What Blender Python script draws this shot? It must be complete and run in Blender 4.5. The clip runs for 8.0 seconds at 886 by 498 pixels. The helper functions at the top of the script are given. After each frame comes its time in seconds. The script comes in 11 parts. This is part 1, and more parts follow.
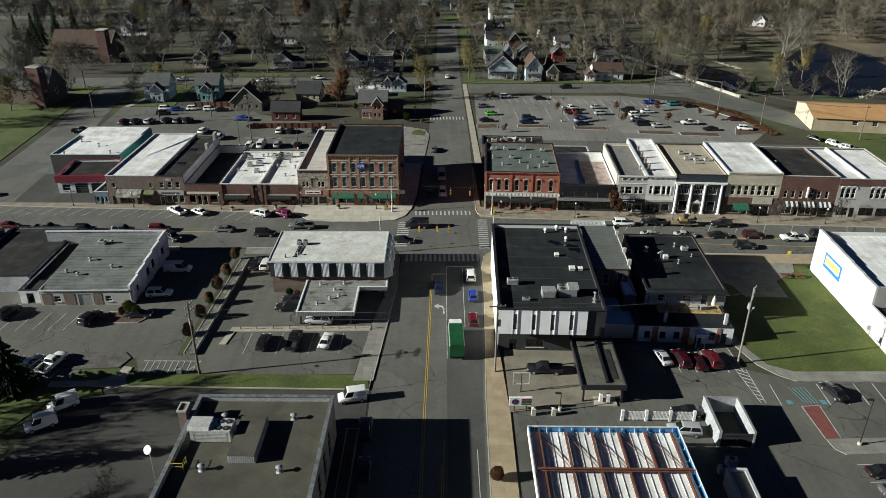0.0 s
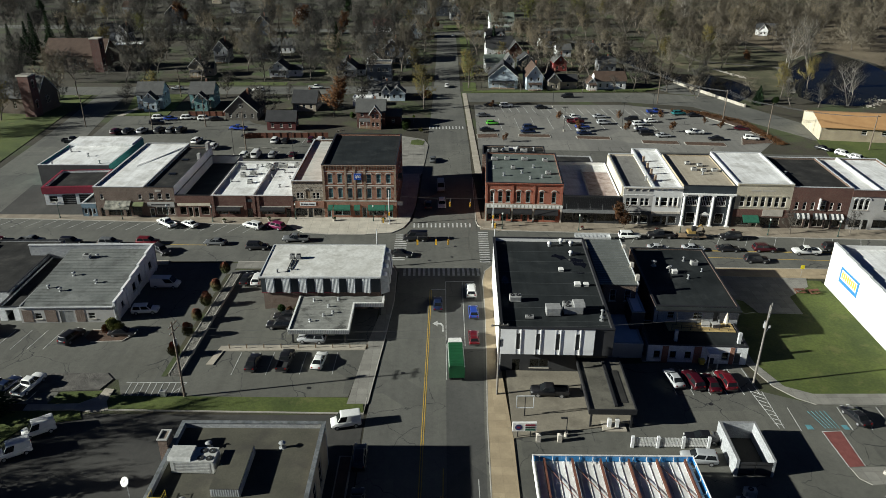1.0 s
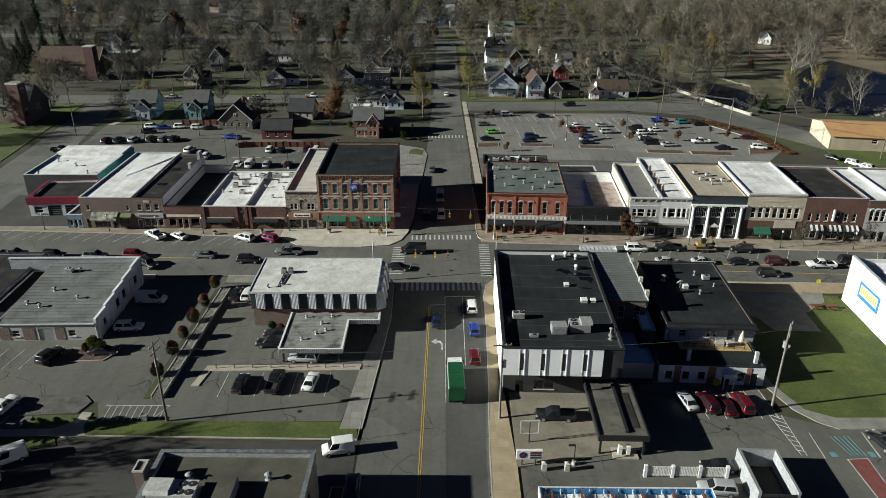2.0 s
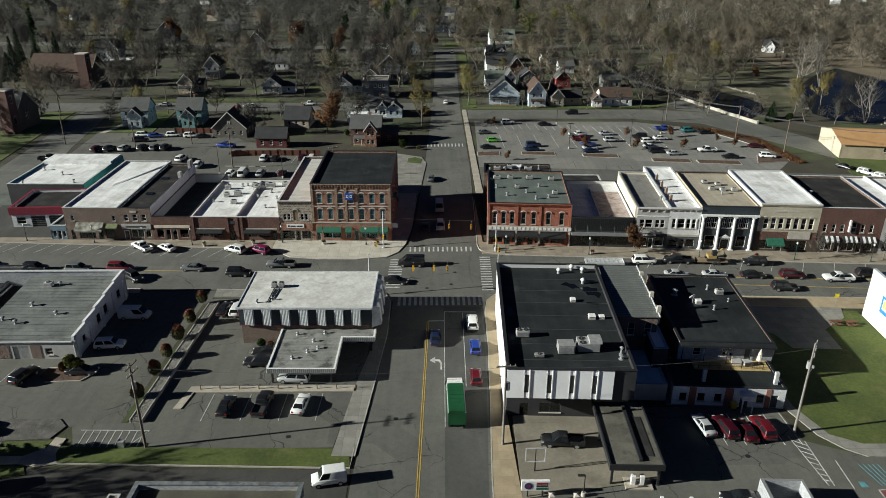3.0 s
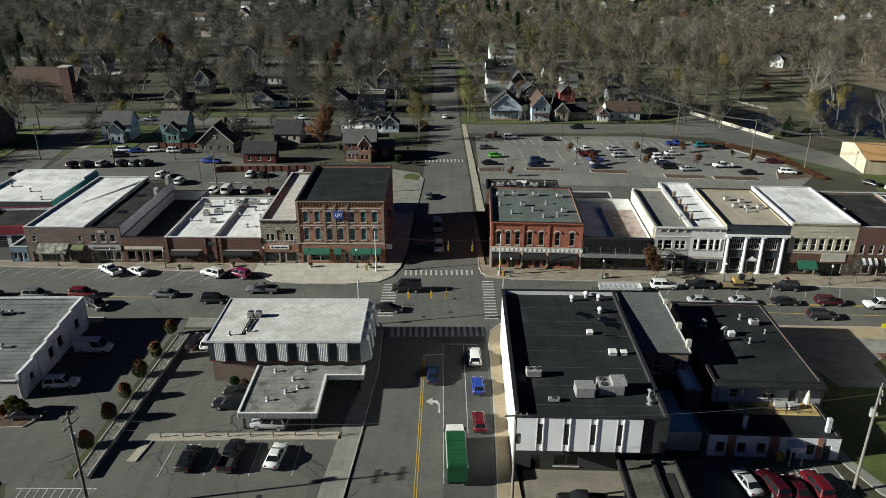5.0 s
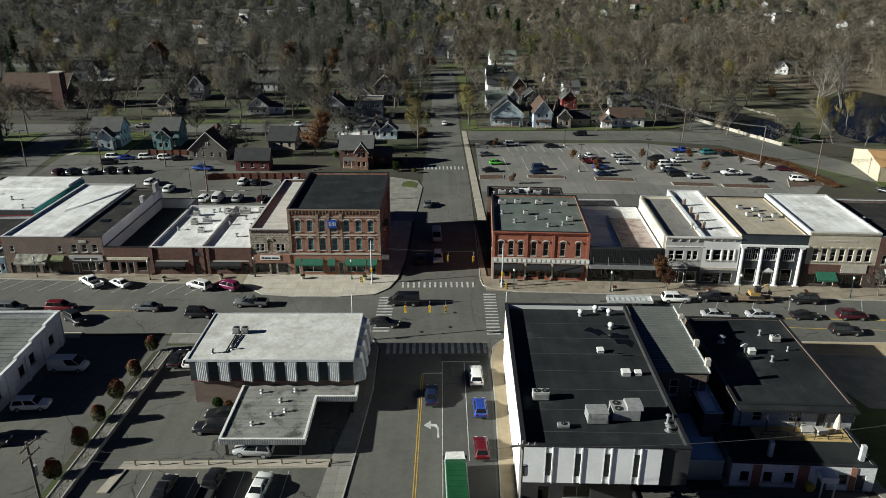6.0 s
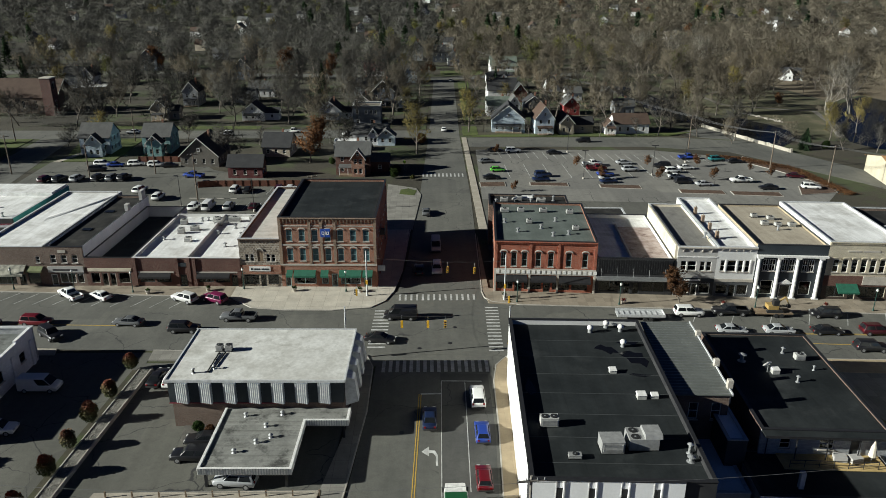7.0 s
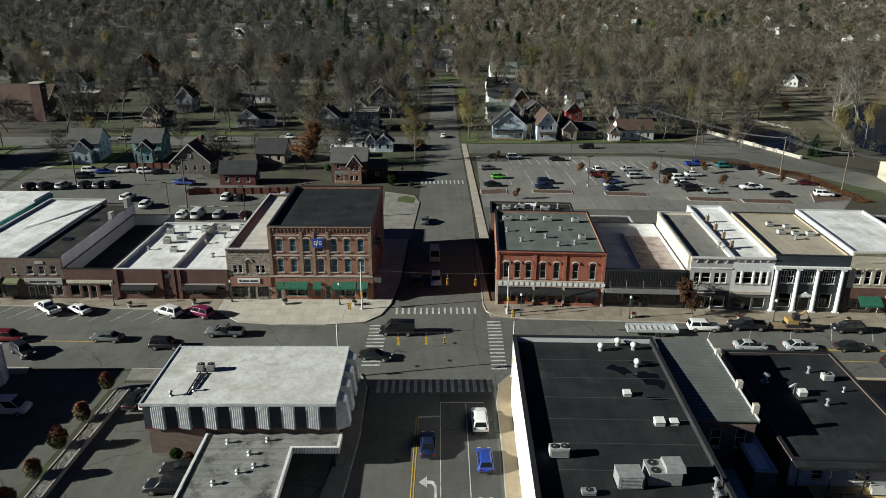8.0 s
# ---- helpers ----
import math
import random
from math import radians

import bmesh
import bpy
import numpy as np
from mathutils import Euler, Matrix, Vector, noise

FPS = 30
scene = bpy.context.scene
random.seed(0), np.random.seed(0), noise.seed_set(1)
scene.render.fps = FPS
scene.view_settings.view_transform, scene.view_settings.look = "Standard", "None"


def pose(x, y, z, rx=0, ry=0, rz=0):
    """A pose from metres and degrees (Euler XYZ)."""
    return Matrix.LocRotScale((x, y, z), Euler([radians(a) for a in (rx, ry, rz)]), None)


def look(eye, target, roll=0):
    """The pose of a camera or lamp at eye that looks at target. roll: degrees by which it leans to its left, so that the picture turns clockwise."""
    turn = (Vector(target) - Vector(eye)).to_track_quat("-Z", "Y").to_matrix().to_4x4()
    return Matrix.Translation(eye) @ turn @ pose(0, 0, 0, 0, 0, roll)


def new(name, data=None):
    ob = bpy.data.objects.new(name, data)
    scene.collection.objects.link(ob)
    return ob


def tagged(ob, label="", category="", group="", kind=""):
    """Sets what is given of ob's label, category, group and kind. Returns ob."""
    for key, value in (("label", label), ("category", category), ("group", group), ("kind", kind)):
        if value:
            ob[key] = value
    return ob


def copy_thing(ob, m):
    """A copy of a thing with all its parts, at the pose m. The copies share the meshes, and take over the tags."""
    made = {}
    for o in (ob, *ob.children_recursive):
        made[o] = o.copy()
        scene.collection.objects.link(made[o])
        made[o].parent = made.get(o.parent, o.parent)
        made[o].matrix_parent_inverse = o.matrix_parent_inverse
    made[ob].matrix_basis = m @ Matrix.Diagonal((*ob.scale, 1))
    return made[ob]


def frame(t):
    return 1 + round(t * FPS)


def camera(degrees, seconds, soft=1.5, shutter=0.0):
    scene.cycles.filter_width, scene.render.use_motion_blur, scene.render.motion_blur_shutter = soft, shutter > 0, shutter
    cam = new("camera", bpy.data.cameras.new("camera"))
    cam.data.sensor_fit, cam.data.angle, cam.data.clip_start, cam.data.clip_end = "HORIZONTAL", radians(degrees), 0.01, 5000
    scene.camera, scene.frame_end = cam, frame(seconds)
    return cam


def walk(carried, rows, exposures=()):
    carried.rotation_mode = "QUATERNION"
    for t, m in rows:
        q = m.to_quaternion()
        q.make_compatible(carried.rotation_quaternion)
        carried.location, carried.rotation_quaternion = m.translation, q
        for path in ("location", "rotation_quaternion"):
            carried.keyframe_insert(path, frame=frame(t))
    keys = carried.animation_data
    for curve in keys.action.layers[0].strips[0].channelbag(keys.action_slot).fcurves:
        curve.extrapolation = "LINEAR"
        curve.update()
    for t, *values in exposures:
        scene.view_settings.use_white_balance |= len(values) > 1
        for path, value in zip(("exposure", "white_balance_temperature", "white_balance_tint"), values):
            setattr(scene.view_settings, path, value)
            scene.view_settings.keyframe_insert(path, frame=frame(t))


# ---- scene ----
cam = camera(62.43, 8.0, 0.85)
# seconds, x, y, z, yaw, pitch, roll
ROWS = [
    (0.0, -3.083, -134.214, 70.417, -0.997, -26.268, 0.195),
    (0.5, -2.989, -131.381, 69.521, -1.011, -25.883, 0.199),
    (1.0, -2.896, -128.448, 68.539, -1.026, -25.496, 0.203),
    (1.5, -2.803, -125.424, 67.484, -1.040, -25.107, 0.207),
    (3.0, -2.524, -115.904, 63.981, -1.085, -23.941, 0.218),
    (3.5, -2.431, -112.613, 62.738, -1.100, -23.556, 0.222),
    (4.0, -2.338, -109.278, 61.477, -1.116, -23.176, 0.226),
    (4.5, -2.245, -105.911, 60.208, -1.131, -22.801, 0.230),
    (6.0, -1.966, -95.700, 56.467, -1.179, -21.720, 0.242),
    (6.5, -1.873, -92.294, 55.278, -1.196, -21.378, 0.245),
    (7.0, -1.780, -88.901, 54.138, -1.212, -21.047, 0.249),
    (7.5, -1.687, -85.531, 53.056, -1.229, -20.728, 0.253),
    (8.0, -1.593, -82.195, 52.045, -1.246, -20.423, 0.257),
]
walk(cam, [(t, pose(x, y, z, 90 + pitch, 0, yaw) @ pose(0, 0, 0, 0, 0, roll)) for t, x, y, z, yaw, pitch, roll in ROWS])


# ---- light ----
SHADE_WAY = Vector((math.cos(radians(9.5)) * math.cos(radians(20)), math.sin(radians(9.5)) * math.cos(radians(20)), -math.sin(radians(20))))
world = bpy.data.worlds.new("sky")
scene.world = world
world.use_nodes = True
wn = world.node_tree
sky = wn.nodes.new("ShaderNodeTexSky")
sky.sky_type, sky.sun_disc = "NISHITA", False
sky.sun_elevation, sky.sun_rotation = radians(20), radians(260.5)
wn.nodes["Background"].inputs["Strength"].default_value = 0.05
sky.air_density, sky.dust_density, sky.ozone_density = 0.11, 0.0, 6.0
wn.links.new(sky.outputs["Color"], wn.nodes["Background"].inputs["Color"])
sun = new("sun", bpy.data.lights.new("sun", "SUN"))
sun.data.energy, sun.data.angle, sun.data.color = 5.0, radians(0.55), (0.97, 1.0, 0.925)
sun.matrix_world = look((0, 0, 200), Vector((0, 0, 200)) + SHADE_WAY)
scene.view_settings.exposure = 0.72


# ---- materials ----
def nodes_of(name):
    m = bpy.data.materials.new(name)
    m.use_nodes = True
    nt = m.node_tree
    return m, nt, nt.nodes["Principled BSDF"]


def ramp(nt, fac, stops):
    r = nt.nodes.new("ShaderNodeValToRGB")
    while len(r.color_ramp.elements) < len(stops):
        r.color_ramp.elements.new(0.5)
    for e, (p, c) in zip(r.color_ramp.elements, stops):
        e.position, e.color = p, (*c, 1)
    nt.links.new(fac, r.inputs["Fac"])
    return r.outputs["Color"]


def place(nt, own=False):
    """World position, or the thing's own coordinates for what is copied about."""
    if own:
        return nt.nodes.new("ShaderNodeTexCoord").outputs["Object"]
    return nt.nodes.new("ShaderNodeNewGeometry").outputs["Position"]


def grain(nt, where, scale, detail=4.0, rough=0.55):
    n = nt.nodes.new("ShaderNodeTexNoise")
    n.inputs["Scale"].default_value, n.inputs["Detail"].default_value, n.inputs["Roughness"].default_value = scale, detail, rough
    nt.links.new(where, n.inputs["Vector"])
    return n.outputs["Fac"]


def blend(nt, fac, a, b, kind="MIX"):
    m = nt.nodes.new("ShaderNodeMix")
    m.data_type, m.blend_type = "RGBA", kind
    for sock, v in (("Factor", fac),):
        if isinstance(v, (int, float)):
            m.inputs[0].default_value = v
        else:
            nt.links.new(v, m.inputs[0])
    for idx, v in ((6, a), (7, b)):
        if isinstance(v, tuple):
            m.inputs[idx].default_value = (*v, 1)
        else:
            nt.links.new(v, m.inputs[idx])
    return m.outputs[2]


def relief(nt, bsdf, height, strength, distance):
    b = nt.nodes.new("ShaderNodeBump")
    b.inputs["Strength"].default_value, b.inputs["Distance"].default_value = strength, distance
    nt.links.new(height, b.inputs["Height"])
    nt.links.new(b.outputs["Normal"], bsdf.inputs["Normal"])


def calc(nt, op, a, b=0.0):
    m = nt.nodes.new("ShaderNodeMath")
    m.operation = op
    for i, v in enumerate((a, b)):
        if isinstance(v, (int, float)):
            m.inputs[i].default_value = v
        else:
            nt.links.new(v, m.inputs[i])
    return m.outputs[0]


def split(nt, where):
    s = nt.nodes.new("ShaderNodeSeparateXYZ")
    nt.links.new(where, s.inputs[0])
    return s.outputs


def rough_surface(name, dark, light, big=0.15, small=4.0, rough=0.9, bump=0.25, depth=0.02, own=False, metal=0.0, speckle=0.5, stain=None):
    """Two scales of variation between two base colours, with fine relief and, if given, stains."""
    m, nt, b = nodes_of(name)
    p = place(nt, own)
    c = ramp(nt, grain(nt, p, big, 5), [(0.32, dark), (0.68, light)])
    f = ramp(nt, grain(nt, p, small, 6, 0.7), [(0.3, (0.62, 0.62, 0.62)), (0.7, (1.25, 1.25, 1.25))])
    c = blend(nt, speckle, c, f, "MULTIPLY")
    if stain:
        colour, scale, low, high = stain
        s = ramp(nt, grain(nt, p, scale, 7, 0.65), [(low, (0, 0, 0)), (high, (1, 1, 1))])
        c = blend(nt, s, c, colour)
    nt.links.new(c, b.inputs["Base Color"])
    b.inputs["Roughness"].default_value, b.inputs["Metallic"].default_value = rough, metal
    relief(nt, b, grain(nt, p, small * 2.5, 6, 0.7), bump, depth)
    return m


def cracked(name, dark, light, seam=(0.03, 0.03, 0.03), cells=0.12, width=0.006, rough=0.92, big=0.1):
    """Paving with patches, fine grain and wandering sealed cracks."""
    m, nt, b = nodes_of(name)
    p = place(nt)
    c = ramp(nt, grain(nt, p, big, 6, 0.6), [(0.3, dark), (0.7, light)])
    f = ramp(nt, grain(nt, p, 6.0, 7, 0.75), [(0.3, (0.7, 0.7, 0.7)), (0.7, (1.2, 1.2, 1.2))])
    c = blend(nt, 0.6, c, f, "MULTIPLY")
    warp = nt.nodes.new("ShaderNodeTexNoise")
    warp.inputs["Scale"].default_value, warp.inputs["Detail"].default_value = 0.35, 5
    nt.links.new(p, warp.inputs["Vector"])
    v = nt.nodes.new("ShaderNodeVectorMath")
    v.operation = "MULTIPLY_ADD"
    v.inputs[1].default_value = (3, 3, 0)
    nt.links.new(warp.outputs["Color"], v.inputs[0])
    nt.links.new(p, v.inputs[2])
    cell = nt.nodes.new("ShaderNodeTexVoronoi")
    cell.feature = "DISTANCE_TO_EDGE"
    cell.inputs["Scale"].default_value = cells
    nt.links.new(v.outputs[0], cell.inputs["Vector"])
    line = ramp(nt, cell.outputs["Distance"], [(width * 0.4, (1, 1, 1)), (width, (0, 0, 0))])
    here = ramp(nt, grain(nt, p, 0.09, 3), [(0.46, (0, 0, 0)), (0.52, (1, 1, 1))])
    plot = nt.nodes.new("ShaderNodeTexVoronoi")
    plot.distance = "CHEBYCHEV"
    plot.inputs["Scale"].default_value = 0.075
    nt.links.new(p, plot.inputs["Vector"])
    c = blend(nt, 0.75, c, ramp(nt, split(nt, plot.outputs["Color"])[0], [(0.0, (0.82, 0.82, 0.83)), (0.5, (1.0, 1.0, 1.0)), (1.0, (1.13, 1.12, 1.09))]), "MULTIPLY")
    c = blend(nt, 0.6, c, ramp(nt, grain(nt, p, 1.1, 6, 0.75), [(0.3, (0.72, 0.72, 0.72)), (0.5, (1.0, 1.0, 1.0)), (0.75, (1.2, 1.19, 1.16))]), "MULTIPLY")
    c = blend(nt, blend(nt, 1.0, line, here, "MULTIPLY"), c, seam)
    streak = nt.nodes.new("ShaderNodeMapping")
    streak.inputs["Scale"].default_value = (1.0, 0.06, 1.0)
    nt.links.new(p, streak.inputs["Vector"])
    lanes = ramp(nt, grain(nt, streak.outputs[0], 0.6, 4), [(0.3, (0.86, 0.86, 0.86)), (0.7, (1.1, 1.1, 1.1))])
    c = blend(nt, 0.8, c, lanes, "MULTIPLY")
    nt.links.new(c, b.inputs["Base Color"])
    b.inputs["Roughness"].default_value = rough
    relief(nt, b, grain(nt, p, 18, 6, 0.8), 0.3, 0.02)
    return m


def jointed(name, dark, light, w=1.5, h=1.5, gap=0.02, joint=(0.16, 0.15, 0.13), rough=0.9, upright=False, offset=0.0, bump=0.4, own=False, tint=0.0):
    """Slabs, blocks or bricks with recessed joints, on the flat or on walls."""
    m, nt, b = nodes_of(name)
    p = place(nt, own)
    x, y, z = split(nt, p)
    comb = nt.nodes.new("ShaderNodeCombineXYZ")
    if upright:
        nt.links.new(calc(nt, "ADD", x, y), comb.inputs[0])
        nt.links.new(z, comb.inputs[1])
    else:
        nt.links.new(x, comb.inputs[0])
        nt.links.new(y, comb.inputs[1])
    t = nt.nodes.new("ShaderNodeTexBrick")
    t.offset = offset
    nt.links.new(comb.outputs[0], t.inputs["Vector"])
    for k, val in (("Scale", 1.0), ("Mortar Size", gap), ("Mortar Smooth", 0.3), ("Bias", 0.0), ("Brick Width", w), ("Row Height", h)):
        t.inputs[k].default_value = val
    t.inputs["Color1"].default_value, t.inputs["Color2"].default_value, t.inputs["Mortar"].default_value = (*dark, 1), (*light, 1), (*joint, 1)
    c = blend(nt, 0.55, t.outputs["Color"], ramp(nt, grain(nt, p, 0.35, 6, 0.65), [(0.3, (0.6, 0.6, 0.6)), (0.7, (1.2, 1.2, 1.2))]), "MULTIPLY")
    c = blend(nt, 0.35, c, ramp(nt, grain(nt, p, 9.0, 5, 0.7), [(0.3, (0.6, 0.6, 0.6)), (0.7, (1.3, 1.3, 1.3))]), "MULTIPLY")
    nt.links.new(c, b.inputs["Base Color"])
    b.inputs["Roughness"].default_value = rough
    relief(nt, b, calc(nt, "SUBTRACT", grain(nt, p, 12, 4), calc(nt, "MULTIPLY", t.outputs["Fac"], 1.5)), bump, 0.02)
    return m


def banded(name, dark, light, step, axis=2, rough=0.7, bump=0.6, depth=0.03, own=False, metal=0.0):
    """Clapboards, shingle courses or ribs: bands along one axis."""
    m, nt, b = nodes_of(name)
    p = place(nt, own)
    s = split(nt, p)[axis]
    saw = calc(nt, "FRACT", calc(nt, "DIVIDE", s, step))
    c = ramp(nt, grain(nt, p, 0.5, 6, 0.65), [(0.3, dark), (0.7, light)])
    c = blend(nt, 0.5, c, ramp(nt, grain(nt, p, 7.0, 5, 0.7), [(0.3, (0.65, 0.65, 0.65)), (0.7, (1.2, 1.2, 1.2))]), "MULTIPLY")
    c = blend(nt, ramp(nt, saw, [(0.0, (1, 1, 1)), (0.12, (0, 0, 0))]), c, tuple(v * 0.45 for v in dark))
    nt.links.new(c, b.inputs["Base Color"])
    b.inputs["Roughness"].default_value, b.inputs["Metallic"].default_value = rough, metal
    relief(nt, b, saw, bump, depth)
    return m


def plain(name, colour, rough=0.5, metal=0.0, own=True, vary=0.25, coat=0.0):
    m, nt, b = nodes_of(name)
    p = place(nt, own)
    f = ramp(nt, grain(nt, p, 2.0, 5, 0.6), [(0.3, tuple(v * (1 - vary) for v in colour)), (0.7, tuple(min(1, v * (1 + vary * 0.6)) for v in colour))])
    nt.links.new(f, b.inputs["Base Color"])
    b.inputs["Roughness"].default_value, b.inputs["Metallic"].default_value = rough, metal
    b.inputs["Coat Weight"].default_value = coat
    return m


def glazing(name, tint=(0.35, 0.4, 0.42)):
    m = bpy.data.materials.new(name)
    m.use_nodes = True
    nt = m.node_tree
    nt.nodes.remove(nt.nodes["Principled BSDF"])
    clear, shine, mix, fres = (nt.nodes.new("ShaderNode" + k) for k in ("BsdfTransparent", "BsdfGlossy", "MixShader", "Fresnel"))
    clear.inputs["Color"].default_value = (*tint, 1)
    shine.inputs["Roughness"].default_value = 0.03
    fres.inputs["IOR"].default_value = 1.6
    nt.links.new(fres.outputs[0], mix.inputs[0])
    nt.links.new(clear.outputs[0], mix.inputs[1])
    nt.links.new(shine.outputs[0], mix.inputs[2])
    nt.links.new(mix.outputs[0], nt.nodes["Material Output"].inputs["Surface"])
    return m


ASPHALT = cracked("asphalt_road", (0.089, 0.089, 0.079), (0.138, 0.136, 0.118), cells=0.1, width=0.006)
ASPHALT_LOT = cracked("asphalt_lot", (0.08, 0.079, 0.067), (0.13, 0.128, 0.11), cells=0.13, width=0.008, big=0.06)
ASPHALT_TAN = cracked("asphalt_tan", (0.155, 0.15, 0.135), (0.22, 0.213, 0.192), cells=0.12, width=0.007, big=0.06)
ASPHALT_NEW = cracked("asphalt_resurfaced", (0.06, 0.06, 0.056), (0.092, 0.091, 0.083), cells=0.08, width=0.005)
# Base colour darkened to hold the tree shade over the yard.
ASPHALT_OLD_SHADED = cracked("asphalt_old_shaded", (0.034, 0.033, 0.03), (0.062, 0.059, 0.053), cells=0.2, width=0.009, big=0.12)
CONCRETE = jointed("concrete_paving", (0.36, 0.32, 0.26), (0.42, 0.375, 0.305), 1.6, 1.6, 0.012, (0.29, 0.26, 0.21))
CONCRETE_TAN = jointed("concrete_tan", (0.35, 0.275, 0.175), (0.41, 0.325, 0.21), 1.6, 1.6, 0.012, (0.27, 0.21, 0.14))
CONCRETE_BUFF = jointed("concrete_buff", (0.235, 0.195, 0.145), (0.31, 0.262, 0.2), 1.6, 1.6, 0.014, (0.16, 0.135, 0.1))
CONCRETE_PALE = jointed("concrete_pale", (0.46, 0.42, 0.35), (0.53, 0.49, 0.41), 2.2, 2.2, 0.02, (0.26, 0.24, 0.2))
CONCRETE_GREY = jointed("concrete_grey", (0.21, 0.2, 0.175), (0.26, 0.25, 0.22), 1.6, 1.6, 0.02, (0.13, 0.12, 0.105))
CONCRETE_WORN = rough_surface("concrete_worn", (0.15, 0.14, 0.118), (0.225, 0.212, 0.18), 0.15, 3, 0.9, 0.2, stain=((0.11, 0.1, 0.085), 0.12, 0.52, 0.7))
CONCRETE_DRIVE = rough_surface("concrete_drive", (0.17, 0.15, 0.115), (0.25, 0.222, 0.17), 0.15, 3, 0.9, 0.2, stain=((0.12, 0.105, 0.08), 0.14, 0.5, 0.68))
KERBSTONE = rough_surface("kerb_concrete", (0.33, 0.31, 0.27), (0.46, 0.43, 0.38), 0.5, 6)
GRASS = rough_surface("grass", (0.042, 0.062, 0.009), (0.092, 0.118, 0.02), 0.12, 2.2, 0.95, 0.6, 0.08, speckle=0.9, stain=((0.13, 0.125, 0.04), 0.3, 0.56, 0.78))
GARDEN_SOIL = rough_surface("garden_ground", (0.03, 0.027, 0.015), (0.07, 0.062, 0.034), 0.12, 1.8, 0.97, 0.6, 0.12, speckle=0.9, stain=((0.045, 0.062, 0.016), 0.09, 0.5, 0.58))
EARTH = rough_surface("wooded_ground", (0.026, 0.023, 0.014), (0.06, 0.051, 0.031), 0.03, 1.2, 0.97, 0.6, 0.15, speckle=0.8, stain=((0.05, 0.065, 0.02), 0.05, 0.5, 0.62))
LEAF_LITTER = rough_surface("leaf_litter", (0.11, 0.085, 0.05), (0.19, 0.15, 0.095), 0.06, 1.5, 0.97, 0.6, 0.12, speckle=0.8)
MULCH = rough_surface("mulch", (0.06, 0.035, 0.022), (0.12, 0.07, 0.045), 0.8, 8, 0.95, 0.8, 0.08)
GRAVEL = rough_surface("gravel", (0.06, 0.056, 0.05), (0.14, 0.13, 0.115), 0.6, 9, 0.95, 0.8, 0.06)
PAINT_WHITE = rough_surface("road_paint_white", (0.3, 0.3, 0.28), (0.62, 0.62, 0.6), 0.9, 9, 0.8, 0.1, speckle=0.6)
PAINT_YELLOW = rough_surface("road_paint_yellow", (0.42, 0.27, 0.04), (0.6, 0.4, 0.06), 0.9, 9, 0.8, 0.1, speckle=0.6)
PAINT_RED = rough_surface("red_paving", (0.16, 0.045, 0.04), (0.22, 0.07, 0.06), 0.9, 9, 0.85, 0.1)
PAINT_BLUE = plain("paint_blue", (0.10, 0.27, 0.31), 0.8)
BRICK_RED = jointed("brick_red", (0.27, 0.088, 0.046), (0.37, 0.132, 0.07), 0.22, 0.075, 0.01, (0.24, 0.17, 0.13), upright=True, offset=0.5)
BRICK_BRIGHT = jointed("brick_bright_red", (0.33, 0.07, 0.03), (0.42, 0.10, 0.045), 0.22, 0.075, 0.008, (0.28, 0.15, 0.11), upright=True, offset=0.5)
BRICK_BROWN = jointed("brick_brown", (0.095, 0.055, 0.04), (0.15, 0.09, 0.068), 0.22, 0.075, 0.01, (0.2, 0.16, 0.13), upright=True, offset=0.5)
BRICK_MAROON = jointed("brick_maroon", (0.095, 0.034, 0.026), (0.135, 0.05, 0.038), 0.22, 0.075, 0.008, (0.14, 0.09, 0.07), upright=True, offset=0.5)
BRICK_TAN = jointed("brick_tan", (0.36, 0.29, 0.18), (0.44, 0.36, 0.23), 0.22, 0.075, 0.008, (0.36, 0.31, 0.24), upright=True, offset=0.5)
BRICK_CREAM = jointed("brick_cream", (0.5, 0.44, 0.32), (0.6, 0.54, 0.4), 0.22, 0.075, 0.008, (0.42, 0.38, 0.3), upright=True, offset=0.5)
FIELDSTONE = jointed("fieldstone", (0.13, 0.10, 0.075), (0.36, 0.30, 0.23), 0.55, 0.36, 0.05, (0.4, 0.36, 0.3), upright=True, offset=0.4, bump=0.9)
BLOCK_WHITE = jointed("painted_block_white", (0.68, 0.69, 0.69), (0.8, 0.81, 0.81), 0.4, 0.2, 0.006, (0.5, 0.49, 0.46), upright=True, offset=0.5)
BLOCK_GREY = jointed("painted_block_grey", (0.30, 0.31, 0.32), (0.42, 0.43, 0.44), 0.4, 0.2, 0.008, (0.22, 0.22, 0.22), upright=True, offset=0.5)
STUCCO_WHITE = rough_surface("stucco_white", (0.55, 0.545, 0.525), (0.66, 0.655, 0.635), 0.2, 5, 0.85, 0.2, speckle=0.25, stain=((0.5, 0.47, 0.42), 0.35, 0.62, 0.85))
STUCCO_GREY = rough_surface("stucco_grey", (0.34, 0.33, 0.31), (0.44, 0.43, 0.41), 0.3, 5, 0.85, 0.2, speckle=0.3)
STUCCO_CREAM = rough_surface("stucco_cream", (0.56, 0.5, 0.39), (0.7, 0.63, 0.5), 0.3, 5, 0.85, 0.2, speckle=0.3, stain=((0.3, 0.25, 0.17), 0.4, 0.55, 0.8))
PAINT_TEAL = rough_surface("teal_wall", (0.03, 0.22, 0.22), (0.05, 0.3, 0.29), 0.4, 5, 0.8, 0.2, speckle=0.3)
PANEL_BLACK = rough_surface("dark_wall", (0.018, 0.018, 0.02), (0.035, 0.035, 0.036), 0.4, 5, 0.7, 0.2)
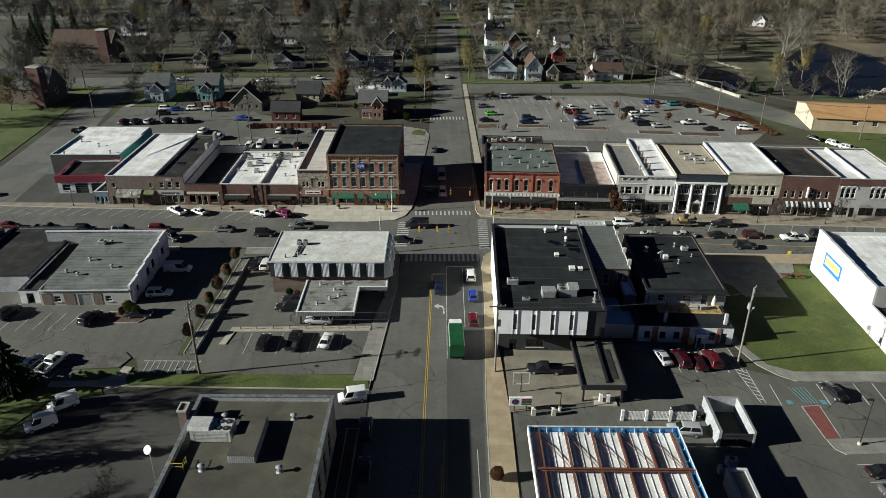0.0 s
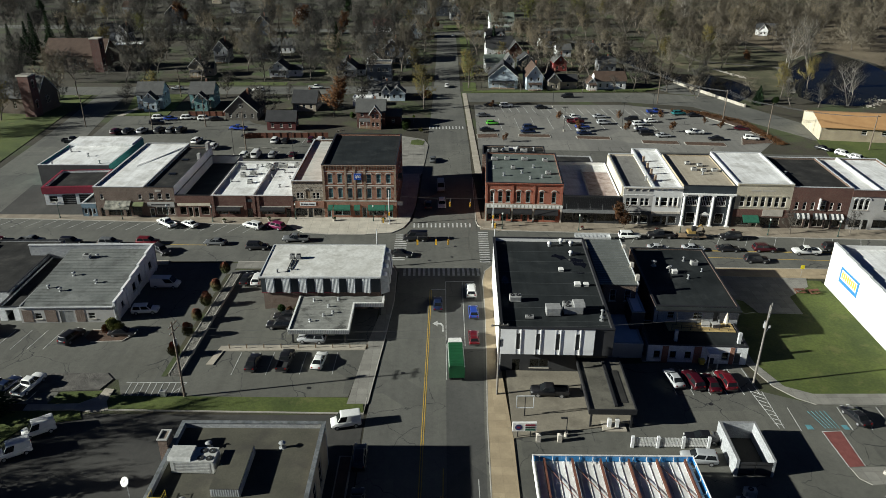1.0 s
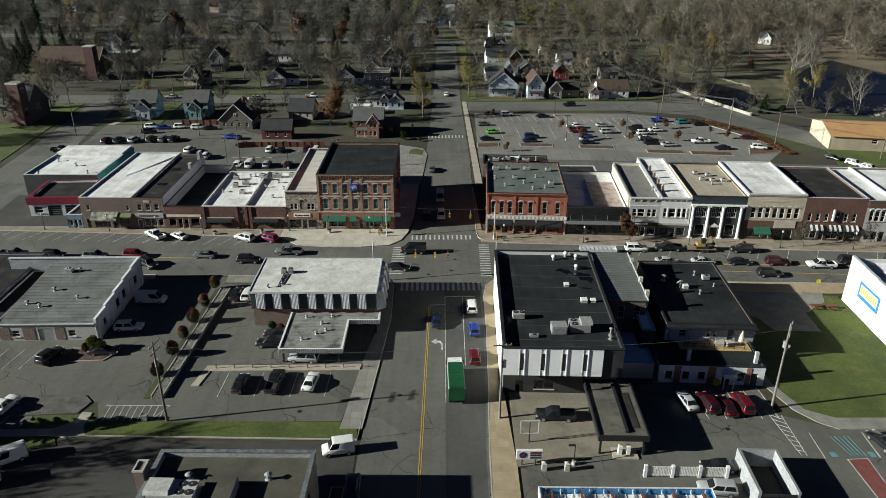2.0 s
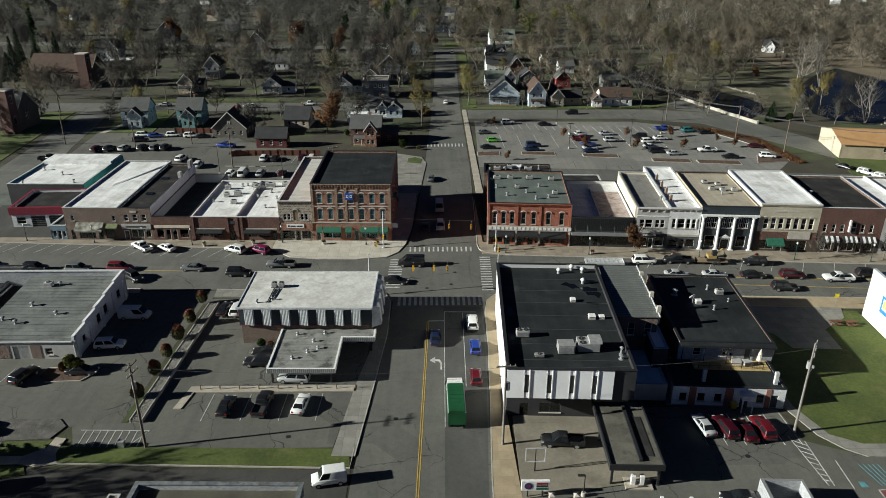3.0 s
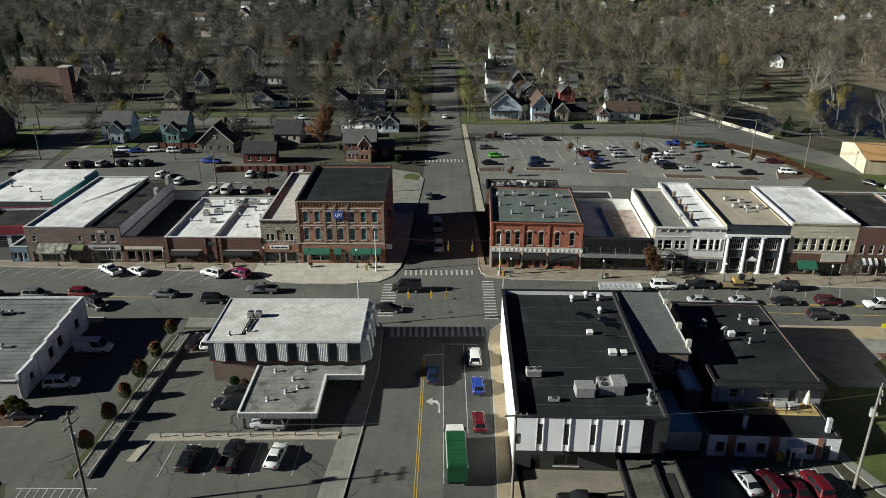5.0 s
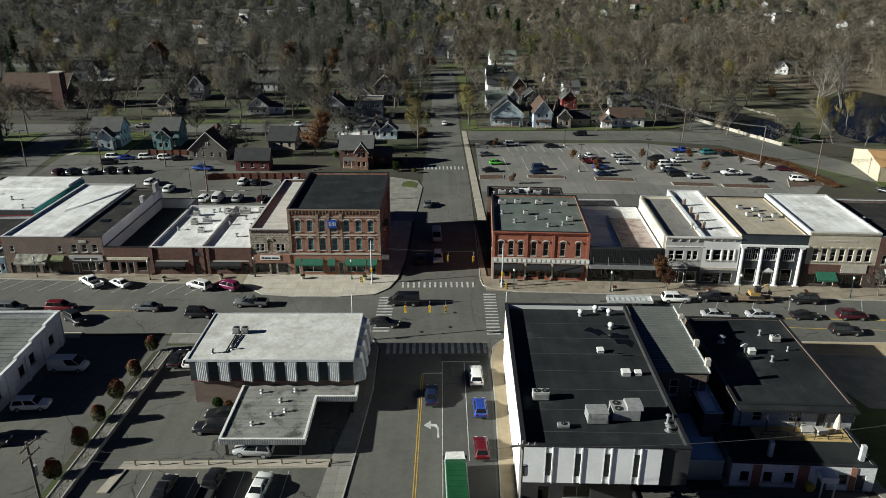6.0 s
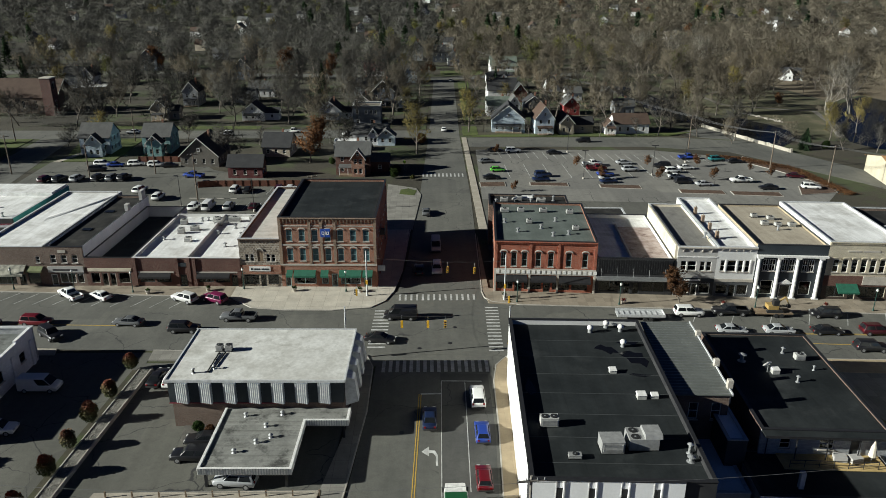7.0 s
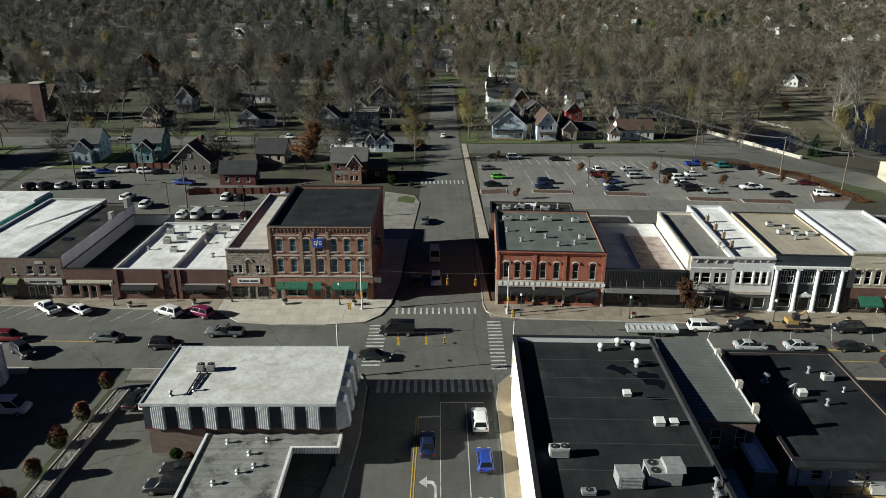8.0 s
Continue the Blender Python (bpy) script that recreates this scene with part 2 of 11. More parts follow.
SHOP_SLATE = rough_surface("shop_boards_slate", (0.06, 0.065, 0.07), (0.1, 0.105, 0.11), 0.4, 5, 0.7, 0.2)
SHOP_BROWN = rough_surface("shop_boards_brown", (0.04, 0.028, 0.022), (0.075, 0.055, 0.043), 0.4, 5, 0.75, 0.2)
PANEL_NAVY = rough_surface("navy_cladding", (0.016, 0.023, 0.029), (0.03, 0.039, 0.046), 0.4, 5, 0.7, 0.2)
ROOF_WHITE = rough_surface("roof_membrane_white", (0.68, 0.68, 0.665), (0.84, 0.84, 0.825), 0.25, 2.0, 0.7, 0.15, speckle=0.2, stain=((0.36, 0.345, 0.31), 0.22, 0.48, 0.8))
ROOF_PALE = rough_surface("roof_membrane_pale", (0.42, 0.41, 0.37), (0.60, 0.59, 0.55), 0.35, 2.0, 0.8, 0.2, speckle=0.3, stain=((0.28, 0.27, 0.24), 0.35, 0.5, 0.75))
ROOF_BLACK = rough_surface("roof_membrane_black", (0.0155, 0.0185, 0.0195), (0.029, 0.033, 0.034), 0.22, 2.0, 0.7, 0.2, speckle=0.45, stain=((0.052, 0.056, 0.056), 0.16, 0.54, 0.74))
ROOF_SEAM = rough_surface("roof_seam", (0.035, 0.039, 0.04), (0.06, 0.065, 0.066), 0.4, 3, 0.7)
ROOF_TAR = rough_surface("roof_tar", (0.02, 0.02, 0.0195), (0.042, 0.041, 0.039), 0.3, 2.5, 0.85, 0.3, stain=((0.07, 0.066, 0.06), 0.3, 0.55, 0.8))
ROOF_GREEN = rough_surface("roof_felt_green", (0.075, 0.092, 0.082), (0.115, 0.135, 0.122), 0.3, 3, 0.9, 0.3, speckle=0.4, stain=((0.14, 0.15, 0.137), 0.3, 0.6, 0.85))
ROOF_TAN = rough_surface("roof_gravel_tan", (0.30, 0.26, 0.2), (0.42, 0.37, 0.29), 0.3, 4, 0.9, 0.3, speckle=0.4, stain=((0.2, 0.17, 0.13), 0.3, 0.55, 0.8))
ROOF_RIB = rough_surface("roof_ribbed_felt", (0.10, 0.108, 0.103), (0.175, 0.183, 0.174), 0.3, 3, 0.85, 0.3, speckle=0.5, stain=((0.06, 0.062, 0.058), 0.35, 0.52, 0.7))
CANOPY_FELT = rough_surface("canopy_felt", (0.17, 0.172, 0.158), (0.27, 0.272, 0.25), 0.4, 3, 0.9, 0.3, speckle=0.5, stain=((0.06, 0.06, 0.055), 0.45, 0.52, 0.66))
PANEL_WHITE = rough_surface("white_panel", (0.76, 0.76, 0.75), (0.86, 0.86, 0.85), 0.3, 4, 0.6, 0.1, speckle=0.15, stain=((0.6, 0.57, 0.52), 0.5, 0.62, 0.85))
ROOF_GREY = rough_surface("roof_grey", (0.16, 0.155, 0.14), (0.25, 0.24, 0.22), 0.3, 3, 0.85, 0.3, speckle=0.4, stain=((0.09, 0.085, 0.08), 0.3, 0.5, 0.75))
ROOF_BROWN = rough_surface("roof_gravel_brown", (0.048, 0.046, 0.033), (0.088, 0.083, 0.06), 0.2, 4, 0.92, 0.3, speckle=0.5, stain=((0.04, 0.035, 0.03), 0.15, 0.5, 0.7))


def lapped(m, step, axis=0, dark=0.72, streak=(0.9, 0.05)):
    """Laps between membrane sheets, and long faint water streaks."""
    nt = m.node_tree
    b = nt.nodes["Principled BSDF"]
    c = b.inputs["Base Color"].links[0].from_socket
    p = place(nt)
    part_of = calc(nt, "FRACT", calc(nt, "DIVIDE", calc(nt, "ADD", split(nt, p)[axis], calc(nt, "MULTIPLY", grain(nt, p, 0.25, 3), 0.35)), step))
    lap = ramp(nt, part_of, [(0.0, (dark, dark, dark)), (0.035, (1, 1, 1))])
    c = blend(nt, 0.8, c, lap, "MULTIPLY")
    stretch = nt.nodes.new("ShaderNodeMapping")
    stretch.inputs["Scale"].default_value = (streak[0], streak[1], 1.0)
    nt.links.new(p, stretch.inputs["Vector"])
    c = blend(nt, 0.7, c, ramp(nt, grain(nt, stretch.outputs[0], 1.0, 6, 0.7), [(0.32, (0.8, 0.79, 0.775)), (0.62, (1.12, 1.12, 1.12))]), "MULTIPLY")
    nt.links.new(c, b.inputs["Base Color"])


for m in (ROOF_BLACK, ROOF_TAR):
    m.node_tree.nodes["Principled BSDF"].inputs["Specular IOR Level"].default_value = 0.15
lapped(ROOF_WHITE, 3.0, 0)
lapped(ROOF_PALE, 2.4, 1, streak=(0.08, 0.8))
lapped(ROOF_GREEN, 1.0, 0, 0.8)
lapped(ROOF_BLACK, 3.4, 0, 0.75)
lapped(ROOF_TAN, 1.2, 0, 0.85)
lapped(ROOF_TAR, 1.0, 1, 0.8)
lapped(ROOF_GREY, 1.0, 0, 0.8)
lapped(ROOF_RIB, 1.07, 1, 0.7, streak=(0.06, 1.1))
lapped(CANOPY_FELT, 0.95, 1, 0.55, streak=(0.07, 1.4))
METAL_GREY = plain("metal_grey", (0.42, 0.43, 0.43), 0.45, 0.7)
METAL_PALE = plain("metal_pale", (0.55, 0.56, 0.56), 0.55, 0.1)
METAL_DARK = plain("metal_dark", (0.03, 0.03, 0.032), 0.5, 0.3)
METAL_BLUE_GREY = plain("ribbed_metal_blue_grey", (0.33, 0.37, 0.42), 0.45, 0.3)
RUST = rough_surface("rusty_steel", (0.10, 0.035, 0.02), (0.17, 0.06, 0.035), 0.8, 8, 0.85, 0.3, stain=((0.24, 0.12, 0.07), 1.5, 0.55, 0.8))
TRIM_WHITE = plain("white_trim", (0.74, 0.73, 0.7), 0.6)
TRIM_STONE = rough_surface("stone_trim", (0.38, 0.35, 0.3), (0.5, 0.46, 0.4), 0.8, 6, 0.85, 0.2)
TRIM_TEAL = plain("teal_frame", (0.26, 0.37, 0.37), 0.6)
TRIM_DARK = plain("dark_trim", (0.035, 0.04, 0.042), 0.6)
AWNING_GREEN = plain("green_canvas", (0.012, 0.10, 0.06), 0.85)
WOOD = rough_surface("weathered_wood", (0.16, 0.11, 0.07), (0.26, 0.19, 0.12), 1.0, 7, 0.85, 0.3)
WOOD_NEW = rough_surface("new_timber", (0.42, 0.3, 0.12), (0.55, 0.4, 0.18), 1.0, 7, 0.8, 0.3)
GLASS = glazing("window_glass")
RED_PAINT = plain("red_fascia", (0.2, 0.012, 0.03), 0.6)
BLUE_PAINT = plain("blue_fascia", (0.04, 0.22, 0.5), 0.5)


# ---- mesh helpers ----
class Geo:
    """Vertices and faces that become one mesh."""

    def __init__(self):
        self.v, self.f = [], []

    def add(self, verts, faces, m=None):
        n = len(self.v)
        self.v += [tuple(m @ Vector(q)) for q in verts] if m else [tuple(q) for q in verts]
        self.f += [tuple(i + n for i in q) for q in faces]
        return self

    def box(self, x0, x1, y0, y1, z0, z1, m=None):
        return self.add([(x0, y0, z0), (x1, y0, z0), (x1, y1, z0), (x0, y1, z0), (x0, y0, z1), (x1, y0, z1), (x1, y1, z1), (x0, y1, z1)],
                        [(3, 2, 1, 0), (4, 5, 6, 7), (0, 1, 5, 4), (1, 2, 6, 5), (2, 3, 7, 6), (3, 0, 4, 7)], m)

    def prism(self, poly, z0, z1, m=None):
        n = len(poly)
        area = sum(a[0] * b[1] - b[0] * a[1] for a, b in zip(poly, poly[1:] + poly[:1]))
        poly = list(poly) if area > 0 else list(reversed(poly))
        faces = [tuple(range(n - 1, -1, -1)), tuple(range(n, 2 * n))] + [(i, (i + 1) % n, n + (i + 1) % n, n + i) for i in range(n)]
        return self.add([(x, y, z0) for x, y in poly] + [(x, y, z1) for x, y in poly], faces, m)

    def tube(self, a, b, r0, r1=None, n=8, caps=True, m=None):
        a, b = Vector(a), Vector(b)
        r1 = r0 if r1 is None else r1
        z = (b - a).normalized()
        x = z.orthogonal().normalized()
        y = z.cross(x)
        ring = [x * math.cos(2 * math.pi * i / n) + y * math.sin(2 * math.pi * i / n) for i in range(n)]
        faces = [(i, (i + 1) % n, n + (i + 1) % n, n + i) for i in range(n)]
        if caps:
            faces += [tuple(range(n - 1, -1, -1)), tuple(range(n, 2 * n))]
        return self.add([a + d * r0 for d in ring] + [b + d * r1 for d in ring], faces, m)

    def path(self, points, width, z0, z1, left=None):
        """A strip of some width along a line on the plan."""
        return self.prism(strip(points, width), z0, z1)


def strip(points, width):
    pts = [Vector(q).to_2d() for q in points]
    one, two = [], []
    for i, q in enumerate(pts):
        a, b = pts[max(i - 1, 0)], pts[min(i + 1, len(pts) - 1)]
        d = (b - a).normalized()
        s = Vector((-d.y, d.x)) * width / 2
        one.append(tuple(q + s))
        two.append(tuple(q - s))
    return one + two[::-1]


def mesh_of(name, geo, material, smooth=False):
    me = bpy.data.meshes.new(name)
    me.from_pydata(geo.v, [], geo.f)
    me.materials.append(material)
    if smooth:
        me.polygons.foreach_set("use_smooth", [True] * len(me.polygons))
    me.update()
    return me


def part(name, geo, material, parent, label="", smooth=False):
    """One mesh object under a thing or under a part."""
    ob = new(name, geo if isinstance(geo, bpy.types.Mesh) else mesh_of(name, geo, material, smooth))
    ob.parent = parent
    return tagged(ob, label)


def thing(name, m, label, category, group=""):
    """An Empty at a thing's base, which parents its parts."""
    ob = new(name)
    ob.empty_display_size = 0.5
    ob.matrix_world = m
    return tagged(ob, label, category, group)


def solid(name, geo, material, label, category, group="", kind="", smooth=False):
    return tagged(new(name, mesh_of(name, geo, material, smooth)), label, category, group, kind)


def structure(name, geo, material, label, category):
    return solid(name, geo, material, label, category, kind="structure")


# ---- ground, roads, pavements ----
def front(x):
    return 31.2 - 0.07 * x if x > 0 else 32.2 - 0.02 * x


def north_kerb(x):
    return 25.7 - 0.07 * x


def south_kerb(x):
    return 7.65 - 0.039 * x


g = Geo()
N, R = 80, 2600.0
steps = [math.copysign(abs(i / (N / 2)) ** 2.2, i) * R for i in range(-N // 2, N // 2 + 1)]
g.add([(x, y, 0.0 if y < 520 else 55 * min(1, (y - 520) / 900) ** 1.3) for y in steps for x in steps],
      [(j * (N + 1) + i, j * (N + 1) + i + 1, (j + 1) * (N + 1) + i + 1, (j + 1) * (N + 1) + i) for j in range(N) for i in range(N)])
structure("ground", g, EARTH, "leaf-strewn earth and thin grass under bare trees", "ground")

structure("road_main", Geo().prism([(-170, south_kerb(-170)), (170, south_kerb(170)), (170, north_kerb(170)), (-170, north_kerb(-170))], 0.0, 0.04),
          ASPHALT, "grey asphalt main street with worn wheel tracks", "road")
structure("road_south", Geo().prism([(-13.9, -140), (2.3, -140.3), (4.4, -61.6), (5.1, -43.1), (6.1, -26.8), (7, -11.4), (7.7, 7.3), (-9.4, 7.9), (-9.8, -7.2), (-10.7, -19.9), (-12.6, -43.1), (-13.1, -67.9)], 0.0, 0.036),
          ASPHALT, "grey asphalt street with a yellow centre line", "road")
structure("road_south_lanes", Geo().prism([(-0.15, 2.2), (6.6, 2.0), (6.55, -11.4), (5.75, -26.8), (4.75, -43.1), (4.05, -61.6), (2.2, -120), (-1.9, -120), (-0.9, -50), (-0.55, -30)], 0.02, 0.041),
          ASPHALT_NEW, "darker resurfaced lanes of the street", "road")
structure("road_north", Geo().prism([(-7.6, 26.3), (7.6, 25), (8.1, 46.4), (9.0, 89.7), (9.0, 160), (11.2, 280), (11.9, 298), (0.9, 296), (0.9, 280), (-1.6, 160), (-4, 89.4), (-5.9, 46.2)], 0.0, 0.036),
          ASPHALT, "asphalt side street lined with bare trees", "road")
structure("road_back", Geo().prism([(10.4, 143.9), (69.3, 143.7), (93.7, 136.3), (115.3, 101.8), (137.4, 62.3), (144.8, 68.9), (123.4, 115.8), (106.4, 151.2), (81.6, 157.8), (10.8, 157.5)], 0.0, 0.033),
          ASPHALT, "asphalt back street bending round the car park", "road")
structure("road_river", Geo().prism([(92, 156.9), (106, 152), (98.6, 174.5), (89, 181), (82, 177), (87.5, 166)], 0.0, 0.030),
          ASPHALT, "narrow asphalt road along the river", "road")
structure("road_west", Geo().prism([(-121.6, 31.4), (-106.8, 31.5), (-110.4, 82.6), (-116.4, 123.9), (-120.8, 155.3), (-131.5, 155), (-126.6, 106.8)], 0.0, 0.033),
          ASPHALT, "asphalt side road with patched surface", "road")
structure("road_back_west", Geo().prism([(-203.8, 154.7), (-0.9, 157.2), (-0.7, 169.1), (-205.7, 168.9)], 0.0, 0.030), ASPHALT, "asphalt residential street under bare trees", "road")
structure("road_far", Geo().prism([(-307.4, 322.1), (-60, 305), (-5, 294.5), (2.2, 294), (25.6, 300.5), (80, 312), (80, 321), (26.3, 311.3), (2.3, 304.5), (-5, 306.6), (-60, 316), (-309.8, 335.2)], 0.0, 0.030), ASPHALT, "asphalt residential street among trees", "road")
structure("car_park_north", Geo().prism([(11.7, 86.4), (95.7, 80.4), (106.8, 94.8), (93, 128.3), (69, 139.2), (13.3, 139.6)], 0.0, 0.028), ASPHALT_TAN, "grey asphalt car park with painted bays", "car park")
structure("alley_north", Geo().prism([(10.6, 51.1), (118, 42.9), (121.7, 78.3), (95.7, 80.6), (11.7, 86.7)], 0.0, 0.020), ASPHALT_LOT, "worn asphalt lane behind the shops", "car park")
structure("car_park_west", Geo().prism([(-108.5, 55.8), (-81.3, 56.2), (-65, 53.2), (-30.3, 56.8), (-8.5, 63.4), (-6.7, 89.3), (-34.8, 92.1), (-39.2, 102), (-62.9, 115), (-69.7, 125.1), (-113.2, 124.1)], 0.0, 0.024), ASPHALT_LOT, "worn asphalt car park behind the shops", "car park")
structure("forecourt_west", Geo().prism([(-106.9, 32.3), (-82.2, 32.5), (-83.3, 56.1), (-108.5, 55.8)], 0.0, 0.030), ASPHALT_OLD_SHADED, "dark patched asphalt forecourt", "car park")
structure("car_park_bank", Geo().prism([(-43.1, 5.6), (-11.9, 5.7), (-13.1, -19.9), (-15.7, -37.1), (-42.8, -37.1)], 0.0, 0.030), ASPHALT_LOT, "asphalt bank car park with cracks and tar seams", "car park")
structure("car_park_repair", Geo().prism([(-127.5, 8.8), (-43.1, 8.8), (-42.8, -37.1), (-50.4, -36.5), (-52.4, -32.2), (-123.9, -32)], 0.0, 0.026), ASPHALT_LOT, "wide asphalt yard with faded bay lines", "car park")
structure("car_park_cars", Geo().prism([(-123.9, -32), (-61, -32.2), (-59.8, -38.3), (-123.3, -38.1)], 0.0, 0.022), ASPHALT_LOT, "asphalt parking row", "car park")
structure("yard_southwest", Geo().prism([(-59.7, -40.7), (-12.9, -41.6), (-13.9, -140), (-67.6, -138.9), (-62.7, -61.2)], 0.0, 0.026), ASPHALT_OLD_SHADED, "worn asphalt yard, its colour darkened for the tree shade", "car park")
structure("forecourt_station", Geo().prism([(9.1, -29.5), (47.5, -28.2), (48, -36.5), (53.7, -39.2), (127, -40.7), (114.5, -142.5), (2.7, -140.3), (7.6, -80.8)], 0.0, 0.028), ASPHALT_LOT, "asphalt forecourt and car park with tar-sealed cracks", "car park")
structure("forecourt_concrete", Geo().prism([(9.1, -29.4), (27.3, -29.4), (26.7, -43.9), (8.6, -47.1)], 0.0, 0.15), CONCRETE_DRIVE, "stained concrete drive beside the canopy", "pavement")


def pavement(name, poly, material=CONCRETE, top=0.16, label="buff concrete pavement with joints"):
    return structure(name, Geo().prism(poly, 0.0, top), material, label, "pavement")


def kerb(name, points, width=0.16, top=0.19):
    return structure(name, Geo().path(points, width, 0.0, top), KERBSTONE, "worn concrete kerb", "kerb")


def lawn(name, poly, top=0.12, label="mown autumn grass with thin patches"):
    return structure(name, Geo().prism(poly, 0.0, top), GRASS, label, "grass")


NE = [(8.6, north_kerb(8) + 0.3)] + [(x, north_kerb(x)) for x in (14, 40, 80, 130)]
pavement("pavement_northeast", NE + [(130, front(130) + 1), (40, front(40) + 1), (9, front(9) + 1), (8.7, 60.5), (7.9, 31)], CONCRETE_BUFF)
kerb("kerb_northeast", [(8.4, 60.5), (7.7, 30.3), (8, 27.7), (9.3, 25.9)] + [(x, north_kerb(x)) for x in (14, 40, 80, 130)])
NW = [(-130, north_kerb(-130)), (-80, north_kerb(-80)), (-42, north_kerb(-42)), (-36.5, north_kerb(-36)), (-32, 24.1), (-25.9, 23.1), (-17.9, 22.9), (-11.8, 23.8), (-9.4, 26.4), (-8, 30.6), (-6.8, 40)]
pavement("pavement_northwest", [q for q in NW if q[0] <= -36] + [(-36.5, front(-36) + 1), (-130, front(-130) + 1)], CONCRETE_BUFF)
pavement("plaza_northwest", [(-36.5, north_kerb(-36))] + NW[4:] + [(-6, 63.5), (-11.1, 63.4), (-11.5, front(-11) + 1), (-36.5, front(-36) + 1)], CONCRETE_PALE, label="pale concrete plaza at the street corner")
kerb("kerb_northwest", NW + [(-5.8, 63.5)])
pavement("pavement_bank", [(-43.3, south_kerb(-43)), (-14, south_kerb(-14)), (-11.1, 7.5), (-9.9, 4), (-9.9, -7.2), (-10.9, -19.9), (-12.6, -39), (-15.7, -39), (-14, -23.3), (-12.2, -11.4), (-11.9, 5.7), (-43, 6.2)], CONCRETE_GREY, top=0.17)
kerb("kerb_bank", [(-43.3, south_kerb(-43)), (-14, south_kerb(-14)), (-11.1, 7.5), (-9.9, 4), (-9.9, -7.2), (-10.9, -19.9), (-12.6, -39)])
pavement("pavement_repair", [(-130, south_kerb(-130)), (-58, south_kerb(-58)), (-57.5, 8.1), (-127.4, 8.3)], top=0.17)
pavement("pavement_southeast", [(7.3, 0), (8, 4.4), (9.7, 6.8), (26, south_kerb(26)), (52, south_kerb(52)), (130, south_kerb(130)), (131.7, -2.8), (52.2, 1.9), (10.5, 3.1), (9.4, 2.9), (8.3, -28.9), (8.6, -47.1), (7.6, -80.8), (2.9, -140.3), (2.3, -140.3), (4.5, -61.6), (5.2, -43.1), (6.2, -26.8), (7, -11.4)], CONCRETE_TAN, top=0.17)
kerb("kerb_southeast", [(2.3, -140.3), (4.5, -61.6), (5.2, -43.1), (6.2, -26.8), (7, -11.4), (7.3, 0), (8, 4.4), (9.7, 6.8), (26, south_kerb(26)), (52, south_kerb(52)), (130, south_kerb(130))])
pavement("pavement_yard", [(31.8, -28.2), (48.7, -29.3), (50.5, -35.4), (52.8, -38.4), (55.1, -40), (127, -41.5), (127.4, -38), (55.8, -37.4), (52.2, -35.4), (50.1, -28.9), (50.2, -19.8), (49, -19.8), (48.6, -27.2), (31.9, -26.5)], CONCRETE_GREY, top=0.15)
pavement("garden_path", [(52.2, 1.9), (72.5, 0.6), (71.2, -3), (65.8, -7), (65.4, -13.5), (57.4, -13), (56.2, -8.5), (51.8, -5.6)], CONCRETE_GREY, 0.15, "grey concrete paving of a small corner garden")
lawn("lawn_corner", [(51.6, 1.6), (74.9, -0.6), (74.7, -37.6), (55.8, -37.4), (52.2, -35.4), (50.1, -28.9)], label="green mown lawn between two buildings")
pavement("fence_island", [(-38.6, -22.9), (-13.7, -22.8), (-13.7, -24.3), (-37.8, -24.4), (-38.5, -28.4), (-39.7, -28.4)], top=0.17, label="narrow concrete island under a low fence")
lawn("verge_south", [(-52.8, -36.5), (-13.5, -37.5), (-13, -41), (-50.9, -39.8), (-51.9, -38.4)])
kerb("kerb_verge", [(-52.2, -39.9), (-13, -41.3), (-12.8, -37.5)])
pavement("path_curved", [(-63.6, -38.5), (-56, -38.4), (-53.7, -36.7), (-53.5, -34.6), (-52, -34.9), (-52, -37.9), (-50.9, -40), (-53.1, -40.5), (-56, -39.9), (-63.5, -40)], top=0.14)
lawn("verge_west", [(-59.9, -35.4), (-53.6, -35.3), (-54, -36.8), (-56, -38.3), (-60.7, -38.3)])
lawn("lawn_southwest", [(-123.2, -38.5), (-63.5, -40.1), (-55, -40.3), (-54, -42), (-61.5, -43.6), (-66.7, -54.7), (-120.7, -67.1)])
structure("gravel_bed", Geo().prism([(-64.4, -30.5), (-54.8, -30.5), (-53.2, -32.2), (-54.2, -34.9), (-63.7, -35.5)], 0, 0.15), GRAVEL, "grey gravel planting bed with kerb", "planting bed")
structure("mulch_repair", Geo().prism([(-62.5, -17.4), (-56.2, -17.9), (-54.9, -19.3), (-56, -21.1), (-61.3, -21.4), (-62.8, -19.9)], 0, 0.15), MULCH, "mulched island with a kerb in the yard", "planting bed")
kerb("kerb_repair_island", [(-62.5, -17.4), (-56.2, -17.9), (-54.9, -19.3), (-56, -21.1), (-61.3, -21.4)])
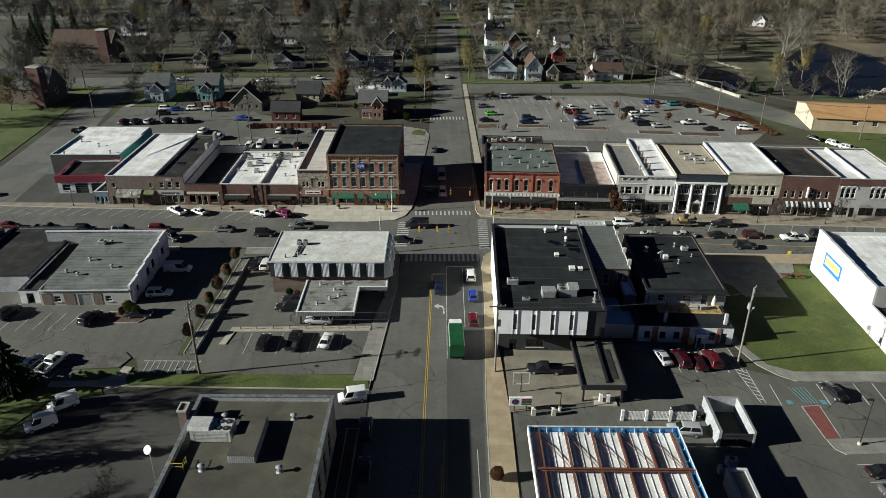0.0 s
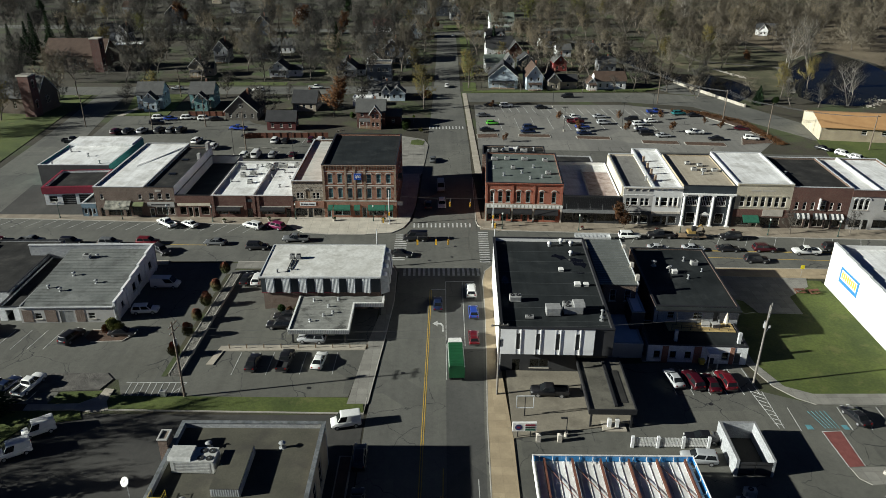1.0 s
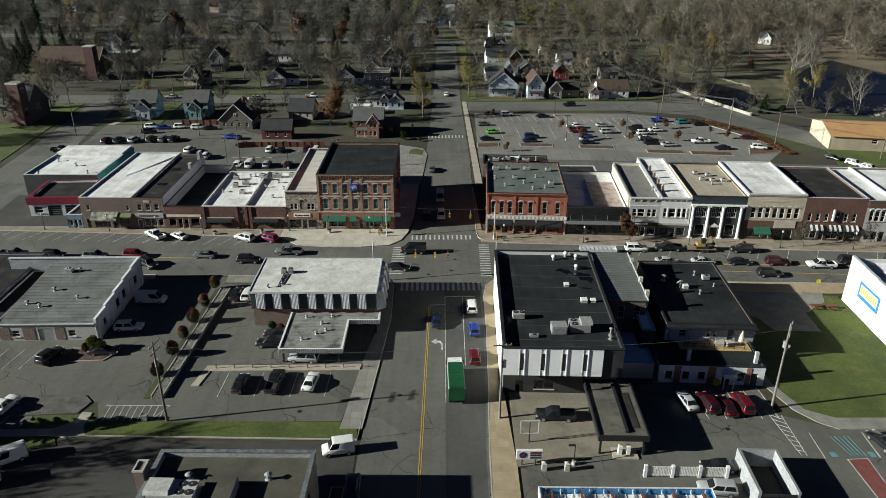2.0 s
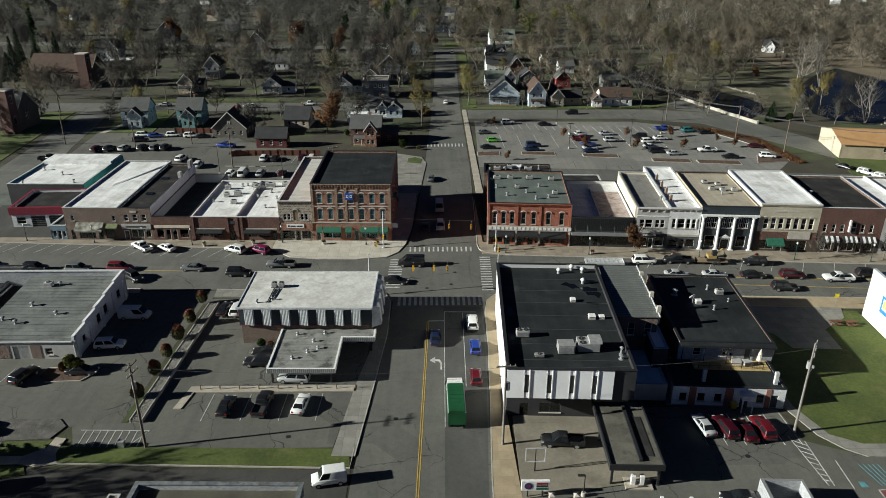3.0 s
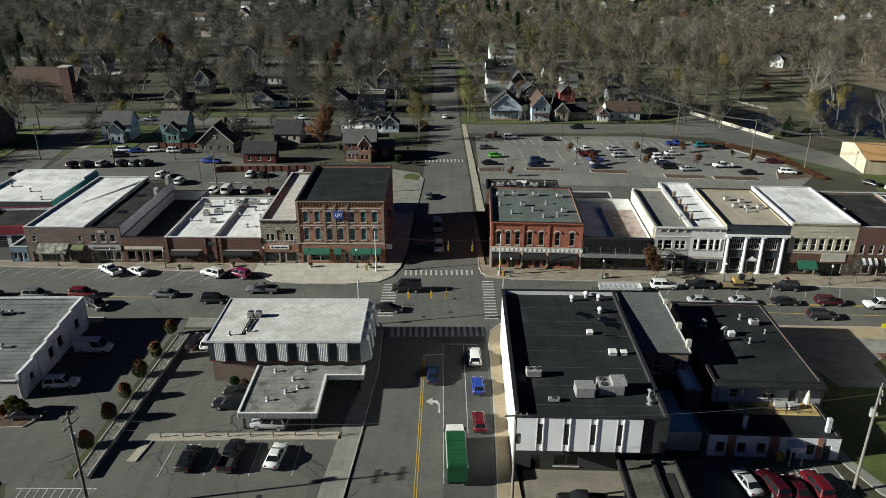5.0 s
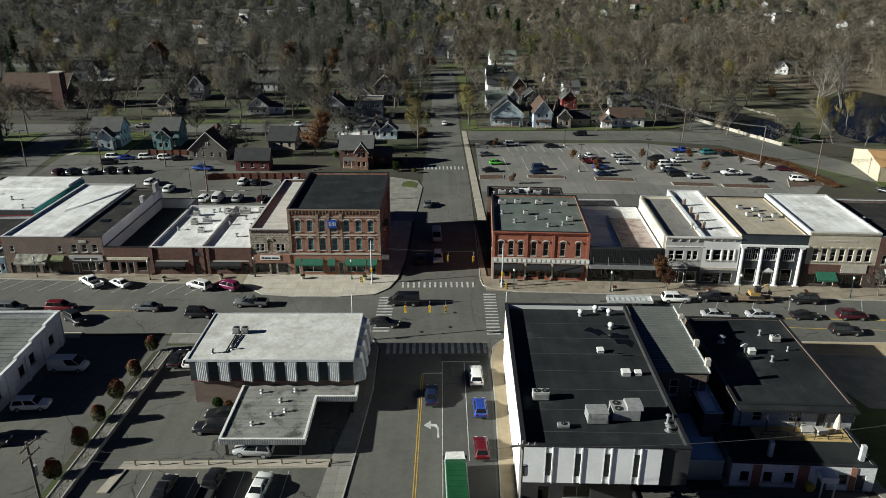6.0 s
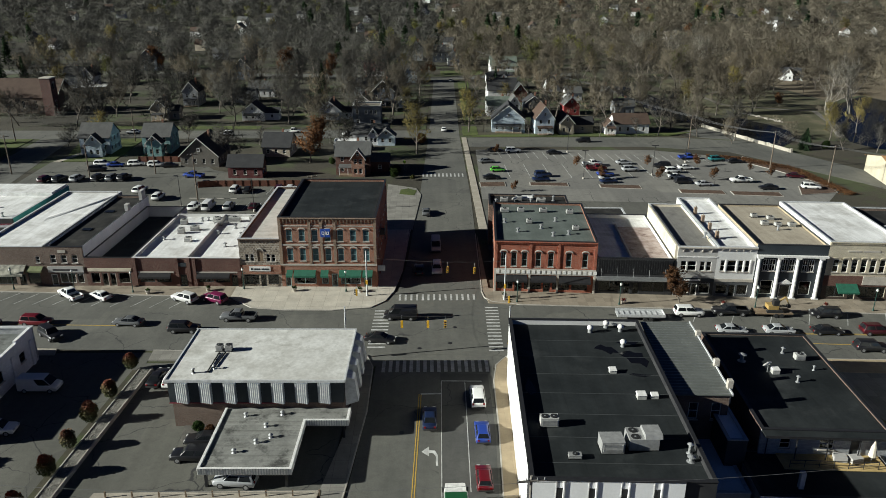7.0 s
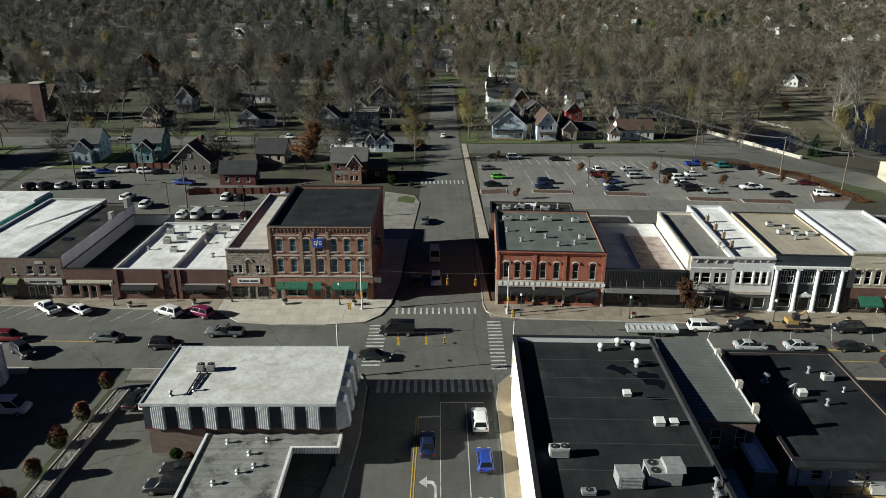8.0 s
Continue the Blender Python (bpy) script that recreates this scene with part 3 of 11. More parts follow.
# north car park islands
for n, poly in enumerate(([(12.1, 97.3), (18.6, 97.8), (18.7, 101.8), (12.2, 101.4)], [(25.6, 98.6), (35.4, 97.8), (35.5, 100.8), (25.7, 101.3)], [(44, 96.3), (54.2, 95.2), (54.4, 98.2), (44.1, 99.3)], [(63.8, 91.3), (74.6, 90.2), (74.8, 93.2), (64, 94.4)], [(76.8, 89.6), (88.7, 88.1), (88.9, 91.5), (77, 92.6)], [(91.7, 125.2), (98.5, 113.5), (104.1, 100.7), (106.1, 103.3), (101.2, 118.8), (95.4, 130.1)], [(94.2, 89.5), (104.3, 91.4), (104.9, 98.2), (97.1, 97.2)])):
    mid = Vector((sum(q[0] for q in poly) / len(poly), sum(q[1] for q in poly) / len(poly)))
    structure("island_kerb", Geo().prism([tuple(Vector(q) + (Vector(q) - mid).normalized() * 0.25) for q in poly], 0, 0.15), KERBSTONE, "pale concrete kerb round a planting island", "kerb")
    structure("car_park_island", Geo().prism(poly, 0, 0.16), MULCH, "kerbed planting island of reddish ground cover", "planting bed")
structure("garden_ground_east", Geo().prism([(13.1, 158.3), (81.8, 159.6), (96.7, 173.2), (88, 300), (27, 297), (15.8, 204.9)], 0.0, 0.06), GARDEN_SOIL, "worn garden ground with leaves between houses", "ground")
lawn("verge_north", [(13.1, 158.3), (81.8, 159.6), (92, 166), (80, 165.5), (14, 161.5)])
lawn("lawn_street_corner", [(10.2, 161), (15.5, 160.6), (15.8, 176), (10.4, 176)])
lawn("lawn_street_end", [(5, 312), (28, 315), (30, 336), (5, 330)])
lawn("verge_gym", [(110.7, 55.4), (142, 46.3), (164.2, 82.4), (125, 98.6), (120.1, 95)])
lawn("lawn_west", [(-110.1, 124.8), (-95.3, 125.1), (-97, 156.1), (-117.5, 155.4)])
lawn("lawn_church", [(-161.5, 58.2), (-125.8, 58.6), (-133.7, 155), (-172, 153.8)])
structure("garden_ground_west", Geo().prism([(-117.7, 173.6), (-2.5, 171), (-0.4, 290), (-128.5, 312)], 0.0, 0.06), GARDEN_SOIL, "leaf-strewn garden ground under bare trees", "ground")
lawn("lawn_garden", [(-118, 171.5), (-62, 171.5), (-62, 176.5), (-118, 177)], 0.1)
lawn("lawn_garden_far", [(-52, 196), (-35, 196), (-35, 203), (-52, 204)], 0.1)
pavement("pavement_north_street", [(9.4, 63.7), (11.3, 63.7), (11.2, 157.4), (9.6, 157.4)], top=0.13)
lawn("verge_street_east", [(11.6, 180), (15.5, 180), (18.6, 290), (13.2, 290)])
pavement("path_lawn_west", [(-112.7, 124.1), (-110.6, 124.1), (-103.3, 152.3), (-105.5, 152.7)], top=0.13)


structure("road_junction", Geo().prism([(-14, 4.5), (13, 3.5), (13, 29.5), (-14, 30.5)], 0, 0.018), ASPHALT, "grey asphalt of the crossing between kerbs", "road")
pavement("pavement_hotel_side", [(-11.2, 63.6), (-5.3, 63.6), (-3.6, 90), (-5.0, 96), (-12.6, 99.8), (-12.0, 80)], CONCRETE_GREY, 0.15, "grey concrete forecourt beside the side street")
lawn("bed_side_street", [(-9.2, 90.5), (-5.4, 89.4), (-4.8, 93.6), (-7.0, 95.6), (-9.0, 94.4)], 0.2, "small kerbed planting bed with dry grass")
structure("river_bank", Geo().prism([(175, 232), (198, 247), (206, 216), (204, 190), (330, 150), (420, 420), (200, 420), (160, 330)], 0, 0.01), LEAF_LITTER, "tan leaf-covered bank beyond the pond", "ground")
# ---- painted lines ----
def marking(name, pieces, material, label):
    root = thing(name, Matrix(), label, "road marking")
    root["kind"] = "structure"
    for geo in pieces:
        part("stripe", geo, material, root)
    return root


def bar(x0, x1, y0, y1, z=0.055):
    return Geo().box(x0, x1, y0, y1, 0.03, z)


def line(a, b, w=0.11, z=0.055):
    return Geo().path([a, b], w, 0.028, z)


marking("crosswalk_south", [bar(x, x + 0.5, 2.6 + 0.0 * x, 5.9) for x in np.arange(-8.6, 6.6, 1.0)], PAINT_WHITE, "white ladder crosswalk bars on asphalt")
marking("crosswalk_north", [bar(x, x + 0.36, 26.8, 29.2) for x in np.arange(-7.0, 6.6, 1.0)], PAINT_WHITE, "white ladder crosswalk bars on asphalt")
marking("crosswalk_west", [bar(-11.0 + 0.03 * (y - 16), -8.3 + 0.03 * (y - 16), y, y + 0.4) for y in np.arange(9.8, 22.6, 1.15)], PAINT_WHITE, "white ladder crosswalk bars on asphalt")
marking("crosswalk_east", [bar(7.4 + 0.03 * (y - 10), 9.6 + 0.03 * (y - 10), y, y + 0.4) for y in np.arange(8.6, 23.8, 1.15)], PAINT_WHITE, "white ladder crosswalk bars on asphalt")
marking("crosswalk_far", [bar(x, x + 0.4, 107.6, 111.0) for x in np.arange(-3.4, 8.4, 1.1)], PAINT_WHITE, "worn white crosswalk bars")
marking("centre_line", [line((-2.85, -3.3), (-4.18, -49.7)), line((-3.13, -3.3), (-4.48, -49.7)), line((-4.18, -49.7), (-6.3, -150)), line((-4.48, -49.7), (-6.6, -150))], PAINT_YELLOW, "double yellow centre line")
marking("lane_lines", [line((-0.05, 0.15), (-0.55, -33.0)), line((3.23, -0.3), (2.83, -23.2)), line((-0.05, 0.15), (5.6, 0.0), 0.2), line((-2.9, -3.2), (-0.15, -3.1), 0.3), line((3.2, -55), (2.8, -80))], PAINT_WHITE, "solid white lane lines")
marking("main_centre_lines", [line((56, 13.9), (110, 11.3), 0.14), line((56, 13.6), (110, 11.0), 0.14), line((50, 10.9), (110, 6.6), 0.14), line((-46, 17.4), (-120, 20.8), 0.14)], PAINT_YELLOW, "worn yellow lines of the main street's middle lane")
marking("turn_lines", [line((-1.4, -53), (-2.0, -76)), line((-1.8, -58), (-2.3, -76))], PAINT_YELLOW, "worn yellow lane lines")
marking("turn_arrow", [Geo().prism([(-1.0, -18.6), (-0.75, -18.6), (-0.75, -16.6), (-1.1, -15.7), (-1.8, -15.6), (-1.8, -14.9), (-2.7, -15.9), (-1.8, -16.8), (-1.8, -16.15), (-1.3, -16.2), (-1.0, -16.8)], 0.03, 0.055)], PAINT_WHITE, "white left-turn arrow")
mid = lambda x: (north_kerb(x) + south_kerb(x)) / 2 - 1.5
marking("main_bays", [line((x, north_kerb(x) - 0.1), (x - 2.4, north_kerb(x) - 4.6)) for x in [*np.arange(-108, -40, 3.4), *np.arange(44, 110, 6.2)]], PAINT_WHITE, "white kerbside bay ticks")
marking("bays_bank", [line((x, -24.8), (x - 0.25, -31.2)) for x in (-34.7, -29.2, -23.8, -18.6)], PAINT_WHITE, "faded white bay lines")
marking("bays_hatched", [line((x, -33.1), (x + 0.1, -36.6)) for x in np.arange(-50.0, -41.6, 1.0)] + [line((-50.8, -33.0), (-41.3, -33.2)), line((-41.3, -33.2), (-43.2, -36.7))], PAINT_WHITE, "white hatched no-parking bay")
marking("bays_repair", [line((x, -17.4), (x - 0.8, -23.4)) for x in (-81.6, -78.8, -76, -73.1, -70.3, -67.6)], PAINT_WHITE, "faded white bay lines")
marking("bays_cars", [line((x, -32.0), (x - 1.0, -37.6)) for x in np.arange(-88.4, -61.8, 2.8)], PAINT_WHITE, "white bay lines")
marking("bays_shop", [line((x, -30.4), (x + 0.2, -37.4)) for x in (34.6, 37.2, 39.8, 42.4, 45.0, 47.4)], PAINT_WHITE, "white bay lines by the shop wall")
marking("bays_east", [line((x, -40.6), (x - 0.3, -45.9)) for x in (50.4, 57.9, 60.8, 63.8, 66.8, 69.8, 72.8, 75.8)], PAINT_WHITE, "white bay lines")
marking("hatch_east", [line((46.4, -35.6), (47.2, -45.3), 0.1), line((48.2, -36.6), (47.9, -45.3), 0.1)] + [line((46.5 + k * 0.06, -36.4 - k * 1.1), (48.15, -37.6 - k * 1.0), 0.1) for k in range(8)], PAINT_WHITE, "white diagonal hatching")
marking("accessible_bays", [line((53.0 + k * 0.62, -41.4), (53.9 + k * 0.5, -45.4), 0.09) for k in range(5)] + [Geo().prism([(51.2, -44.6), (52.0, -44.6), (52.1, -45.6), (51.2, -45.6)], 0.03, 0.055), Geo().prism([(56.4, -44.7), (57.2, -44.7), (57.3, -45.7), (56.5, -45.7)], 0.03, 0.055)], PAINT_BLUE, "pale blue accessible-bay hatching and marks")
marking("walkway_red", [Geo().prism([(53.1, -46.2), (55.7, -46.1), (55.3, -53.2), (53.2, -53.4)], 0.03, 0.05)], PAINT_RED, "dull red painted walkway")
marking("walkway_edges", [line((53.0, -46.1), (53.1, -53.4), 0.1), line((55.8, -46.0), (55.4, -53.2), 0.1), line((53.0, -46.1), (55.8, -46.0), 0.1)], PAINT_WHITE, "white edges of the painted walkway")
pavement("lamp_island", [(53.1, -53.6), (61.8, -53.4), (61.5, -56.6), (54.4, -56.8), (53.3, -55.6)], CONCRETE_GREY, 0.16, "kerbed concrete island under a lamp post")
marking("bays_station", [line((54.9, y), (59.6, y + 0.1)) for y in (-58.7, -62.0, -65.2, -68.4)], PAINT_WHITE, "white bay lines")
marking("bays_north", [line((x, 137.4 - (x - 20) * 0.11), (x + 0.6, 129.4 - (x - 20) * 0.11)) for x in np.arange(20, 84, 2.8)] + [line((x, 121.6), (x + 0.3, 106.4)) for x in np.arange(20.6, 74, 5.7)], PAINT_WHITE, "white car park bay lines")
marking("bays_back", [line((x, 84.2), (x - 0.6, 78.0)) for x in np.arange(-59.6, -35, 2.8)] + [line((x, 97.0), (x - 0.5, 91.0)) for x in np.arange(-51, -35, 2.8)], PAINT_WHITE, "white bay lines behind the shops")

# ---- buildings ----
def panel(geo, u0, u1, z0, z1, holes, t0, t1, axis="x", at=0.0):
    """A wall from u0 to u1 and z0 to z1 in one piece, with openings through it (u0, u1, z0, z1)."""
    holes = [(max(h[0], u0), min(h[1], u1), max(h[2], z0), min(h[3], z1)) for h in holes]
    us = sorted({round(v, 4) for v in (u0, u1, *(h[0] for h in holes), *(h[1] for h in holes))})
    zs = sorted({round(v, 4) for v in (z0, z1, *(h[2] for h in holes), *(h[3] for h in holes))})
    nu, nz = len(us) - 1, len(zs) - 1
    full = [[not any(h[0] < (us[i] + us[i + 1]) / 2 < h[1] and h[2] < (zs[k] + zs[k + 1]) / 2 < h[3] for h in holes) for k in range(nz)] for i in range(nu)]
    index, verts, faces = {}, [], []

    def corner(i, k, s):
        if (i, k, s) not in index:
            index[i, k, s] = len(verts)
            d = t1 if s else t0
            verts.append((us[i], d, zs[k]) if axis == "x" else (d, us[i], zs[k]))
        return index[i, k, s]

    def solid_at(i, k):
        return 0 <= i < nu and 0 <= k < nz and full[i][k]

    def face(*q):
        q = tuple(corner(*c) for c in q)
        faces.append(q if axis == "x" else q[::-1])
    for i in range(nu):
        for k in range(nz):
            if not full[i][k]:
                continue
            face((i, k, 0), (i + 1, k, 0), (i + 1, k + 1, 0), (i, k + 1, 0))
            face((i, k + 1, 1), (i + 1, k + 1, 1), (i + 1, k, 1), (i, k, 1))
            if not solid_at(i - 1, k):
                face((i, k, 1), (i, k, 0), (i, k + 1, 0), (i, k + 1, 1))
            if not solid_at(i + 1, k):
                face((i + 1, k, 0), (i + 1, k, 1), (i + 1, k + 1, 1), (i + 1, k + 1, 0))
            if not solid_at(i, k - 1):
                face((i, k, 1), (i + 1, k, 1), (i + 1, k, 0), (i, k, 0))
            if not solid_at(i, k + 1):
                face((i, k + 1, 0), (i + 1, k + 1, 0), (i + 1, k + 1, 1), (i, k + 1, 1))
    return geo.add(verts, faces)


def window(parent, u0, u1, z0, z1, frame_mat=TRIM_WHITE, t=0.0, axis="x", bars=(1, 2), sill=True, side=1, glass=None):
    """A window set into its opening: frame and glazing bars, pane, sill."""
    f, d = Geo(), 0.07
    def put(geo, a, b, c0, c1, lo, hi):
        lo, hi = sorted((lo, hi))
        if axis == "x":
            geo.box(a, b, t + lo, t + hi, c0, c1)
        else:
            geo.box(t + lo, t + hi, a, b, c0, c1)
    w = min(0.09, (u1 - u0) / 8)
    for a, b, c0, c1 in ((u0, u0 + w, z0, z1), (u1 - w, u1, z0, z1), (u0 + w, u1 - w, z0, z0 + w), (u0 + w, u1 - w, z1 - w, z1)):
        put(f, a, b, c0, c1, 0.08 * side, 0.18 * side)
    for i in range(1, bars[0]):
        u = u0 + (u1 - u0) * i / bars[0]
        put(f, u - 0.04, u + 0.04, z0 + w, z1 - w, 0.09 * side, 0.17 * side)
    for i in range(1, bars[1]):
        z = z0 + (z1 - z0) * i / bars[1]
        put(f, u0 + w, u1 - w, z - 0.035, z + 0.035, 0.10 * side, 0.16 * side)
    win = part("window", f, frame_mat, parent)
    p = Geo()
    put(p, u0 + w, u1 - w, z0 + w, z1 - w, 0.12 * side, 0.13 * side)
    part("pane", p, glass or GLASS, win)
    if sill:
        s = Geo()
        put(s, u0 - 0.1, u1 + 0.1, z0 - 0.14, z0, -0.12 * side, 0.05 * side)
        part("sill", s, TRIM_STONE, win)
    return win


def frame_of(x0, x1, y=None):
    """A building's own frame: x along its front, y inwards."""
    y0, y1 = (front(x0), front(x1)) if y is None else (y, y)
    return pose(x0, y0, 0, 0, 0, math.degrees(math.atan2(y1 - y0, x1 - x0))), math.hypot(x1 - x0, y1 - y0)


def block(name, label, m, w, d, h, wall, roof, holes=(), parapet=0.5, side=None, back=None, coping=None, t=0.3, side_holes=(), left_holes=(), back_h=None, category="building", front_mat=None):
    """A flat-roofed building: four walls with openings, a roof slab behind a parapet, and a coping."""
    b = thing(name, m, label, category)
    side, back = side or wall, back or side or wall
    part("front_wall", panel(Geo(), 0, w, 0, h, list(holes), 0, t), front_mat or wall, b)
    part("side_wall", panel(Geo(), t, d, 0, h - 0.004, list(left_holes), 0, t, "y"), side, b)
    part("side_wall", panel(Geo(), t, d, 0, h - 0.004, list(side_holes), w - t, w, "y"), side, b)
    part("back_wall", Geo().box(t, w - t, d - t, d, 0, h - 0.008), back, b)
    part("roof", Geo().box(t, w - t, t, d - t, h - parapet - 0.25, h - parapet), roof, b)
    c = Geo()
    c.box(-0.05, w + 0.05, -0.05, t + 0.05, h, h + 0.1)
    c.box(-0.05, t + 0.05, t + 0.05, d + 0.05, h, h + 0.08)
    c.box(w - t - 0.05, w + 0.05, t + 0.05, d + 0.05, h, h + 0.08)
    c.box(t + 0.05, w - t - 0.05, d - t - 0.05, d + 0.05, h, h + 0.08)
    part("coping", c, coping or METAL_PALE, b)
    return b


def row_of(n, a, b, w):
    """n openings of width w, evenly spread from a to b."""
    step = (b - a) / n
    return [(a + step * (i + 0.5) - w / 2, a + step * (i + 0.5) + w / 2) for i in range(n)]


def arch(parent, u0, u1, z, rise, material, depth=0.12, name="lintel"):
    """An arched hood over an opening."""
    g, n = Geo(), 6
    pts = []
    for k in range(n + 1):
        a = math.pi * k / n
        pts.append(((u0 + u1) / 2 - math.cos(a) * (u1 - u0) / 2, z + math.sin(a) * rise))
    for x, z0 in pts:
        g.v += [(x, -depth, z0), (x, 0.02, z0), (x, 0.02, z0 + 0.22), (x, -depth, z0 + 0.22)]
    for k in range(n):
        for c in range(4):
            g.f.append((4 * k + c, 4 * k + 4 + c, 4 * k + 4 + (c + 1) % 4, 4 * k + (c + 1) % 4))
    g.f += [(0, 1, 2, 3), (4 * n + 3, 4 * n + 2, 4 * n + 1, 4 * n)]
    return part(name, g, material, parent)


def cornice(parent, w, z, material, step=0.6, drop=0.5, out=0.28):
    part("cornice", Geo().box(0, w, -out, 0, z - 0.16, z).box(0, w, -out * 0.55, 0, z - 0.3, z - 0.16), material, parent)
    for u in np.arange(step * 0.6, w, step):
        part("bracket", bracket_mesh(material, out, drop), None, parent).location = (u, 0, z - 0.3)


BRACKETS = {}


def bracket_mesh(material, out, drop):
    key = (material.name, out, drop)
    if key not in BRACKETS:
        BRACKETS[key] = mesh_of("bracket", Geo().prism([(0, 0), (-out * 0.8, 0), (-out * 0.8, -drop * 0.35), (0, -drop)], -0.09, 0.09, Matrix(((0, 0, 1, 0), (1, 0, 0, 0), (0, 1, 0, 0), (0, 0, 0, 1)))), material)
    return BRACKETS[key]


def awning(parent, u0, u1, z, out, drop, material, name="awning"):
    g = Geo()
    g.add([(u0, 0, z), (u1, 0, z), (u1, -out, z - drop), (u0, -out, z - drop), (u0, 0, z - 0.06), (u1, 0, z - 0.06), (u1, -out, z - drop - 0.3), (u0, -out, z - drop - 0.3)],
          [(0, 3, 2, 1), (4, 5, 6, 7), (3, 7, 6, 2), (0, 4, 7, 3), (1, 2, 6, 5), (0, 1, 5, 4)])
    return part(name, g, material, parent)


def shopfront(parent, holes, frame_mat=TRIM_DARK, doors=()):
    for i, (u0, u1, z0, z1) in enumerate(holes):
        if i in doors:
            d = part("door", panel(Geo(), u0, u1, z0, z1, [(u0 + 0.15, u1 - 0.15, z0 + 0.3, z1 - 0.2)], 0.1, 0.17), frame_mat, parent)
            part("pane", Geo().box(u0 + 0.15, u1 - 0.15, 0.12, 0.14, z0 + 0.3, z1 - 0.2), GLASS, d)
            part("handle", Geo().tube((u0 + 0.22, 0.06, 1.0), (u0 + 0.22, 0.06, 1.3), 0.02, n=6), METAL_GREY, d)
        else:
            window(parent, u0, u1, z0, z1, frame_mat, bars=(max(1, round((u1 - u0) / 1.6)), 1), sill=False)


def shop_cladding(parent, w, holes, material, top):
    """Boards round the shop windows of a ground floor."""
    part("shop_cladding", panel(Geo(), 0.0, w, 0.0, top, holes, -0.05, -0.003), material, parent, "dark boards round the shop windows")


# hotel
m, w = frame_of(-28.21, -10.99)
ups = [(a, b, 5.2, 7.5) for a, b in row_of(7, 0.7, w - 0.7, 1.05)] + [(a, b, 8.9, 11.0) for a, b in row_of(7, 0.7, w - 0.7, 1.05)]
gnd = [(0.7, 1.7, 0, 2.7), (2.2, 6.2, 0.7, 2.5), (7.2, 8.4, 0.7, 2.5), (9.0, 10.1, 0, 2.7), (10.6, 14.2, 0.7, 2.5), (14.8, 16.2, 0, 2.7)]
sides = [(a, b, 5.2, 7.5) for a, b in row_of(7, 1.5, 23, 1.0)] + [(a, b, 8.9, 11.0) for a, b in row_of(7, 1.5, 23, 1.0)] + [(2, 4.2, 0.8, 2.8), (8, 9.2, 0, 2.4)]
BRICK_BUFF = jointed("brick_buff", (0.22, 0.145, 0.095), (0.30, 0.205, 0.14), 0.22, 0.075, 0.01, (0.26, 0.2, 0.15), upright=True, offset=0.5)
PANE_TEAL = plain("teal_reflecting_glass", (0.05, 0.11, 0.125), 0.08)
hotel = block("hotel_building", "three-storey red brick corner building with arched windows", m, w, 25.0, 13.3, BRICK_RED, ROOF_BLACK, ups + gnd, 0.45, side_holes=sides, coping=METAL_DARK)
for u0, u1, z0, z1 in ups:
    window(hotel, u0, u1, z0, z1, TRIM_TEAL, glass=PANE_TEAL)
    arch(hotel, u0 - 0.14, u1 + 0.14, z1 - 0.05, 0.28, TRIM_STONE)
shopfront(hotel, gnd, TRIM_TEAL, (0, 3, 5))
for u0, u1, z0, z1 in sides:
    window(hotel, u0, u1, z0, z1, TRIM_TEAL, t=w, axis="y", side=-1)
cornice(hotel, w, 13.3, BRICK_BUFF, 0.62, 0.9, 0.3)
part("string_course", Geo().box(0.0, w, -0.1, 0, 8.1, 8.32).box(0.0, w, -0.12, 0, 4.3, 4.6).box(0.0, w, -0.06, 0, 11.7, 11.85), TRIM_STONE, hotel, "stone string courses")
for u in (0.0, 5.2, 7.25, w - 7.6, w - 0.55):
    part("pier", Geo().box(max(u, 0), max(u, 0) + 0.5, -0.14, 0, 4.6, 12.9), BRICK_BUFF, hotel)
for u0, u1 in ((1.0, 2.1), (2.3, 6.2), (7.1, 8.5), (10.4, 14.4), (14.6, 16.4)):
    awning(hotel, u0, u1, 3.4, 1.1, 0.75, AWNING_GREEN)
part("fire_stair", Geo().box(w + 0.05, w + 1.0, 6, 9.5, 8.0, 8.06).box(w + 0.05, w + 1.0, 6, 6.05, 8.06, 9).box(w + 0.95, w + 1.0, 6, 9.5, 8.06, 9).tube((w + 0.5, 9.5, 8), (w + 0.5, 13.5, 4.5), 0.12, n=6), METAL_DARK, hotel)
part("side_sign", Geo().box(w + 0.02, w + 1.3, 1.0, 1.25, 2.9, 3.9), METAL_PALE, hotel)
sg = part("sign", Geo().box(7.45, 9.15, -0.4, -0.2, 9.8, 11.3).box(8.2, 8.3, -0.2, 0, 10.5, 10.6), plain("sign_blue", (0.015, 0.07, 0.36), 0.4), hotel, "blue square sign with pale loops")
part("sign_mark", Geo().box(7.7, 8.15, -0.44, -0.4, 10.3, 10.4).box(7.7, 8.15, -0.44, -0.4, 10.75, 10.85).box(7.7, 7.8, -0.44, -0.4, 10.4, 10.75).box(8.05, 8.15, -0.44, -0.4, 10.0, 10.75).box(8.3, 8.38, -0.44, -0.4, 10.3, 11.05).box(8.5, 8.95, -0.44, -0.4, 10.3, 10.4).box(8.5, 8.95, -0.44, -0.4, 10.75, 10.85).box(8.5, 8.6, -0.44, -0.4, 10.4, 10.75).box(8.85, 8.95, -0.44, -0.4, 10.4, 10.75), TRIM_WHITE, sg)

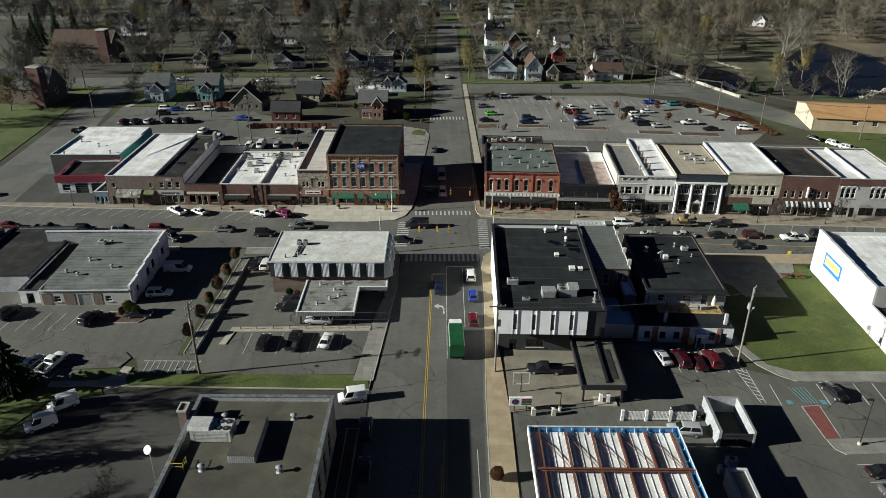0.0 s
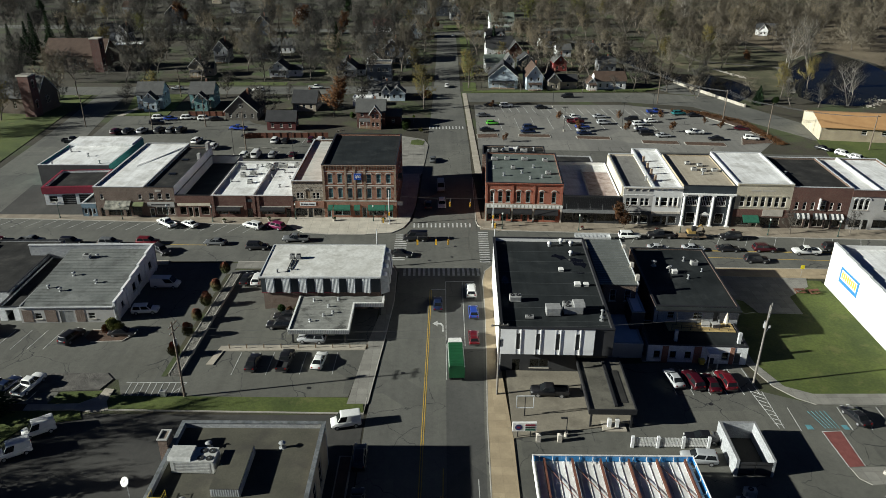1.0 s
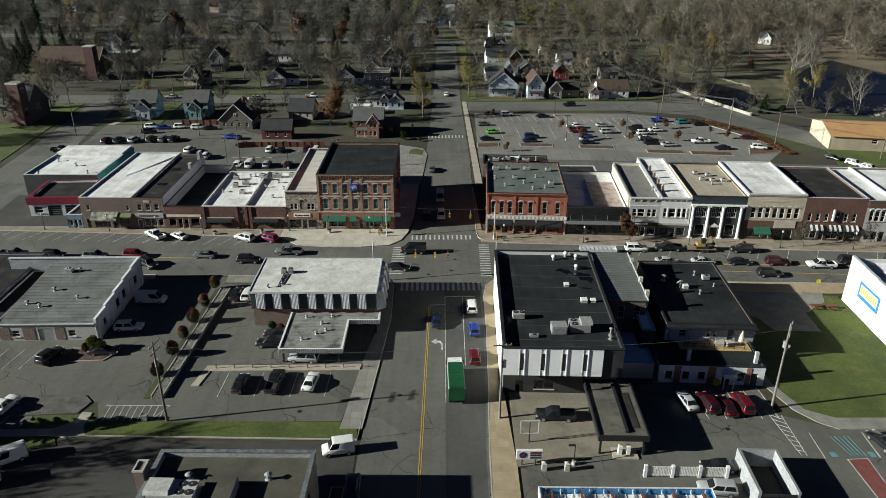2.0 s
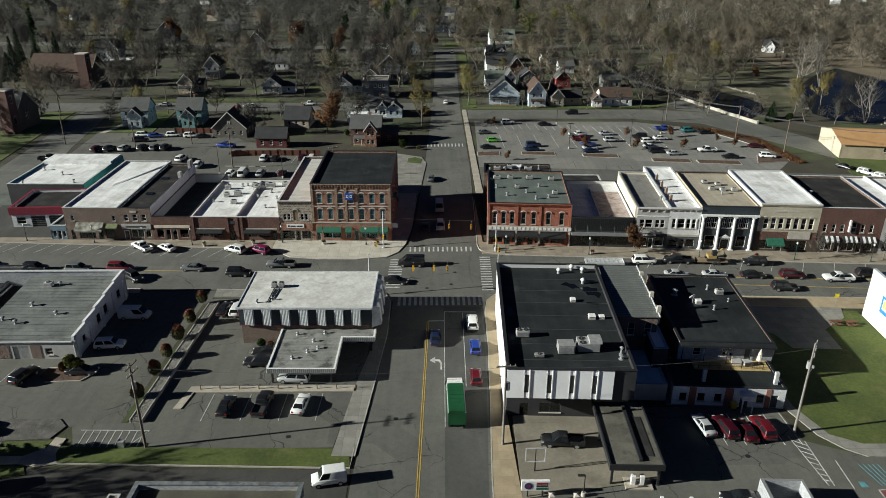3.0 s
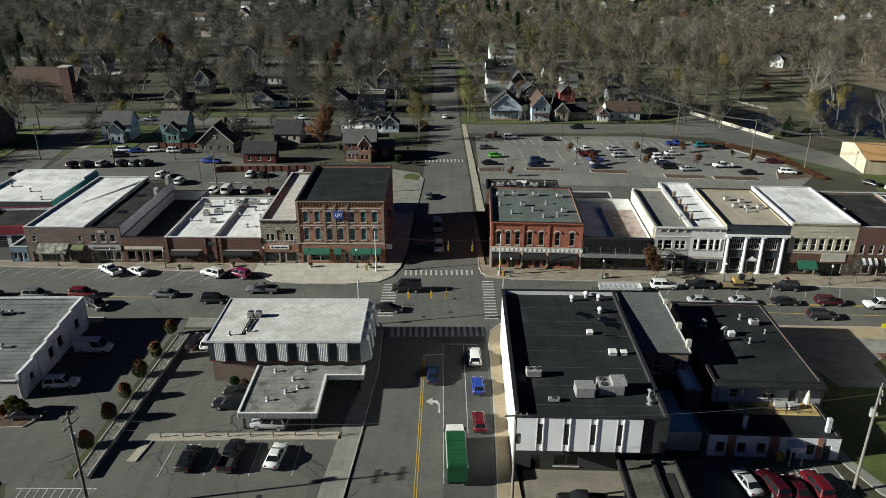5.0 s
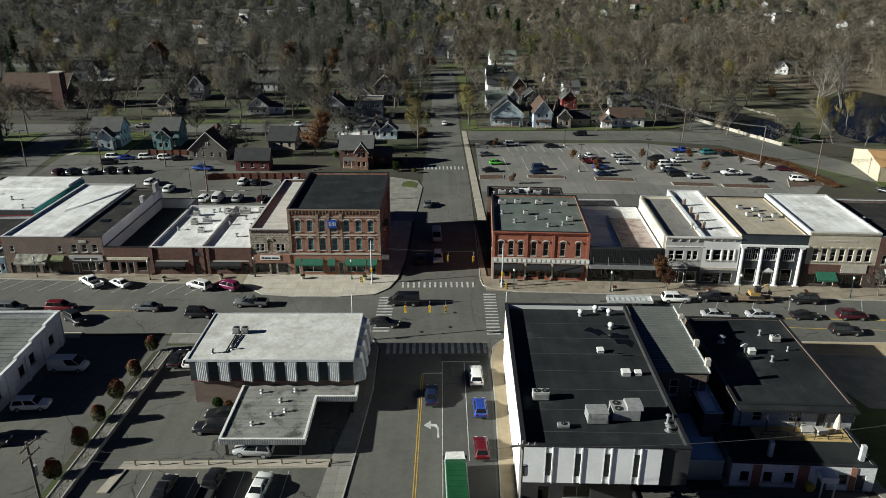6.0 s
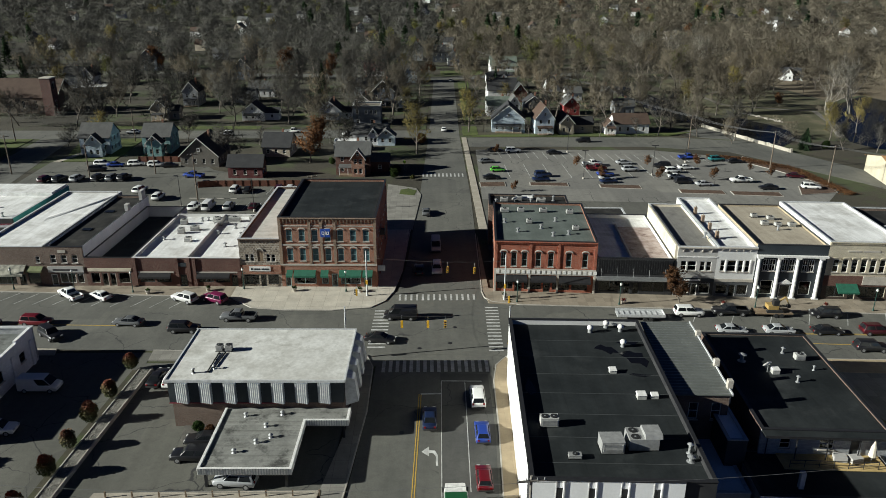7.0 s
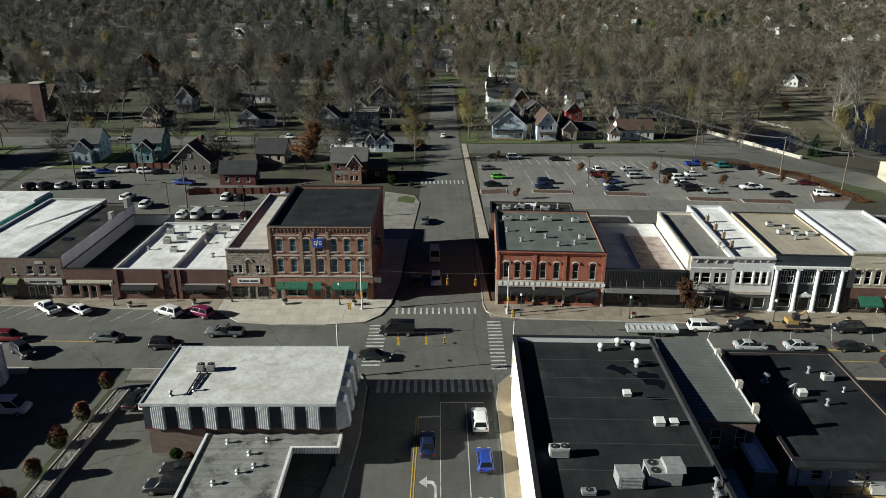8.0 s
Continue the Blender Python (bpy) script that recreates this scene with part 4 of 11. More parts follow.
# stone-fronted building
m, w = frame_of(-35.49, -28.21)
ups = [(1.0, 1.7, 5.0, 6.4), (1.9, 2.6, 5.0, 6.4), (3.2, 4.2, 5.0, 7.0), (4.8, 5.5, 5.0, 6.4), (5.7, 6.4, 5.0, 6.4)]
gnd = [(0.5, 3.2, 0.6, 2.4), (3.5, 4.5, 0, 2.5), (4.8, 6.7, 0.6, 2.4)]
stone = block("stone_building", "two-storey fieldstone-fronted shop with boarded arched window", m, w, 33, 9.3, FIELDSTONE, ROOF_PALE, ups + gnd, 0.5, side=BRICK_BROWN)
for i, (u0, u1, z0, z1) in enumerate(ups):
    if i == 2:
        part("boarded_window", Geo().box(u0, u1, 0.08, 0.16, z0, z1), WOOD, stone, "arched opening closed with brown boards")
        arch(stone, u0 - 0.1, u1 + 0.1, z1 - 0.05, 0.5, TRIM_STONE)
    else:
        window(stone, u0, u1, z0, z1)
shopfront(stone, gnd, TRIM_DARK, (1,))
part("shop_band", Geo().box(0, w, -0.12, 0, 2.6, 4.3), BRICK_RED, stone)
ss = part("sign_board", Geo().box(1.6, 5.4, -0.22, -0.12, 3.2, 4.1), TRIM_WHITE, stone, "white name board")
part("sign_lettering", Geo().box(1.9, 2.3, -0.25, -0.22, 3.45, 3.8).box(2.5, 3.6, -0.25, -0.22, 3.45, 3.75).box(3.8, 5.1, -0.25, -0.22, 3.45, 3.75), PANEL_NAVY, ss)
cornice(stone, w, 9.3, BRICK_BROWN, 0.7, 0.4, 0.2)

# restaurant in two units
m, w = frame_of(-54.77, -35.49)
gnd = [(1.0, 3.6, 0.9, 2.3), (4.0, 6.6, 0.9, 2.3), (8.3, 9.5, 0, 2.4), (11.6, 14.2, 0.9, 2.3), (14.6, 17.2, 0.9, 2.3), (17.5, 18.6, 0, 2.4)]
rest = block("restaurant_building", "low brown brick restaurant with a white flat roof", m, w, 24.8, 5.6, BRICK_MAROON, ROOF_WHITE, gnd, 0.5, side=STUCCO_WHITE, coping=STUCCO_WHITE)
shopfront(rest, gnd, TRIM_DARK, (2, 5))
part("party_parapet", Geo().box(9.6, 10.0, 0.3, 24.5, 5.1, 5.75), ROOF_WHITE, rest)
for u0, u1 in ((0.8, 7.2), (11.2, 18.8)):
    part("pale_band", Geo().box(u0, u1, -0.1, 0, 2.75, 3.0), TRIM_STONE, rest)
for u in (0.0, 7.6, 9.7, 10.7, w - 0.6):
    part("pier", Geo().box(u, u + 0.6, -0.2, 0, 0, 5.6), BRICK_MAROON, rest)
for u0, u1 in ((1.0, 6.7), (11.4, 17.3)):
    awning(rest, u0, u1, 2.75, 0.9, 0.5, METAL_DARK)
part("name_board", Geo().box(8.1, 9.6, -0.12, 0, 4.0, 4.7), PANEL_NAVY, rest)

# gap building with a sunken roof
m, w = frame_of(-63.37, -54.77)
gnd = [(0.8, 2.4, 0.7, 2.7), (2.8, 3.9, 0, 2.7), (4.2, 5.3, 0, 2.7), (5.8, 7.8, 0.7, 2.7)]
gap = block("low_shop_building", "narrow maroon-fronted shop with a sunken dark roof", m, w, 30, 5.6, BRICK_MAROON, ROOF_BLACK, gnd, 2.2, side=STUCCO_WHITE, coping=METAL_DARK)
shopfront(gap, gnd, TRIM_STONE, (1, 2))
part("fascia", Geo().box(0.4, w - 0.4, -0.1, 0, 3.0, 3.6), STUCCO_CREAM, gap)

# dark-roofed shop with a pale flank
m, w = frame_of(-70.36, -63.37)
ups = [(a, b, 4.6, 6.1) for a, b in row_of(3, 0.6, w - 0.6, 1.0)]
gnd = [(0.6, 1.8, 0, 2.4), (2.2, 5.0, 0.7, 2.6), (5.3, 6.5, 0.7, 2.6)]
dark = block("corner_shop_building", "two-storey brown brick shop with a dark felt roof", m, w, 31.5, 7.6, BRICK_BROWN, ROOF_TAR, ups + gnd, 0.4, side=BLOCK_WHITE, back=BRICK_BROWN, coping=METAL_DARK)
part("rendered_flank", Geo().box(w, w + 0.05, 0.3, 26.0, 3.0, 7.7), PANEL_WHITE, dark, "white rendered flank wall with patches")
part("chimney", Geo().box(w - 0.6, w + 0.1, 20.5, 21.8, 7.6, 9.0).box(w - 0.6, w + 0.1, 28.0, 30.0, 7.6, 9.6), STUCCO_GREY, dark)
for h in ups:
    window(dark, *h)
shopfront(dark, gnd, TRIM_WHITE, (0,))
part("shop_fascia", Geo().box(0.3, w - 0.3, -0.15, 0, 2.8, 3.9), STUCCO_GREY, dark, "pale fascia board with lettering bars")
part("fascia_lettering", Geo().box(1.2, 5.6, -0.18, -0.15, 3.1, 3.45), PANEL_BLACK, dark)
part("date_stone", Geo().box(2.6, 4.0, -0.08, 0, 6.5, 7.0), TRIM_STONE, dark)

# brown brick shop with a long white roof
m, w = frame_of(-82.28, -70.36)
gnd = [(0.9, 1.8, 0, 2.4), (2.6, 6.2, 0.4, 2.7), (6.8, 8.0, 0, 2.4), (8.4, 10.6, 0.5, 2.7)]
ups = [(1.4, 2.1, 4.6, 5.8), (10.4, 11.1, 4.6, 5.8)]
brown = block("brown_shop_building", "brown brick shop with a long pale roof and battered awning", m, w, 34.5, 7.6, BRICK_BROWN, ROOF_WHITE, ups + gnd, 0.3, side=STUCCO_GREY)
for h in ups:
    window(brown, *h)
shopfront(brown, gnd, TRIM_DARK, (0, 2))
awning(brown, 2.4, 8.4, 4.2, 1.8, 1.3, rough_surface("torn_canvas", (0.05, 0.055, 0.045), (0.42, 0.4, 0.33), 0.9, 4, 0.9, 0.3))
awning(brown, 8.6, 11.4, 3.9, 0.9, 0.6, plain("faded_green_sign", (0.14, 0.16, 0.07), 0.8), "sign_canopy")
part("roof_ridge", Geo().add([(4.5, 15, 7.3), (11.5, 30, 7.3), (11.5, 33, 7.3), (4.0, 18, 7.3), (11.5, 31.5, 7.6), (4.4, 16.5, 7.45)], [(0, 1, 4, 5), (2, 3, 5, 4), (1, 2, 4), (3, 0, 5)]), ROOF_WHITE, brown, "raised cricket across the membrane roof")

# small blue shop
m, w = frame_of(-85.86, -82.39)
gnd = [(0.4, 1.2, 0.8, 2.2), (1.4, 2.3, 0, 2.3), (2.5, 3.2, 0.8, 2.2)]
blue = block("kiosk_building", "tiny blue-grey single-storey shop", m, w, 10.5, 3.4, plain("blue_grey_wall", (0.13, 0.2, 0.25), 0.8), ROOF_TAR, gnd, 0.2)
shopfront(blue, gnd, TRIM_WHITE, (1,))

# red-banded garage and teal building
garage = block("garage_building", "white block garage under a deep red fascia", pose(-98.2, 41.5, 0, 0, 0, 3), 12.8, 12.5, 4.7, BLOCK_WHITE, ROOF_TAR, [(4.2, 7.4, 0, 2.7), (8.2, 11.4, 0, 2.7), (1.0, 3.0, 0.8, 2.4)], 0.6, coping=RED_PAINT)
part("fascia", Geo().box(-0.3, 13.1, -0.3, 0, 3.0, 4.75).box(-0.3, 0, 0, 12.7, 3.0, 4.75), RED_PAINT, garage, "deep red fascia band")
for u in (4.2, 8.2):
    d = part("roller_door", Geo().box(u, u + 3.2, 0.12, 0.2, 0, 2.7), METAL_DARK, garage)
    for z in np.arange(0.5, 2.7, 0.5):
        part("slat", Geo().box(u, u + 3.2, 0.09, 0.12, z, z + 0.05), METAL_GREY, d)
window(garage, 1.0, 3.0, 0.8, 2.4)
teal = block("teal_building", "low shop with teal flank and white roof", pose(-105.99, 55.67, 0, 0, 0, -1), 18.6, 24.5, 5.6, BRICK_MAROON, ROOF_WHITE, [(14.5, 17.5, 0.6, 2.6), (17.8, 18.8, 0, 2.3)], 0.4, side=PAINT_TEAL, coping=METAL_PALE, front_mat=PANEL_BLACK)
window(teal, 14.5, 17.5, 0.6, 2.6, bars=(2, 1))
part("roof_step", Geo().box(0.3, 18.3, 17.2, 24.2, 5.2, 6.1), ROOF_WHITE, teal)

# red corner building
m, w = frame_of(9.81, 27.67)
gr = [row_of(3, 0.7, 6.2, 0.95), row_of(2, 6.6, 11.0, 0.95), row_of(2, 11.6, w - 0.6, 0.95)]
ups = [(a, b, 5.0, 7.6) for r_ in gr for a, b in r_]
gnd = [(0.6, 3.4, 0.6, 2.6), (3.7, 5.0, 0, 2.5), (5.4, 8.4, 0.6, 2.6), (8.8, 10.0, 0, 2.5), (10.4, 13.4, 0.6, 2.6), (13.8, 16.6, 0.6, 2.6)]
lef = [(a, b, 5.0, 7.4) for a, b in row_of(6, 1.5, 21, 0.95)]
red = block("red_brick_building", "two-storey bright red brick corner shop with arched windows", m, w, 22.8, 9.7, BRICK_BRIGHT, ROOF_GREEN, ups + gnd, 0.4, left_holes=lef, side=BRICK_RED, coping=METAL_DARK)
for u0, u1, z0, z1 in ups:
    window(red, u0, u1, z0, z1, TRIM_TEAL)
    arch(red, u0 - 0.18, u1 + 0.18, z1 - 0.1, 0.42, TRIM_STONE, 0.16)
for u0, u1, z0, z1 in lef:
    window(red, u0, u1, z0, z1, TRIM_TEAL, t=0, axis="y")
shopfront(red, gnd, TRIM_DARK, (1, 3))
cornice(red, w, 9.7, BRICK_BRIGHT, 0.5, 0.45, 0.26)
for u in (0, 6.05, 11.0, w - 0.5):
    part("pier", Geo().box(u, u + 0.5, -0.14, 0, 4.6, 9.3), BRICK_BRIGHT, red)
part("balustrade", Geo().box(0, w, -0.2, 0, 3.5, 4.6), TRIM_STONE, red, "pale carved band above the shopfronts")
for u in np.arange(0.4, w - 0.4, 0.9):
    part("carved_panel", Geo().box(u, u + 0.55, -0.26, -0.2, 3.75, 4.35), TRIM_WHITE, red)
for u in (0.0, 6.1, 11.1, w - 0.35):
    part("column", Geo().box(u, u + 0.35, -0.25, 0, 0, 3.5), TRIM_STONE, red)
awning(red, 0.4, 5.9, 3.3, 1.0, 0.7, METAL_DARK)
awning(red, 6.5, 11.0, 3.3, 1.0, 0.7, METAL_DARK)
awning(red, 11.5, 17.0, 3.3, 1.2, 0.8, METAL_DARK)

# black-fronted shop with a sunken rusty roof
m, w = frame_of(27.67, 41.09)
gnd = [(0.6, 4.6, 0.6, 2.6), (5.0, 6.2, 0, 2.5), (6.6, 7.8, 0, 2.5), (8.2, 12.2, 0.6, 2.6)]
black = block("black_front_building", "black-panelled shopfront with a flat canopy", m, w, 24.8, 6.9, PANEL_BLACK, ROOF_WHITE, gnd, 0.8, side=STUCCO_WHITE, coping=METAL_DARK)
shopfront(black, gnd, TRIM_DARK, (1, 2))
part("canopy", Geo().box(0.1, w - 0.1, -1.6, 0, 3.3, 3.5), METAL_GREY, black, "thin flat metal canopy")
for u in (0.9, 3.6, 6.4, 9.2, 12.0):
    part("canopy_rod", Geo().tube((u, -1.4, 3.5), (u, 0, 5.2), 0.025, n=6), METAL_GREY, black)
part("panel_screen", Geo().box(0.2, w - 0.2, -0.12, 0, 4.1, 6.8), PANEL_BLACK, black)
for u in np.arange(0.3, w - 0.3, 0.42):
    part("screen_slat", Geo().box(u, u + 0.2, -0.2, -0.12, 4.2, 6.7), METAL_DARK, black)
part("rusty_patch", Geo().box(6.6, w - 0.35, 0.4, 19.0, 6.1, 6.13), rough_surface("stained_membrane", (0.24, 0.17, 0.15), (0.5, 0.42, 0.38), 0.7, 3, 0.6, 0.1, stain=((0.10, 0.05, 0.04), 0.5, 0.55, 0.7)), black, "rust-stained wet roofing")
part("roof_divider", Geo().box(6.3, 6.6, 0.35, 20, 6.1, 6.45), ROOF_PALE, black)
part("party_wall", Geo().box(w - 0.05, w + 0.35, 0.35, 23.0, 6.0, 9.5), STUCCO_CREAM, black, "cream rendered party wall rising over the roof")

# grey-fronted shop
m, w = frame_of(41.46, 48.23)
ups = [(0.7, 1.7, 4.9, 6.7), (1.9, 3.4, 4.9, 6.7), (4.0, 4.9, 4.9, 6.7), (5.1, 6.0, 4.9, 6.7)]
gnd = [(0.5, 2.6, 0.6, 2.6), (2.9, 4.0, 0, 2.5), (4.3, 6.2, 0.6, 2.6)]
grey = block("grey_shop_building", "two-storey grey shopfront with white windows and a dark awning", m, w, 24.8, 9.3, STUCCO_GREY, ROOF_GREY, ups + gnd, 0.5, side=STUCCO_CREAM)
for h in ups:
    window(grey, *h)
shopfront(grey, gnd, TRIM_WHITE, (1,))
shop_cladding(grey, w, gnd, PANEL_BLACK, 2.88)
part("fascia", Geo().box(0, w, -0.12, 0, 2.9, 3.5), PANEL_NAVY, grey)
part("fascia_lettering", Geo().box(1.6, 4.4, -0.15, -0.12, 3.05, 3.3), TRIM_WHITE, grey)
cornice(grey, w, 9.3, TRIM_STONE, 1.6, 0.7, 0.3)
part("band", Geo().box(0, w, -0.08, 0, 7.4, 7.6), TRIM_WHITE, grey)

# pale-fronted shop
m, w = frame_of(48.23, 54.88)
ups = [(0.7, 1.5, 4.9, 7.0), (1.9, 3.4, 4.9, 7.0), (3.8, 4.6, 4.9, 7.0), (4.9, 5.7, 4.9, 7.0)]
gnd = [(0.5, 2.4, 0.6, 2.4), (2.7, 3.8, 0, 2.4), (4.1, 5.9, 0.6, 2.4)]
pale = block("pale_shop_building", "two-storey pale painted brick shop with bracketed cornice", m, w, 29.2, 9.4, STUCCO_WHITE, ROOF_WHITE, ups + gnd, 0.5, side=STUCCO_WHITE)
for h in ups:
    window(pale, *h)
    part("column", Geo().box(h[1] + 0.03, h[1] + 0.25, -0.12, 0, 4.7, 7.1), TRIM_WHITE, pale)
shopfront(pale, gnd, TRIM_DARK, (1,))
shop_cladding(pale, w, gnd, SHOP_SLATE, 2.95)
cornice(pale, w, 9.4, TRIM_STONE, 1.2, 0.5, 0.3)
part("fascia", Geo().box(0, w, -0.15, 0, 3.0, 3.5), TRIM_STONE, pale)

# bank front with white columns
m, w = frame_of(54.88, 66.85)
ups = [(a, b, 5.2, 7.4) for a, b in ((1.3, 2.2), (2.4, 3.4), (4.6, 5.5), (5.7, 6.7), (8.0, 8.9), (9.1, 10.0))]
gnd = [(1.4, 3.5, 0.8, 3.4), (4.7, 6.6, 0, 2.7), (8.0, 10.0, 0.8, 3.4)]
# Navy front, darkened further for the shade of a recess that isn't modelled.
colm = block("columned_building", "navy-fronted hall with four white classical columns", m, w, 23.2, 10.0, PANEL_NAVY, ROOF_TAN, ups + gnd, 0.35, side=BRICK_TAN, coping=METAL_DARK)
for h in ups:
    window(colm, *h, bars=(2, 2))
shopfront(colm, gnd, TRIM_WHITE, (1,))
for u in (0.45, 3.85, 7.0, 10.9):
    c = part("column", Geo().tube((u + 0.05, -0.2, 0.35), (u + 0.05, -0.2, 7.6), 0.36, 0.3, 14), TRIM_WHITE, colm, smooth=False)
    part("base", Geo().box(u - 0.45, u + 0.55, -0.6, 0, 0, 0.35), TRIM_WHITE, c)
    part("capital", Geo().box(u - 0.4, u + 0.5, -0.6, 0, 7.6, 7.9), TRIM_WHITE, c)
part("entablature", Geo().box(0, w, -0.6, 0, 7.9, 8.2), TRIM_WHITE, colm)
part("pediment", Geo().prism([(4.3, 2.9), (7.0, 2.9), (5.65, 3.7)], 0, 0.3, Matrix(((1, 0, 0, 0), (0, 0, -1, 0), (0, 1, 0, 0), (0, 0, 0, 1)))), TRIM_WHITE, colm, "white pediment over the door")

# cream brick shop
m, w = frame_of(66.85, 79.39)
ups = [(a, b, 5.2, 7.6) for a, b in row_of(7, 0.8, w - 0.8, 1.0)]
gnd = [(0.8, 4.0, 0.6, 2.6), (4.6, 5.8, 0, 2.6), (6.3, 10.8, 0.6, 2.6)]
cream = block("cream_brick_building", "two-storey cream brick shop with a white roof", m, w, 23.2, 10.8, BRICK_CREAM, ROOF_WHITE, ups + gnd, 0.3, side=STUCCO_WHITE)
for u0, u1, z0, z1 in ups:
    window(cream, u0, u1, z0, z1, TRIM_WHITE)
    arch(cream, u0 - 0.12, u1 + 0.12, z1 - 0.05, 0.3, BRICK_CREAM)
shopfront(cream, gnd, TRIM_DARK, (1,))
shop_cladding(cream, w, gnd, SHOP_BROWN, 2.95)
part("lower_band", Geo().box(0, w, -0.08, 0, 2.7, 4.6), BRICK_MAROON, cream)
part("sign_board", Geo().box(6.6, 11.2, -0.18, -0.08, 3.0, 4.6), TRIM_STONE, cream, "pale carved sign board")
part("name_lettering", Geo().box(3.2, 5.4, -0.06, 0, 9.0, 9.3).box(5.8, 8.6, -0.06, 0, 9.0, 9.3), TRIM_STONE, cream)
cornice(cream, w, 10.8, BRICK_CREAM, 0.45, 0.35, 0.2)
awning(cream, 2.2, 5.8, 3.2, 1.6, 1.1, AWNING_GREEN)

# brown brick shop
m, w = frame_of(79.39, 92.61)
ups = [(1.0, 1.8, 4.8, 6.6), (2.8, 3.6, 4.8, 6.6), (4.6, 5.4, 4.8, 6.6), (6.9, 7.9, 4.8, 7.0), (8.8, 9.6, 4.8, 6.6), (10.6, 11.4, 4.8, 6.6)]
gnd = [(0.8, 3.6, 0.6, 2.6), (4.0, 5.2, 0, 2.6), (5.6, 8.2, 0.6, 2.6), (8.6, 9.8, 0, 2.6), (10.2, 12.0, 0.6, 2.6)]
brn = block("brown_brick_building", "two-storey brown brick shop with striped awnings", m, w, 21.8, 10.2, BRICK_MAROON, ROOF_TAR, ups + gnd, 0.5, side=BRICK_BROWN)
for h in ups:
    window(brn, *h)
shopfront(brn, gnd, TRIM_STONE, (1, 3))
shop_cladding(brn, w, gnd, SHOP_BROWN, 2.95)
for u0, u1 in ((1.2, 4.6), (5.4, 8.4), (9.0, 12.2)):
    for k in range(6):
        s = (u1 - u0) / 6
        awning(brn, u0 + s * k, u0 + s * (k + 1), 3.9, 1.0, 0.8, TRIM_WHITE if k % 2 else TRIM_DARK, "awning_stripe")
part("banner", Geo().box(6.2, 6.5, -0.5, 0, 5.0, 7.6), TRIM_WHITE, brn)

# end shop with arched windows
m, w = frame_of(92.61, 108.42)
ups = [(a, b, 5.0, 7.4) for a, b in ((0.8, 1.7), (2.0, 3.0), (3.3, 4.2), (7.6, 8.5), (8.9, 9.9), (10.2, 11.2), (12.4, 13.4))]
gnd = [(0.8, 3.4, 0.6, 2.6), (3.8, 5.0, 0, 2.6), (6.0, 9.4, 0.6, 2.6), (10.0, 13.6, 0.6, 2.6)]
end = block("end_shop_building", "two-storey dark brick shop with white arched windows", m, w, 23.2, 9.8, STUCCO_GREY, ROOF_WHITE, ups + gnd, 0.4, side=BRICK_BROWN)
for u0, u1, z0, z1 in ups:
    window(end, u0, u1, z0, z1)
    arch(end, u0 - 0.15, u1 + 0.15, z1, 0.45, TRIM_WHITE, 0.15)
shopfront(end, gnd, TRIM_DARK, (1,))
part("upper_band", Geo().box(0, w, -0.15, 0, 8.2, 9.8), BRICK_MAROON, end)
part("party_parapet", Geo().box(5.6, 6.0, 0.3, 22.9, 9.3, 10.1), STUCCO_WHITE, end)
cornice(end, w, 9.8, BRICK_MAROON, 0.8, 0.4, 0.2)

# low sheds behind the red corner building
shed2 = block("rear_store_building", "low grey store with a dark roof", pose(28.8, 55.6, 0, 0, 0, -3), 12.5, 13.0, 3.6, BLOCK_GREY, ROOF_TAR, [], 0.2)
shed3 = block("rear_shed_building", "small dark rear building", pose(58.4, 51.6, 0, 0, 0, -3), 4.0, 7.0, 6.2, PANEL_BLACK, ROOF_TAR, [], 0.2)

# bank with a drive-through canopy
BANK_ROOF = rough_surface("bank_roof_membrane", (0.48, 0.47, 0.43), (0.66, 0.655, 0.62), 0.5, 2.0, 0.8, 0.2, speckle=0.3, stain=((0.3, 0.29, 0.25), 0.45, 0.56, 0.76))
bank = thing("bank_building", pose(-34.0, -10.5, 0, 0, 0, -0.8), "brick bank with ribbed metal upper band and white roof", "building")
part("front_wall", panel(Geo(), 0.3, 21.5, 0, 3.7, [(19.2, 20.4, 0, 2.3), (13.6, 17.2, 0.6, 2.3)], 0.3, 0.6), BRICK_BROWN, bank)
part("side_wall", Geo().box(0.3, 0.6, 0.6, 12.9, 0, 3.7), BRICK_BROWN, bank)
part("side_wall", Geo().box(21.2, 21.5, 0.6, 12.9, 0, 3.7), BRICK_BROWN, bank)
part("back_wall", Geo().box(0.6, 21.2, 12.6, 12.9, 0, 3.7), BRICK_BROWN, bank)
up = part("upper_band", Geo().box(0.1, 21.7, 0.0, 13.2, 3.7, 6.7), PANEL_NAVY, bank, "dark blue-grey upper storey cladding")
part("red_line", Geo().box(0.05, 13.5, -0.06, 0.0, 3.58, 3.7), RED_PAINT, bank)
for a in (1.0, 3.9, 6.9, 9.9, 12.8, 15.7, 18.5):
    p = part("ribbed_panel", Geo().prism([(a, 0.0), (a, -0.1), (a + 1.6, -0.5), (a + 1.6, 0.0)], 3.78, 6.62), METAL_BLUE_GREY, up, "pale folded ribbed metal panel")
    for i in range(6):
        u = a + 0.06 + i * 0.26
        part("rib", Geo().prism([(u, -0.1 - 0.25 * (u - a)), (u + 0.1, -0.125 - 0.25 * (u - a)), (u + 0.1, -0.2 - 0.25 * (u - a)), (u, -0.17 - 0.25 * (u - a))], 3.78, 6.62), METAL_PALE, p)
part("roof", Geo().box(-0.1, 21.9, -0.2, 13.4, 6.7, 6.9), BANK_ROOF, bank)
